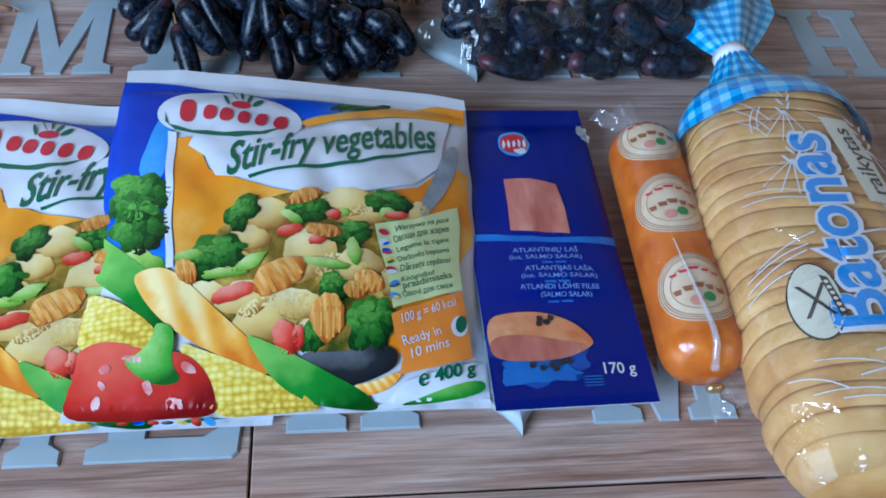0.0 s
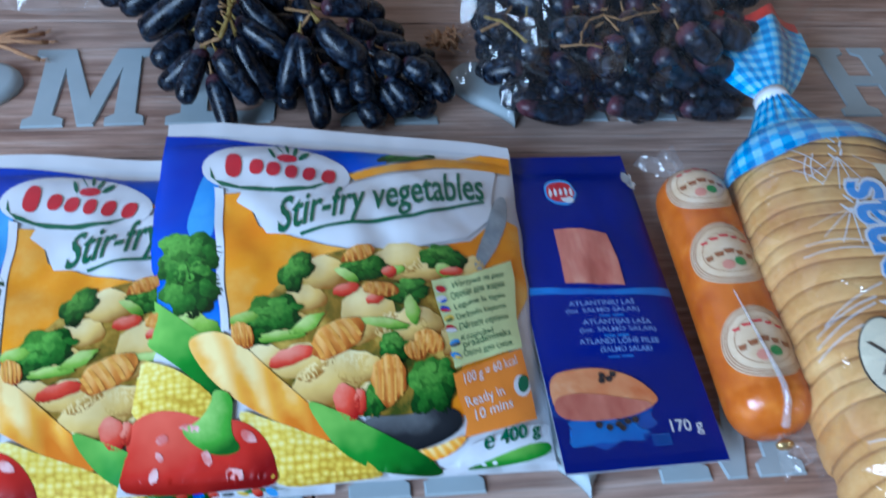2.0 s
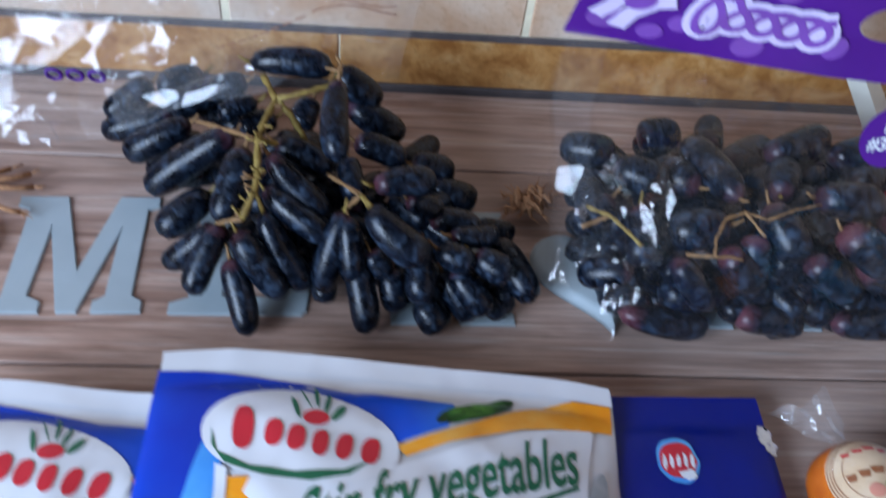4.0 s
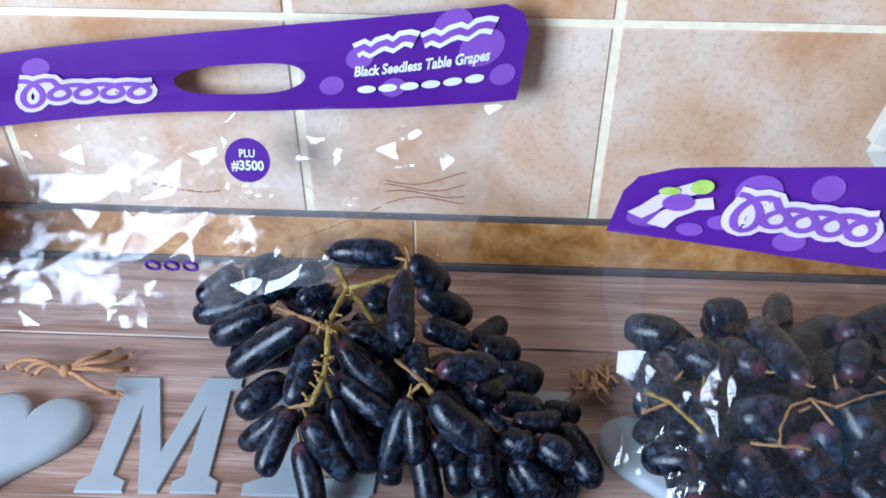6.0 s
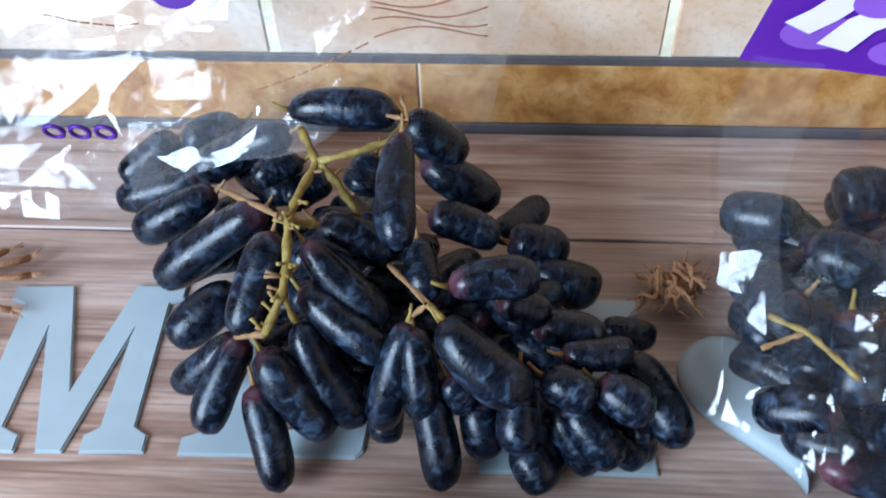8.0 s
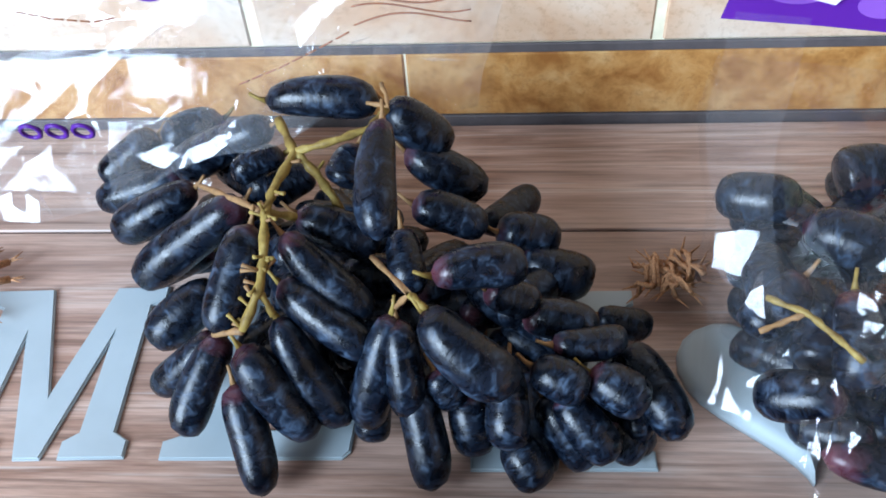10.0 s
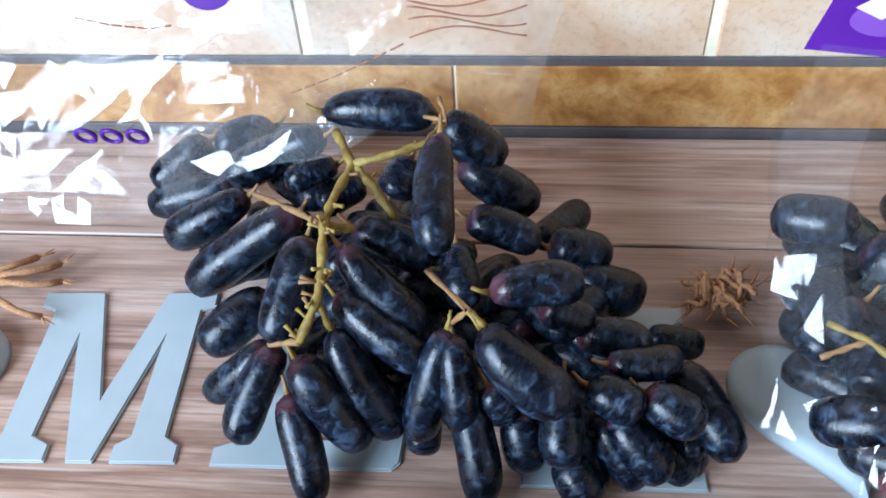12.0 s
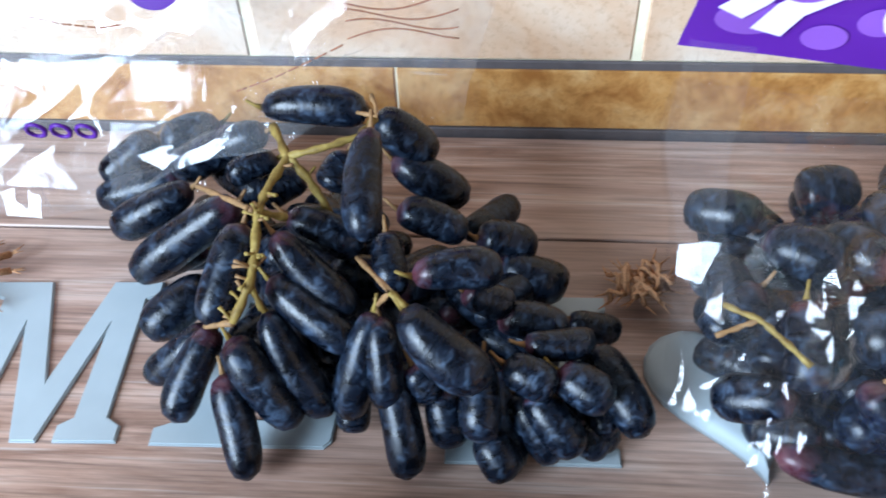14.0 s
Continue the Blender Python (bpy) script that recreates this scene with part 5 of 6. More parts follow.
    blob("round_mark", INK_WHITE, 8, (0.927, 0.188), (0.022, 0.005), (0.001, -0.026), 0)
    blob("round_mark", DEEP_GREEN, 9, (0.931, 0.193), (0.014, 0.000), (-0.004, -0.022), 0)
    words("\u212e 400 g", DEEP_GREEN, 8, (0.822, 0.040), (0.966, 0.076), (-0.001, 0.030), 0.1, 0.03)
    blob("colour_dot", DEEP_GREEN, 2, (0.109, -0.01), (0.014, 0.000), (0.000, -0.004), 0)
    blob("colour_dot", PEPPER, 2, (0.141, -0.01), (0.013, 0.000), (0.000, -0.004), 0)
    blob("colour_dot", BLUE, 2, (0.177, -0.01), (0.013, 0.000), (0.000, -0.005), 0)
    blob("colour_dot", PEPPER, 2, (0.209, -0.01), (0.013, -0.001), (0.000, -0.005), 0)
    blob("colour_dot", PAN, 2, (0.24, -0.011), (0.014, 0.000), (0.000, -0.004), 0)
    blob("colour_dot", CORN, 2, (0.272, -0.011), (0.014, -0.004), (0.000, -0.004), 0)
    blob("colour_dot", PEPPER, 2, (0.304, -0.011), (0.013, -0.005), (0.000, -0.009), 0)
    blob("colour_dot", SKY_BLUE, 2, (0.335, -0.011), (0.014, -0.005), (0.001, -0.009), 0)


vegetable_print(SURF_TOP, bag_top)
vegetable_print(SURF_LOW, bag_low)
for bag, surface in ((bag_top, SURF_TOP), (bag_low, SURF_LOW)):
    # pressed seals along the upper and lower edge
    part("seal", grid_sheet(lambda u, v, s=surface: s.place(u, 0.955 + 0.045 * v, 0.0007 + 0.0003 * math.sin(25 * v)), 60, 8), BAG_WHITE, bag)
    part("seal", grid_sheet(lambda u, v, s=surface: s.place(u, 0.022 * v, 0.0003 + 0.0004 * math.sin(70 * u)), 60, 4), BAG_WHITE, bag)

# ---- print on the salmon pack ----
DEEP_BLUE = printed("deep_blue_ink", [(0.3, (0.01, 0.03, 0.20)), (0.6, (0.02, 0.09, 0.42)), (0.8, (0.05, 0.18, 0.55))], 30, 0.25)
SALMON_PINK = printed("salmon_flesh", [(0.3, (0.42, 0.10, 0.07)), (0.55, (0.58, 0.20, 0.14)), (0.75, (0.70, 0.36, 0.26))], 60, 0.3, 3.0, (1, 0.35, 1))
SALMON_DEEP = printed("salmon_print", [(0.3, (0.62, 0.16, 0.05)), (0.6, (0.74, 0.32, 0.14)), (0.8, (0.82, 0.52, 0.34))], 45, 0.3, 3.0)
FOIL = plain("silver_foil", (0.75, 0.8, 0.85), 0.25, 0.1, 200, Metallic=0.7)
PEPPERCORN = plain("peppercorn_print", (0.02, 0.016, 0.02), 0.4)
BAND_BLUE = printed("band_blue_ink", [(0.3, (0.015, 0.09, 0.40)), (0.7, (0.03, 0.20, 0.60))], 30, 0.3)
shape, blob, words = print_on(salmon_place, salmon, 0.0003, 0.0004, 0.03)
shape("lower_print", NAVY, 1, [(0.0, 0.0), (1.0, 0.0), (1.0, 0.49), (0.8, 0.497), (0.4, 0.50), (0.0, 0.50)])
shape("blue_band", BAND_BLUE, 2, [(0.02, 0.505), (0.3, 0.488), (0.6, 0.478), (0.99, 0.487), (0.99, 0.46), (0.6, 0.462), (0.3, 0.47), (0.02, 0.482)])
shape("fillet_window", SALMON_PINK, 2, [(0.29, 0.69), (0.48, 0.688), (0.655, 0.668), (0.68, 0.58), (0.675, 0.492), (0.5, 0.498), (0.27, 0.505), (0.285, 0.6)])
for e in ((0.42, 0.835, 0.10, 0.045, INK_RED, 3), (0.42, 0.835, 0.115, 0.058, SKY_BLUE, 2)):
    blob("brand_badge", e[4], e[5], (e[0], e[1]), (e[2], 0), (0, e[3]), 0.05)
for k in range(5):
    blob("badge_mark", INK_WHITE, 4, (0.345 + 0.038 * k, 0.832), (0.012, 0.004), (0, 0.016), 0.2)
blob("badge_mark", INK_WHITE, 4, (0.45, 0.80), (0.05, 0), (0, 0.012), 0.2)
PALE_INK = plain("pale_blue_ink", (0.17, 0.28, 0.60), 0.35, 0.05)
for y, head, x0, x1 in ((0.435, "ATLANTINI\u0172 LA\u0160", 0.26, 0.70), (0.378, "ATLANTIJAS LA\u0160A", 0.32, 0.78), (0.325, "ATLANDI L\u00d5HE FILEE", 0.27, 0.80)):
    words(head, PALE_INK, 3, (x0, y), (x1, y - 0.004), (0, 0.0135), 0.0, 0.015)
    words("(lot. SALMO SALAR)" if y > 0.33 else "(SALMO SALAR)", PALE_INK, 3, (x0 - 0.03 if y > 0.33 else 0.40, y - 0.021), (x1 + 0.02 if y > 0.33 else 0.74, y - 0.024), (0, 0.0120), 0.0, 0.01)
    for x in (0.44, 0.53):
        shape("text_bar", BAND_BLUE, 3, [(x, y - 0.037), (x + 0.075, y - 0.038), (x + 0.075, y - 0.032), (x, y - 0.031)])
blob("wave_print", DEEP_BLUE, 2, (0.34, 0.13), (0.30, -0.01), (0.0, 0.07), 0.25)
blob("wave_print", BAND_BLUE, 3, (0.30, 0.095), (0.24, -0.005), (0.0, 0.030), 0.35)
shape("printed_fillet", SALMON_DEEP, 4, [(0.01, 0.245), (0.2, 0.262), (0.4, 0.26), (0.58, 0.225), (0.68, 0.175), (0.66, 0.155), (0.5, 0.125), (0.25, 0.118), (0.02, 0.13)], 1)
shape("fillet_side", SALMON_PINK, 5, [(0.02, 0.19), (0.25, 0.195), (0.5, 0.17), (0.66, 0.155), (0.5, 0.125), (0.25, 0.118), (0.02, 0.13)], 1)
for x, y in ((0.36, 0.238), (0.40, 0.228), (0.43, 0.24), (0.35, 0.224), (0.26, 0.108), (0.32, 0.10), (0.38, 0.106), (0.44, 0.112), (0.40, 0.096), (0.49, 0.115)):
    blob("peppercorn", PEPPERCORN, 6, (x, y), (0.022, 0), (0, 0.0085), 0.1)
words("170 g", INK_WHITE, 3, (0.70, 0.080), (0.90, 0.077), (0.003, 0.030), 0.0, 0.01)
for k in range(4):
    shape("text_bar", BAND_BLUE, 3, [(0.56, 0.072 - 0.008 * k), (0.68, 0.072 - 0.008 * k), (0.68, 0.075 - 0.008 * k), (0.56, 0.075 - 0.008 * k)])
blob("foil_nick", FOIL, 3, (0.965, 0.90), (0.045, 0.01), (0.0, 0.022), 0.5)
blob("foil_nick", FOIL, 3, (0.985, 0.87), (0.03, 0.0), (0.0, 0.012), 0.6)
# fine drawn dots round the print
r = random.Random(8)
bm = bmesh.new()
for k in range(170):
    a = -1.3 + 2.2 * r.random()
    u, v = 0.50 + (0.40 + 0.05 * r.random()) * math.cos(a), 0.27 + (0.21 + 0.02 * r.random()) * math.sin(a)
    s = r.uniform(0.0015, 0.005)
    bm.faces.new([bm.verts.new(salmon_place(u + dx * s, v + dy * s * 0.45, 0.0006)) for dx, dy in ((-1, -1), (1, -1), (1, 1), (-1, 1))])
part("dotted_print", bm, BAND_BLUE, salmon)
cling = grid_sheet(lambda u, v: salmon_place(0.01 + 0.98 * u, 0.02 + 0.96 * v, 0.0024 + 0.0012 * ridged((u * 3, v * 7, 9.0), 1.3)), 30, 60)
part("cling_film", cling, CLING_FILM, salmon, smooth=False).visible_shadow = False

# ---- labels and film of the sausage ----
LABEL_CREAM = printed("cream_label", [(0.3, (0.60, 0.42, 0.25)), (0.7, (0.72, 0.57, 0.40))], 60, 0.4)
LABEL_BROWN = plain("brown_label_ink", (0.28, 0.09, 0.03), 0.4)
LABEL_LEAF = plain("green_leaf_ink", (0.03, 0.22, 0.05), 0.4)
LABEL_PINK = plain("pink_label_ink", (0.62, 0.25, 0.18), 0.4)
S_LEN = (S_BOT - S_TOP).length


def sausage_place(u, v, lift=0.0):
    """u across, v along, in metres from the upper end; u = 0 faces up."""
    axis = (S_BOT - S_TOP).normalized()
    q = axis.to_track_quat("Z", "Y")
    up = q.inverted() @ Vector((-0.10, -0.22, 1))
    base = math.atan2(up.y, up.x)
    side = q.inverted() @ Vector((1, 0, 0))
    turn = 1 if math.cos(base) * side.y - math.sin(base) * side.x > 0 else -1
    return sausage_at(min(max(v / S_LEN, 0.004), 0.996), base + turn * u / S_R, lift)


shape, blob, words = print_on(sausage_place, sausage, 0.00016, 0.0002, 0.003)


def ring(name, material, layer, c, r0, r1, n=40):
    bm = bmesh.new()
    vs = [[bm.verts.new((c[0] + r * math.cos(2 * math.pi * k / n), c[1] + r * math.sin(2 * math.pi * k / n), 0)) for k in range(n)] for r in (r0, r1)]
    for k in range(n):
        bm.faces.new((vs[0][k], vs[1][k], vs[1][(k + 1) % n], vs[0][(k + 1) % n]))
    for v in bm.verts:
        v.co = sausage_place(v.co.x, v.co.y, 0.00016 * layer)
    part(name, bm, material, sausage)


def disc(name, material, layer, c, r, n=40):
    bm = bmesh.new()
    rings = [[bm.verts.new(sausage_place(c[0] + r * j / 8 * math.cos(2 * math.pi * k / n), c[1] + r * j / 8 * math.sin(2 * math.pi * k / n), 0.00016 * layer)) for k in range(n)] for j in range(1, 9)]
    mid = bm.verts.new(sausage_place(c[0], c[1], 0.00016 * layer))
    for a, b in zip(rings, rings[1:]):
        for k in range(n):
            bm.faces.new((a[k], b[k], b[(k + 1) % n], a[(k + 1) % n]))
    for k in range(n):
        bm.faces.new((mid, rings[0][k], rings[0][(k + 1) % n]))
    part(name, bm, material, sausage)


for v in (0.024, 0.083, 0.146):
    disc("paper_label", LABEL_CREAM, 2, (0.0, v), 0.0235)
    for r0, r1 in ((0.0222, 0.0227), (0.0207, 0.0211), (0.0194, 0.0198), (0.0150, 0.0153)):
        ring("label_line", LABEL_BROWN, 4, (0.0, v), r0, r1)
    for k in range(5):
        x = -0.012 + 0.006 * k
        for nm, mt, y, h in (("label_mark", INK_RED, -0.0125, 0.0018), ("label_mark", LABEL_BROWN, -0.0005, 0.0034)):
            s = 0.0022 + 0.0005 * ((k * 7) % 3)
            bm = fine_fill([(x - s, v + y - h / 2 + abs(x) * 0.25), (x + s, v + y - h / 2 + abs(x) * 0.25), (x + s * 0.8, v + y + h / 2 + abs(x) * 0.25), (x - s * 0.6, v + y + h / 2 + abs(x) * 0.25)], 0.002)
            for q in bm.verts:
                q.co = sausage_place(q.co.x, q.co.y, 0.0008)
            part(nm, bm, mt, sausage)
    disc("leaf_mark", LABEL_LEAF, 5, (0.0045, v + 0.0075), 0.0034, 12)
    disc("meat_mark", LABEL_PINK, 5, (-0.003, v + 0.0095), 0.0036, 12)
bm = grid_sheet(lambda u, v: sausage_at(0.004 + 0.992 * v, 2 * math.pi * u, 0.0016 + 0.0014 * ridged((math.cos(6.283 * u), math.sin(6.283 * u), v * 5), 1.2)), 40, 50)
part("wrapping_film", bm, SMOOTH_FILM, sausage, smooth=False).visible_shadow = False


def tuft(parent, base, tip, width, flat, seed, material, name="film_end", folds=5, cells=(22, 10), swing=1.0):
    """Gathered film that fans out from a tie, with folds."""
    base, tip = Vector(base), Vector(tip)
    d = tip - base
    side = Vector((-d.y, d.x, 0)).normalized()

    def at(u, v):
        w = width * (0.12 + 0.88 * v ** 0.8)
        fold = math.sin(folds * math.pi * u + seed) * flat * (0.2 + 0.8 * v)
        p = base + d * (v * (1 + 0.10 * math.sin(5 * u + seed) * swing)) + side * (2 * u - 1) * w
        p.z += fold + 0.004 * noise.noise(Vector((u * 5, v * 4, seed))) + (1 - (2 * u - 1) ** 2) * flat * 0.6 * v
        p.z = max(p.z, 0.001)
        return p
    return part(name, grid_sheet(at, *cells), material, parent, smooth=False)


tuft(sausage, (0.111, 0.411, 0.028), (0.100, 0.440, 0.020), 0.017, 0.005, 2.0, OPEN_FILM).visible_shadow = False
tuft(sausage, (0.1085, 0.222, 0.024), (0.121, 0.206, 0.012), 0.014, 0.005, 4.0, OPEN_FILM).visible_shadow = False
CLIP = plain("brass_clip", (0.50, 0.36, 0.16), 0.3, 0.1, Metallic=0.8)
bm = bmesh.new()
bmesh.ops.create_uvsphere(bm, u_segments=10, v_segments=6, radius=0.004, matrix=Matrix.Diagonal((1.3, 0.7, 0.9, 1)))
part("clip", bm, CLIP, sausage, "small brass clip").location = (0.1105, 0.2150, 0.022)
seam = [sausage_place(-0.006 + 0.009 * k / 12, 0.112 + 0.085 * k / 12, 0.0022) for k in range(13)]
part("film_seam", tube(seam, [0.0006 + 0.0022 * (k / 12) ** 2 for k in range(13)], 6), MILKY_FILM, sausage)

# ---- bag and print of the loaf ----
def checked_material():
    n = Nodes("blue_checked_film")
    co = n.coords((1, 1, 1), "UV")
    mp = n.add("ShaderNodeMapping")
    mp.inputs["Scale"].default_value = (1, 1, 1)
    n.link(co, mp.inputs[0])
    sep = n.add("ShaderNodeSeparateXYZ")
    n.link(mp.outputs[0], sep.inputs[0])
    a = n.maths("GREATER_THAN", n.maths("SINE", n.maths("MULTIPLY", sep.outputs[0], 6.283)), 0.0)
    b = n.maths("GREATER_THAN", n.maths("SINE", n.maths("MULTIPLY", sep.outputs[1], 6.283)), 0.0)
    both = n.maths("MULTIPLY", n.maths("ADD", a, b), 0.5)
    col = n.ramp(both, [(0.2, (0.26, 0.64, 0.86)), (0.5, (0.05, 0.42, 0.80)), (0.9, (0.008, 0.22, 0.58))])
    n.set(Base_Color=col, Roughness=0.25, Coat_Weight=0.4)
    return n.m


CHECKED = checked_material()
RED_FILM = plain("red_film", (0.60, 0.04, 0.025), 0.3, 0.15, 90)
TIE = plain("white_tie", (0.8, 0.8, 0.8), 0.4)
BATON_BLUE = plain("bright_blue_ink", (0.02, 0.27, 0.70), 0.3, 0.05)
CREAM_PATCH = plain("cream_patch_ink", (0.66, 0.62, 0.47), 0.35, 0.04)
BLACK_INK = plain("black_ink", (0.02, 0.018, 0.016), 0.4)
LOAF_LEN = (LOAF_B - LOAF_A).length


def with_uv(bm, nu, nv, ku, kv):
    """Gives a sheet's cells their own pattern coordinates."""
    lay = bm.loops.layers.uv.new("pattern")
    for f_i, f in enumerate(bm.faces):
        i, j = f_i % nu, f_i // nu
        for loop, (di, dj) in zip(f.loops, ((0, 0), (1, 0), (1, 1), (0, 1))):
            loop[lay].uv = ((i + di) / nu * ku, (j + dj) / nv * kv)
    return bm


NECK = Vector((0.190, 0.468, 0.044))


def sleeve_at(u, v):
    """Checked sleeve: from the loaf's shoulder to the tie."""
    ang = -0.25 + u * (math.pi + 0.5)
    wave = 0.020 * math.sin(3 * ang + 0.6) + 0.030 * max(0.0, math.cos(ang)) ** 2
    c = loaf_at(0.0, ang, 0.004)
    n = NECK + Vector((math.cos(ang) * 0.011, 0, math.sin(ang) * 0.010))
    p = loaf_at(min(0.150 + wave, 0.26) * (1 - v / 0.5), ang, 0.0045) if v < 0.5 else c.lerp(n, ((v - 0.5) / 0.5) ** 0.8)
    p.z += 0.0022 * math.sin(22 * ang) * max(0.0, v - 0.3)
    p.z = max(p.z, 0.001)
    return p


part("checked_sleeve", with_uv(grid_sheet(sleeve_at, 60, 24), 60, 24, 13, 7), CHECKED, loaf, "bright blue checked film gathered at the tie")
part("tie", tube([NECK + Vector((0, -0.003, 0)), NECK + Vector((-0.001, 0.006, 0.0005))], [0.0125, 0.0122], 16), TIE, loaf, "white plastic tie")


def crown_at(u, v, out=0.0):
    """Checked tuft past the tie, flattened and folded."""
    w = 0.011 + 0.033 * min(1.0, v * 1.5) ** 0.8
    x = (2 * u - 1) * w
    p = NECK + Vector((x * 1.05 + 0.010 * v, 0.004 + 0.080 * v + 0.006 * math.sin(9 * u) * v, 0))
    p.z += (0.010 + 0.010 * v) * (1 - (2 * u - 1) ** 2) + 0.005 * math.sin(13 * u) * v - 0.004 * v + out
    return p


part("checked_tuft", with_uv(grid_sheet(crown_at, 40, 26), 40, 26, 8, 8), CHECKED, loaf, "bright blue checked film fanning out")
part("checked_tuft", with_uv(grid_sheet(lambda u, v: crown_at(u, v * 0.97) - Vector((0, 0, (0.016 + 0.012 * v) * (1 - (2 * u - 1) ** 2))), 40, 26), 40, 26, 8, 8), CHECKED, loaf)
part("red_edge", grid_sheet(lambda u, v: crown_at(0.03 + 0.94 * u, 0.985 + 0.14 * v + 0.03 * math.sin(11 * u), 0.0006), 40, 5), RED_FILM, loaf, "red border of the film")


def loaf_place(u, v, lift=0.0):
    """u across in metres from the ridge, v along in metres from the lower end; follows the loaf's top."""
    s = 1 - v / LOAF_LEN
    want = u / LOAF_W
    c = math.copysign(min(abs(want), 0.98) ** (1 / 0.75), want)
    return loaf_at(min(max(s, 0.0), 1.0), math.acos(max(-1.0, min(1.0, c))), lift + 0.0022)


shape, blob, words = print_on(loaf_place, loaf, 0.0003, 0.0004, 0.006)


def across(x, y):
    """From table metres to the loaf's own print coordinates."""
    ax = (LOAF_B - LOAF_A).normalized()
    d = Vector((x, y, 0)) - LOAF_A
    along = d.dot(ax)
    return (d - ax * along).dot(Vector((-ax.y, ax.x, 0))), LOAF_LEN - along


def turned_words(text, material, layer, start, end, height, weight=0.0, squeeze=0.0):
    a, b = across(*start), across(*end)
    words(text, material, layer, a, b, (-height, 0.0 - squeeze), 0.0, weight)


turned_words("Batonas", INK_WHITE, 2, (0.1855, 0.2095), (0.1975, 0.3535), 0.032, 0.055)
turned_words("Batonas", BATON_BLUE, 3, (0.1845, 0.2125), (0.1955, 0.3505), 0.030, 0.018)
patch = [across(*p) for p in ((0.201, 0.366), (0.219, 0.364), (0.222, 0.294), (0.205, 0.296))]
shape("cream_patch", CREAM_PATCH, 2, patch)
turned_words("raikytas", BLACK_INK, 3, (0.2185, 0.302), (0.2150, 0.356), 0.0100, 0.01)
c = across(0.152, 0.231)
blob("badge", BLACK_INK, 2, c, (0.0120, -0.004), (0.004, 0.0235), 0.0)
blob("badge", CREAM_PATCH, 3, c, (0.0112, -0.0037), (0.0037, 0.0224), 0.0)
for d0, d1 in (((-0.006, -0.010), (0.006, 0.010)), ((-0.006, 0.010), (0.006, -0.010))):
    shape("badge_mark", BLACK_INK, 4, [(c[0] + d0[0] - 0.001, c[1] + d0[1]), (c[0] + d0[0] + 0.001, c[1] + d0[1]), (c[0] + d1[0] + 0.001, c[1] + d1[1]), (c[0] + d1[0] - 0.001, c[1] + d1[1])])
shape("badge_ribbon", BLACK_INK, 4, [(c[0] + 0.0055, c[1] + 0.015), (c[0] + 0.0090, c[1] + 0.013), (c[0] + 0.0115, c[1] - 0.010), (c[0] + 0.0080, c[1] - 0.012)])
for k in range(6):
    blob("badge_mark", CREAM_PATCH, 5, (c[0] + 0.0075 + 0.0004 * k, c[1] + 0.010 - 0.0036 * k), (0.0011, 0), (0, 0.0011), 0.1)
# wheat ears drawn in white
for bx, by, turn in ((0.180, 0.372, 0.3), (0.222, 0.340, 0.1), (0.212, 0.268, 0.2), (0.186, 0.250, -0.2), (0.196, 0.205, 0.1), (0.172, 0.330, 0.5)):
    u0, v0 = across(bx, by)
    for k in range(7):
        sgn = 1 if k % 2 else -1
        cu, cv = u0 + math.sin(turn) * 0.004 * k + sgn * 0.003, v0 + math.cos(turn) * 0.004 * k
        blob("wheat_print", INK_WHITE, 1, (cu, cv), (0.0013, 0.0006 * sgn), (0.0016 * sgn, 0.0034), 0.1)
    for k in range(5):
        a = turn + 0.35 * (k - 2)
        u1, v1 = u0 - math.sin(a) * 0.028, v0 - math.cos(a) * 0.028
        shape("wheat_print", INK_WHITE, 1, [(u0 - 0.0005, v0), (u0 + 0.0005, v0), (u1 + 0.0003, v1), (u1 - 0.0003, v1)])
for k in range(9):
    v0 = 0.030 + 0.011 * k + 0.004 * math.sin(5 * k)
    u0 = -0.010 - 0.022 * math.sin(k * 1.9) ** 2
    shape("stroke_print", INK_WHITE, 1, [(u0, v0), (u0 + 0.03, v0 + 0.006), (u0 + 0.055, v0 + 0.004), (u0 + 0.055, v0 + 0.0052), (u0 + 0.03, v0 + 0.0074), (u0, v0 + 0.0008)])

# long white beards of the printed ears
for (xa, ya), (xb, yb) in (((0.130, 0.254), (0.160, 0.267)), ((0.129, 0.248), (0.158, 0.263)), ((0.128, 0.242), (0.150, 0.252)), ((0.134, 0.258), (0.166, 0.275)), ((0.130, 0.192), (0.150, 0.180)), ((0.141, 0.198), (0.180, 0.187)), ((0.136, 0.181), (0.180, 0.174)), ((0.146, 0.176), (0.185, 0.169)), ((0.150, 0.377), (0.166, 0.355)), ((0.150, 0.366), (0.163, 0.350)), ((0.153, 0.383), (0.169, 0.362)), ((0.160, 0.356), (0.166, 0.376)), ((0.156, 0.354), (0.161, 0.374)), ((0.190, 0.373), (0.209, 0.355)), ((0.138, 0.302), (0.172, 0.299)), ((0.141, 0.309), (0.172, 0.304))):
    a, b = Vector(across(xa, ya)), Vector(across(xb, yb))
    n = Vector((a.y - b.y, b.x - a.x)).normalized()
    up = [a.lerp(b, k / 6) + n * (0.0016 * math.sin(math.pi * k / 6) + 0.0004 + 0.0003 * k / 6) for k in range(7)]
    low = [a.lerp(b, k / 6) + n * (0.0016 * math.sin(math.pi * k / 6) - 0.0001) for k in range(7)]
    shape("beard_print", INK_WHITE, 1, [tuple(p) for p in up] + [tuple(p) for p in low[::-1]])


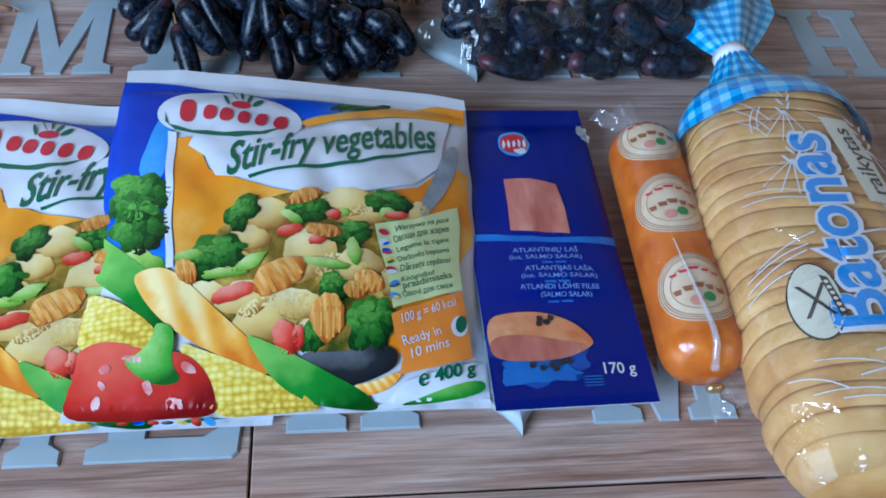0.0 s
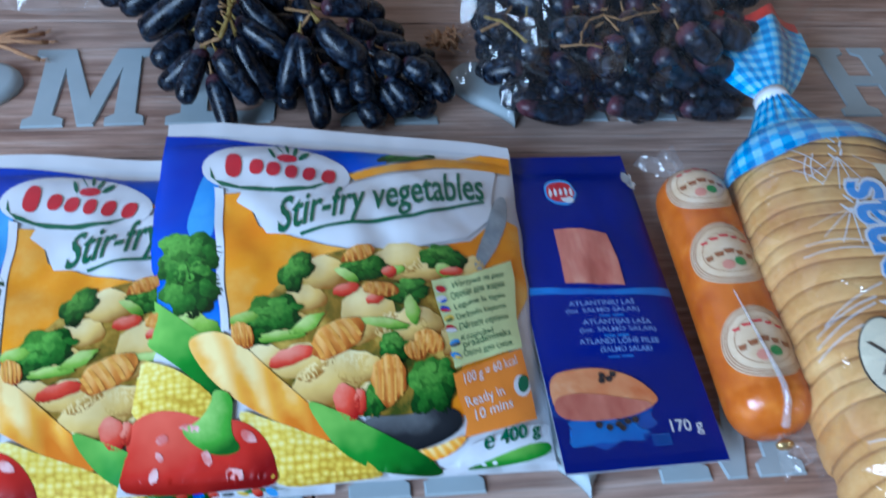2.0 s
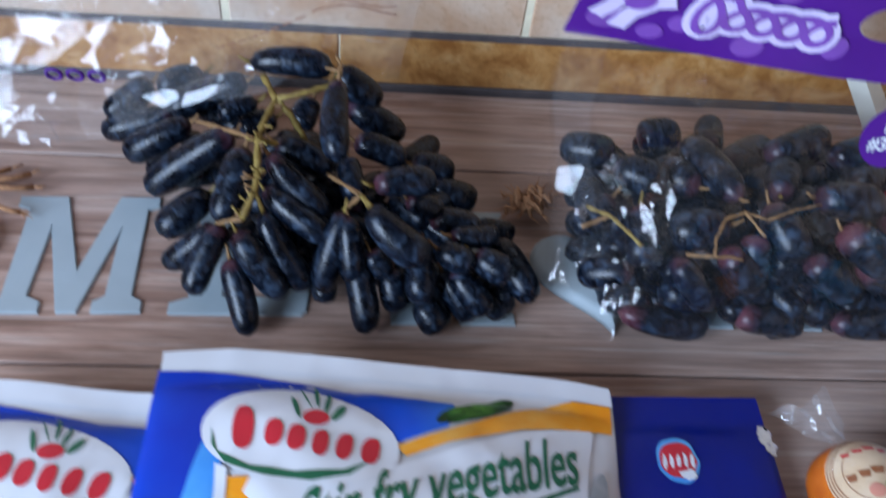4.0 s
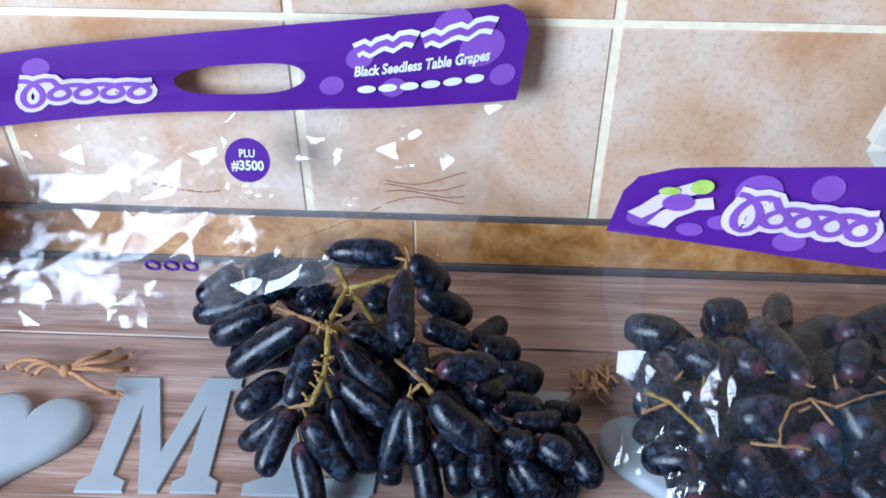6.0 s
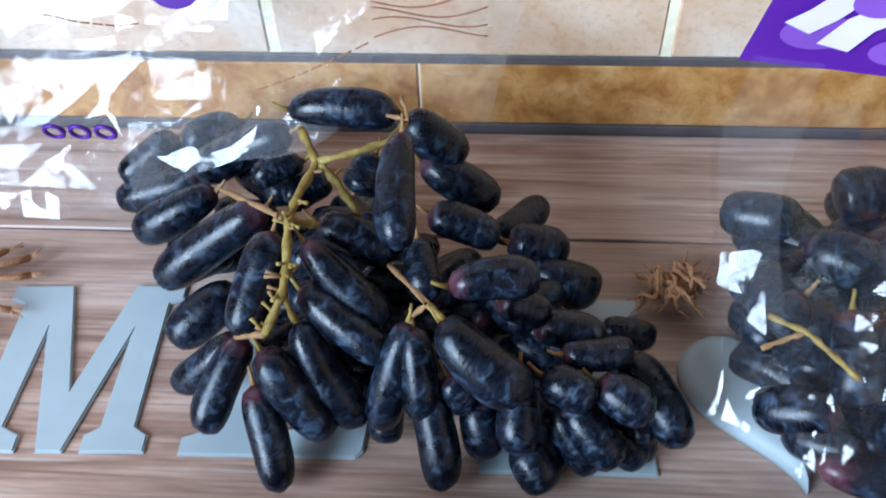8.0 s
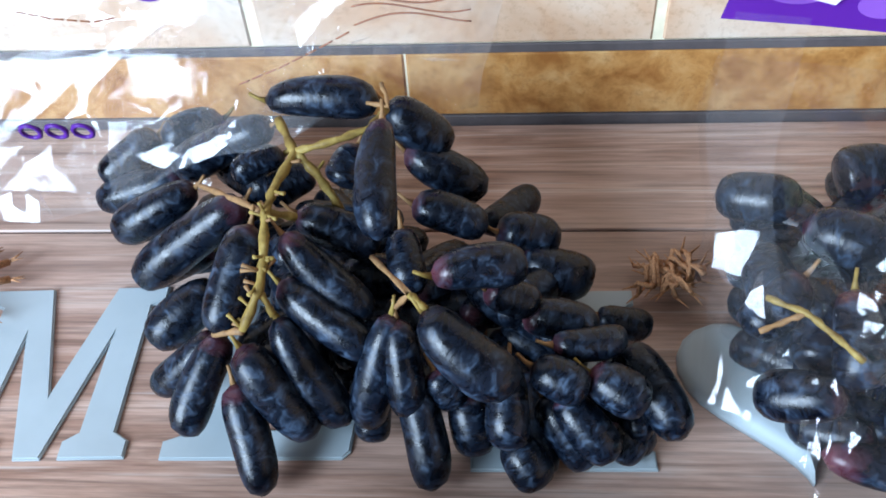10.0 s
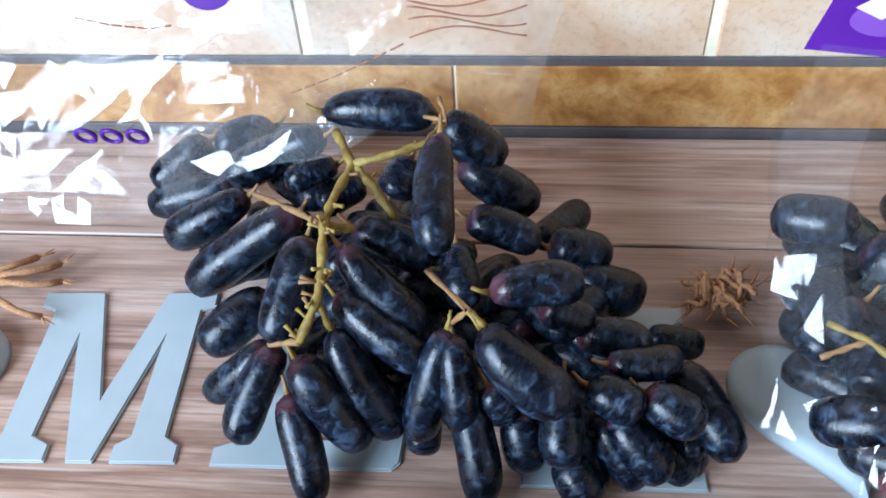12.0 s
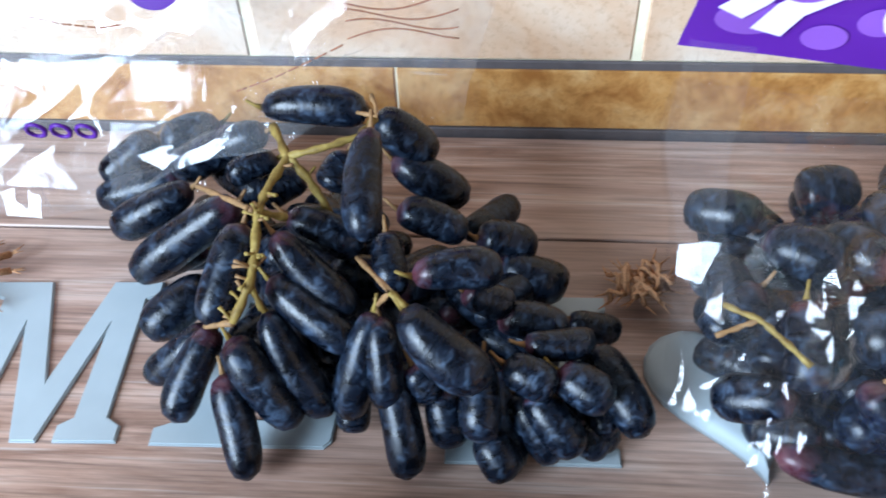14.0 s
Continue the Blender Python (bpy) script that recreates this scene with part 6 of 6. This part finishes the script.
def loaf_film(u, v):
    ang = -0.2 + u * (math.pi + 0.4)
    s = 0.06 + 0.955 * v
    low = 0.010 * max(0.0, (s - 0.88) / 0.12)
    return loaf_at(min(s, 1.0), ang, 0.005 + low + 0.0050 * ridged((u * 4, v * 7, 2.0), 1.0)) + (LOAF_B - LOAF_A) * max(0.0, s - 1.0)


tuft(loaf, (0.180, 0.158, 0.020), (0.150, 0.150, 0.006), 0.030, 0.010, 1.0, FILM, "film_corner", 3).visible_shadow = False


# ---- grape bags ----
PURPLE = printed("purple_print", [(0.3, (0.070, 0.010, 0.20)), (0.7, (0.095, 0.018, 0.26))], 10, 0.3)
LILAC = plain("lilac_print", (0.19, 0.07, 0.38), 0.3, 0.1)
PALE_LILAC = plain("pale_lilac_print", (0.62, 0.55, 0.80), 0.3, 0.06)


def header(bag, corners, slot, seed, name="header"):
    """Printed top of a grape bag with a handle slot cut through; returns its place(u, v, lift)."""
    bl, br, tr, tl = (Vector(p) for p in corners)

    def place(u, v, lift=0.0):
        p = (bl * (1 - u) + br * u) * (1 - v) + (tl * (1 - u) + tr * u) * v
        p.y += 0.004 * math.sin(5 * u + seed) + 0.003 * math.sin(3 * v + 4 * u + seed) - lift - 0.002 * ridged((u * 3, v, seed), 1.0)
        p.z += 0.0025 * math.sin(4.2 * u + seed) + 0.2 * lift
        return p
    out = [(0.0, 0.0)] + [(k / 24, 0.0) for k in range(1, 24)] + [(1.0, 0.0), (1.0, 0.35), (1.0, 0.7), (0.985, 0.9)]
    out += [(0.955 - k / 26, 1.0) for k in range(24)] + [(0.015, 0.9), (0.0, 0.7), (0.0, 0.35)]
    hole = [(slot[0] + slot[2] * math.copysign(abs(math.cos(a)) ** 0.6, math.cos(a)), slot[1] + slot[3] * math.sin(a)) for a in (2 * math.pi * k / 28 for k in range(28))]
    bm = bmesh.new()
    edges = []
    for loop in (out, hole):
        vs = [bm.verts.new((*p, 0)) for p in loop]
        edges += [bm.edges.new((vs[k], vs[(k + 1) % len(vs)])) for k in range(len(vs))]
    bmesh.ops.triangle_fill(bm, use_beauty=True, edges=edges)
    bmesh.ops.subdivide_edges(bm, edges=[e for e in bm.edges if e.calc_length() > 0.08], cuts=2)
    bmesh.ops.triangulate(bm, faces=bm.faces)
    for v in bm.verts:
        v.co = place(v.co.x, v.co.y)
    part(name, bm, PURPLE, bag, "purple printed header with a handle slot")
    return place


def face_print(place, parent, step=0.0005):
    """Printers for an upright sheet."""
    def lay(name, bm, material, layer):
        for v in bm.verts:
            v.co = place(v.co.x, v.co.y, step * layer)
        bmesh.ops.recalc_face_normals(bm, faces=bm.faces)
        part(name, bm, material, parent)

    def blob(name, material, layer, c, rx, ry, n=24):
        lay(name, fine_fill([(c[0] + rx * math.cos(2 * math.pi * k / n), c[1] + ry * math.sin(2 * math.pi * k / n)) for k in range(n)], 0.05), material, layer)

    def stroke(name, material, layer, pts, width, ratio):
        bm = bmesh.new()
        last = None
        for k, (x, y) in enumerate(pts):
            x2, y2 = pts[min(k + 1, len(pts) - 1)]
            x1, y1 = pts[max(k - 1, 0)]
            dx, dy = (x2 - x1) * ratio, y2 - y1
            n = math.hypot(dx, dy) or 1.0
            a = bm.verts.new((x - dy / n * width / ratio, y + dx / n * width, 0))
            b = bm.verts.new((x + dy / n * width / ratio, y - dx / n * width, 0))
            if last:
                bm.faces.new((last[0], a, b, last[1]))
            last = (a, b)
        lay(name, bm, material, layer)

    def words(text, material, layer, a, b, height, weight=0.0):
        bm = letters_mesh(text, weight)
        for v in bm.verts:
            v.co = (a[0] + (b[0] - a[0]) * v.co.x, a[1] + (b[1] - a[1]) * v.co.x + height * v.co.y, 0)
        lay("lettering", bm, material, layer)
    return blob, stroke, words


def brand_scroll(stroke, x0, x1, y, h, ratio):
    """Looped pale scroll that stands for the brand's script."""
    n = 90
    pts = [(x0 + (x1 - x0) * (k / n) + 0.028 * math.sin(2 * math.pi * 5 * k / n), y - 0.10 * k / n + h * (1.5 if k < n * 0.22 else 0.8) * math.cos(2 * math.pi * 5 * k / n)) for k in range(n + 1)]
    stroke("brand_scroll", PALE_LILAC, 3, pts, 0.085, ratio)
    stroke("brand_scroll", LILAC, 4, pts, 0.030, ratio)


def crumple(p, amount, scale, seed):
    q = Vector(p) * scale + Vector((seed, seed * 2, 0))
    return Vector((noise.noise(q), noise.noise(q + Vector((7, 1, 3))) + 0.6 * ridged(q, 0.8), noise.noise(q + Vector((2, 9, 5))))) * amount


def ramp01(x, a, b):
    t = min(1.0, max(0.0, (x - a) / (b - a)))
    return t * t * (3 - 2 * t)


def faceted(fn, nu, nv, amount, seed):
    """Crumpled film: a coarse uneven net of flat facets over fn(u, v), each facet cut once more with a slight sag."""
    r = random.Random(seed)
    net = []
    for j in range(nv + 1):
        row = []
        for i in range(nu + 1):
            du = r.uniform(-0.38, 0.38) / nu if 0 < i < nu else 0.0
            dv = r.uniform(-0.38, 0.38) / nv if 0 < j < nv else 0.0
            p = fn(i / nu + du, j / nv + dv)
            if 0 < i < nu and 0 < j < nv:
                p = p + Vector((r.uniform(-0.4, 0.4), r.uniform(-1, 0.6), r.uniform(-0.5, 0.5))) * amount
            p.z = max(p.z, 0.002)
            row.append(p)
        net.append(row)
    bm = bmesh.new()
    vs = [[bm.verts.new(p) for p in row] for row in net]
    for j in range(nv):
        for i in range(nu):
            a, b, c, d = vs[j][i], vs[j][i + 1], vs[j + 1][i + 1], vs[j + 1][i]
            for tri in (((a, b, c), (a, c, d)) if r.random() < 0.5 else ((a, b, d), (b, c, d))):
                bm.faces.new(tri)
    bmesh.ops.subdivide_edges(bm, edges=bm.edges, cuts=2)
    bmesh.ops.triangulate(bm, faces=bm.faces)
    for v in bm.verts:
        if v.co.z > 0.004:
            v.co += Vector((0, noise.noise(v.co * 55) * 0.0012, noise.noise(v.co * 60 + Vector((5, 5, 5))) * 0.0012))
    return bm


part("clear_bag", faceted(loaf_film, 13, 24, 0.0032, 5), LOAF_FILM, loaf, smooth=False).visible_shadow = False

# the open bag lies back against the wall
open_bag = thing("grape_bag", "open clear plastic grape bag with a purple header leaning on tiles", "plastic bag", group="grape bags")
H1 = ((-0.470, 0.684, 0.117), (-0.084, 0.690, 0.160), (-0.076, 0.690, 0.222), (-0.455, 0.688, 0.168))
place = header(open_bag, H1, (0.545, 0.42, 0.110, 0.19), 0.4)
blob, stroke, words = face_print(place, open_bag)
for x, y, rx in ((0.06, 0.55, 0.03), (0.20, 0.75, 0.025), (0.74, 0.6, 0.022), (0.80, 0.25, 0.02), (0.93, 0.6, 0.035), (0.88, 0.85, 0.03), (0.70, 0.3, 0.02), (0.97, 0.3, 0.02)):
    blob("bubble_print", LILAC, 1, (x, y), rx, rx * 5.5)
brand_scroll(stroke, 0.17, 0.40, 0.42, 0.12, 6.0)
for x0, x1 in ((0.732, 0.825), (0.836, 0.945)):
    for m, layer, grow in ((INK_WHITE, 2, 0.0), (LILAC, 3, -0.05)):
        stroke("name_bar", m, layer, [(x0 + (x1 - x0) * k / 8, 0.68 + 0.5 * (x0 - 0.73) + 0.012 * k + 0.03 * math.sin(2.2 * k)) for k in range(9)], 0.085 + grow, 6.0)
words("Black Seedless Table Grapes", INK_WHITE, 2, (0.735, 0.40), (0.945, 0.47), 0.11, 0.03)
for k in range(6):
    blob("text_bar", INK_WHITE, 2, (0.757 + 0.034 * k, 0.245 + 0.008 * k), 0.0150, 0.045)
H1v = [Vector(p) for p in H1]


HEM_LINE = ((-0.470, 0.628, 0.003), (-0.300, 0.628, 0.003), (-0.276, 0.615, 0.034), (-0.232, 0.609, 0.053), (-0.194, 0.613, 0.066), (-0.165, 0.618, 0.077), (-0.138, 0.630, 0.072), (-0.112, 0.640, 0.062))


def open_front(u, v):
    """Film from its lower edge, which drapes over the grapes, up to the header."""
    x = -0.462 + 0.350 * u
    low = Vector(HEM_LINE[0])
    for (xa, ya, za), (xb, yb, zb) in zip(HEM_LINE, HEM_LINE[1:]):
        if xa <= x <= xb + 1e-6:
            k = (x - xa) / (xb - xa)
            low = Vector((x, ya + (yb - ya) * k, za + (zb - za) * k))
    low.y += 0.005 * math.sin(31 * u)
    top = H1v[0].lerp(H1v[1], u) + Vector((0, -0.001, 0.002))
    p = low.lerp(top, v)
    p.y = low.y + (top.y - low.y) * ramp01(v, -0.12, 0.55 + 0.25 * ramp01(u, 0.5, 0.75))
    p += crumple((u * 1.4, v, 0.3), 0.0050 * min(1.0, 5 * v + 0.2) * min(1.0, 6 * (1 - v)), 5.6, 1.0)
    p.y = min(p.y, 0.698)
    p.z = max(p.z, 0.002)
    return p


def open_back(u, v):
    p = Vector((-0.465 + 0.375 * u - 0.02 * (1 - v) * u, 0.700, 0.004 + (0.113 + 0.043 * u) * v))
    p.y -= 0.05 * (1 - v) ** 2
    p += crumple((u * 1.5, v, 4.0), 0.004, 5.0, 6.0)
    p.y = min(p.y, 0.7035)
    p.z = max(p.z, 0.002)
    return p


part("front_film", faceted(open_front, 30, 15, 0.0046, 3), OPEN_FILM, open_bag, smooth=False).visible_shadow = False
part("film_hem", grid_sheet(lambda u, v: open_front(0.978 + 0.022 * u, v) + Vector((0, -0.002, 0)), 3, 24), HEM_FILM, open_bag).visible_shadow = False
part("back_film", grid_sheet(open_back, 26, 14), SMOOTH_FILM, open_bag, smooth=False).visible_shadow = False


def film_sticker(bag, centre, radius, lean):
    """Round purple number sticker on the film."""
    c = Vector(centre)
    up = Vector((0, math.sin(lean), math.cos(lean)))
    out = Vector((0, -math.cos(lean), math.sin(lean)))

    def place(u, v, lift=0.0):
        return c + Vector((u, 0, 0)) * radius + up * v * radius + out * lift
    blob, stroke, words = face_print(place, bag, 0.0006)
    blob("sticker", PURPLE, 0, (0, 0), 1.0, 1.0, 36)
    words("PLU", INK_WHITE, 1, (-0.34, 0.16), (0.34, 0.16), 0.34, 0.02)
    words("#3500", INK_WHITE, 1, (-0.72, -0.42), (0.72, -0.42), 0.42, 0.03)


film_sticker(open_bag, (-0.252, 0.668, 0.118), 0.0145, 0.35)
for k in range(3):
    bm = tube([Vector((-0.318 + 0.0125 * k, 0.640, 0.052)) + Vector((math.cos(a) * 0.0045, -math.sin(a) * 0.0012, math.sin(a) * 0.0045)) for a in (2 * math.pi * j / 16 for j in range(17))], 0.0013, 4, closed=False)
    part("round_mark", bm, PURPLE, open_bag)
for j in range(4):
    pts = [Vector((-0.165 + 0.0030 * k, 0.664 + 0.0004 * k, 0.090 + 0.006 * j + 0.004 * math.sin(0.25 * k + j))) for k in range(18)]
    part("small_print_line", tube(pts, 0.0005, 4), LABEL_BROWN, open_bag)

for line in (((-0.226, 0.672, 0.053), (-0.205, 0.672, 0.062), (-0.184, 0.672, 0.073), (-0.159, 0.672, 0.087)), ((-0.319, 0.672, 0.095), (-0.303, 0.672, 0.091), (-0.285, 0.672, 0.089), (-0.268, 0.672, 0.092))):
    bends = [Vector(p) for p in line]
    fine = [bends[k].lerp(bends[k + 1], j / 6) for k in range(3) for j in range(6)]
    for k in range(0, len(fine) - 2, 2):
        part("small_print_line", tube([fine[k], fine[k + 1], fine[k + 1].lerp(fine[k + 2], 0.5)], 0.0005, 4), LABEL_BROWN, open_bag)

# the full bag stands round its bunch
full_bag = thing("grape_bag", "full clear plastic grape bag with a purple header standing upright", "plastic bag", group="grape bags")
H2 = ((-0.048, 0.516, 0.1830), (0.240, 0.520, 0.170), (0.236, 0.524, 0.240), (-0.042, 0.518, 0.219))
place = header(full_bag, H2, (0.535, 0.52, 0.110, 0.16), 2.2)
blob, stroke, words = face_print(place, full_bag)
for x, y, rx in ((0.05, 0.3, 0.03), (0.20, 0.75, 0.035), (0.27, 0.2, 0.025), (0.30, 0.8, 0.025), (0.12, 0.2, 0.02), (0.40, 0.3, 0.022), (0.16, 0.35, 0.02)):
    blob("bubble_print", LILAC, 1, (x, y), rx, rx * 5.0)
brand_scroll(stroke, 0.170, 0.385, 0.52, 0.14, 5.0)
stroke("fruit_mark", PALE_LILAC, 3, [(0.030, 0.34), (0.046, 0.46), (0.060, 0.60), (0.078, 0.70), (0.108, 0.78)], 0.075, 5.0)
stroke("fruit_mark", PALE_LILAC, 3, [(0.068, 0.20), (0.080, 0.40), (0.110, 0.56), (0.138, 0.60)], 0.075, 5.0)
blob("fruit_mark", LILAC, 4, (0.086, 0.58), 0.024, 0.12)
blob("leaf_mark", PALE_GREEN, 5, (0.066, 0.74), 0.016, 0.055)
blob("leaf_mark", PALE_GREEN, 5, (0.112, 0.80), 0.018, 0.085)
FRONT = ((0.000, 0.486, 0.004), (0.14, 0.482, 0.020), (0.40, 0.478, 0.066), (0.62, 0.494, 0.108), (0.82, 0.511, 0.146), (1.0, 0.515, 0.178))
BACK = ((0.000, 0.618, 0.002), (0.20, 0.628, 0.030), (0.45, 0.610, 0.080), (0.70, 0.570, 0.125), (1.0, 0.518, 0.178))


def along(profile, v):
    for (v0, y0, z0), (v1, y1, z1) in zip(profile, profile[1:]):
        if v <= v1 + 1e-9:
            k = (v - v0) / (v1 - v0)
            return y0 + (y1 - y0) * k, z0 + (z1 - z0) * k
    return profile[-1][1:]


def full_sheet(profile, seed):
    def at(u, v):
        left = 0.004 - 0.030 * ramp01(v, 0.0, 0.25) - 0.022 * ramp01(v, 0.2, 1.0)
        x = left + (0.240 - left) * u
        y, z = along(profile, v)
        fy, fz = along(FRONT, v)
        by, bz = along(BACK, v)
        edge = min(1.0, min(u, 1 - u) * 5) ** 0.5
        y, z = (fy + by) / 2 * (1 - edge) + y * edge, (fz + bz) / 2 * (1 - edge) + z * edge
        z -= 0.030 * u * v
        p = Vector((x, y, z))
        corner = 1 + 0.8 * (1 - ramp01(u, 0.0, 0.45)) * (1 - ramp01(v, 0.35, 0.7))
        p += crumple((u * 1.3, v, 0.7), 0.0035 * corner * min(1.0, 6 * (1 - v)), 4.2, seed)
        p.z = max(p.z, 0.002)
        return p
    return at


part("front_film", faceted(full_sheet(FRONT, 3.0), 15, 11, 0.0042, 4), FILM, full_bag, smooth=False).visible_shadow = False
part("back_film", grid_sheet(full_sheet(BACK, 8.0), 30, 20), SMOOTH_FILM, full_bag, smooth=False).visible_shadow = False

part("film_hem", grid_sheet(lambda u, v: full_sheet(FRONT, 3.0)(0.004 + 0.060 * u, 0.50 + 0.50 * v) + Vector((0, -0.003, 0.014 * v * v)), 4, 20), HEM_FILM, full_bag).visible_shadow = False


def fold_at(u, v, centre=(-0.014, 0.524, 0.050), size=1.0, lean=(-0.38, -0.76, 0.53)):
    """Crumpled fold of film at the bag's lower corner, leaning back."""
    n = Vector(lean).normalized()
    e1 = Vector((0.90, -0.44, 0.0)).normalized()
    e2 = n.cross(e1).normalized()
    e2 = e2 if e2.z > 0 else -e2
    wide = (0.009 + 0.013 * v) * size
    return Vector(centre) + e1 * (2 * u - 1) * wide + e2 * ((v - 0.5) * 0.066 * size + 0.006 * math.sin(5 * u))


for centre, size, lean, seed in (((-0.014, 0.524, 0.050), 1.0, (-0.38, -0.76, 0.53), 9), ((0.020, 0.506, 0.076), 0.62, (-0.20, -0.80, 0.56), 12), ((0.006, 0.490, 0.040), 0.50, (-0.25, -0.78, 0.56), 15)):
    part("film_fold", faceted(lambda u, v, c=centre, k=size, n=lean: fold_at(u, v, c, k, n), 6, 6, 0.0040 * size, seed), FILM, full_bag, smooth=False).visible_shadow = False
film_sticker(full_bag, (0.114, 0.506, 0.147), 0.0155, 0.30)

# ---- things at the wall's edge ----
PLASTIC = plain("cream_plastic", (0.74, 0.72, 0.62), 0.35, 0.04)
rod = thing("cream_stand", "smooth cream plastic stand leaning at the tiled wall", "stand")
part("upright", tube([(0.128, 0.655, 0.150), (0.150, 0.672, 0.215), (0.20, 0.69, 0.36)], [0.009, 0.009, 0.009], 4), PLASTIC, rod, smooth=False)
part("foot", tube([(0.128, 0.655, 0.150), (0.24, 0.66, 0.004)], [0.008, 0.010], 4), PLASTIC, rod, smooth=False)
TERRACOTTA = plain("terracotta", (0.36, 0.12, 0.04), 0.6, 0.15, 40)
pot = thing("terracotta_pot", "terracotta pot standing by the tiled wall", "pot")
bm = bmesh.new()
rings = [[bm.verts.new((-0.497 + r * math.cos(a), 0.645 + r * math.sin(a), z)) for a in (2 * math.pi * k / 32 for k in range(32))] for r, z in ((0.034, 0.0005), (0.044, 0.06), (0.050, 0.085), (0.053, 0.086), (0.053, 0.105), (0.049, 0.105), (0.046, 0.06))]
for a, b in zip(rings, rings[1:]):
    for k in range(32):
        bm.faces.new((a[k], a[(k + 1) % 32], b[(k + 1) % 32], b[k]))
bm.faces.new(rings[0][::-1]), bm.faces.new(rings[-1])
part("pot_body", bm, TERRACOTTA, pot)
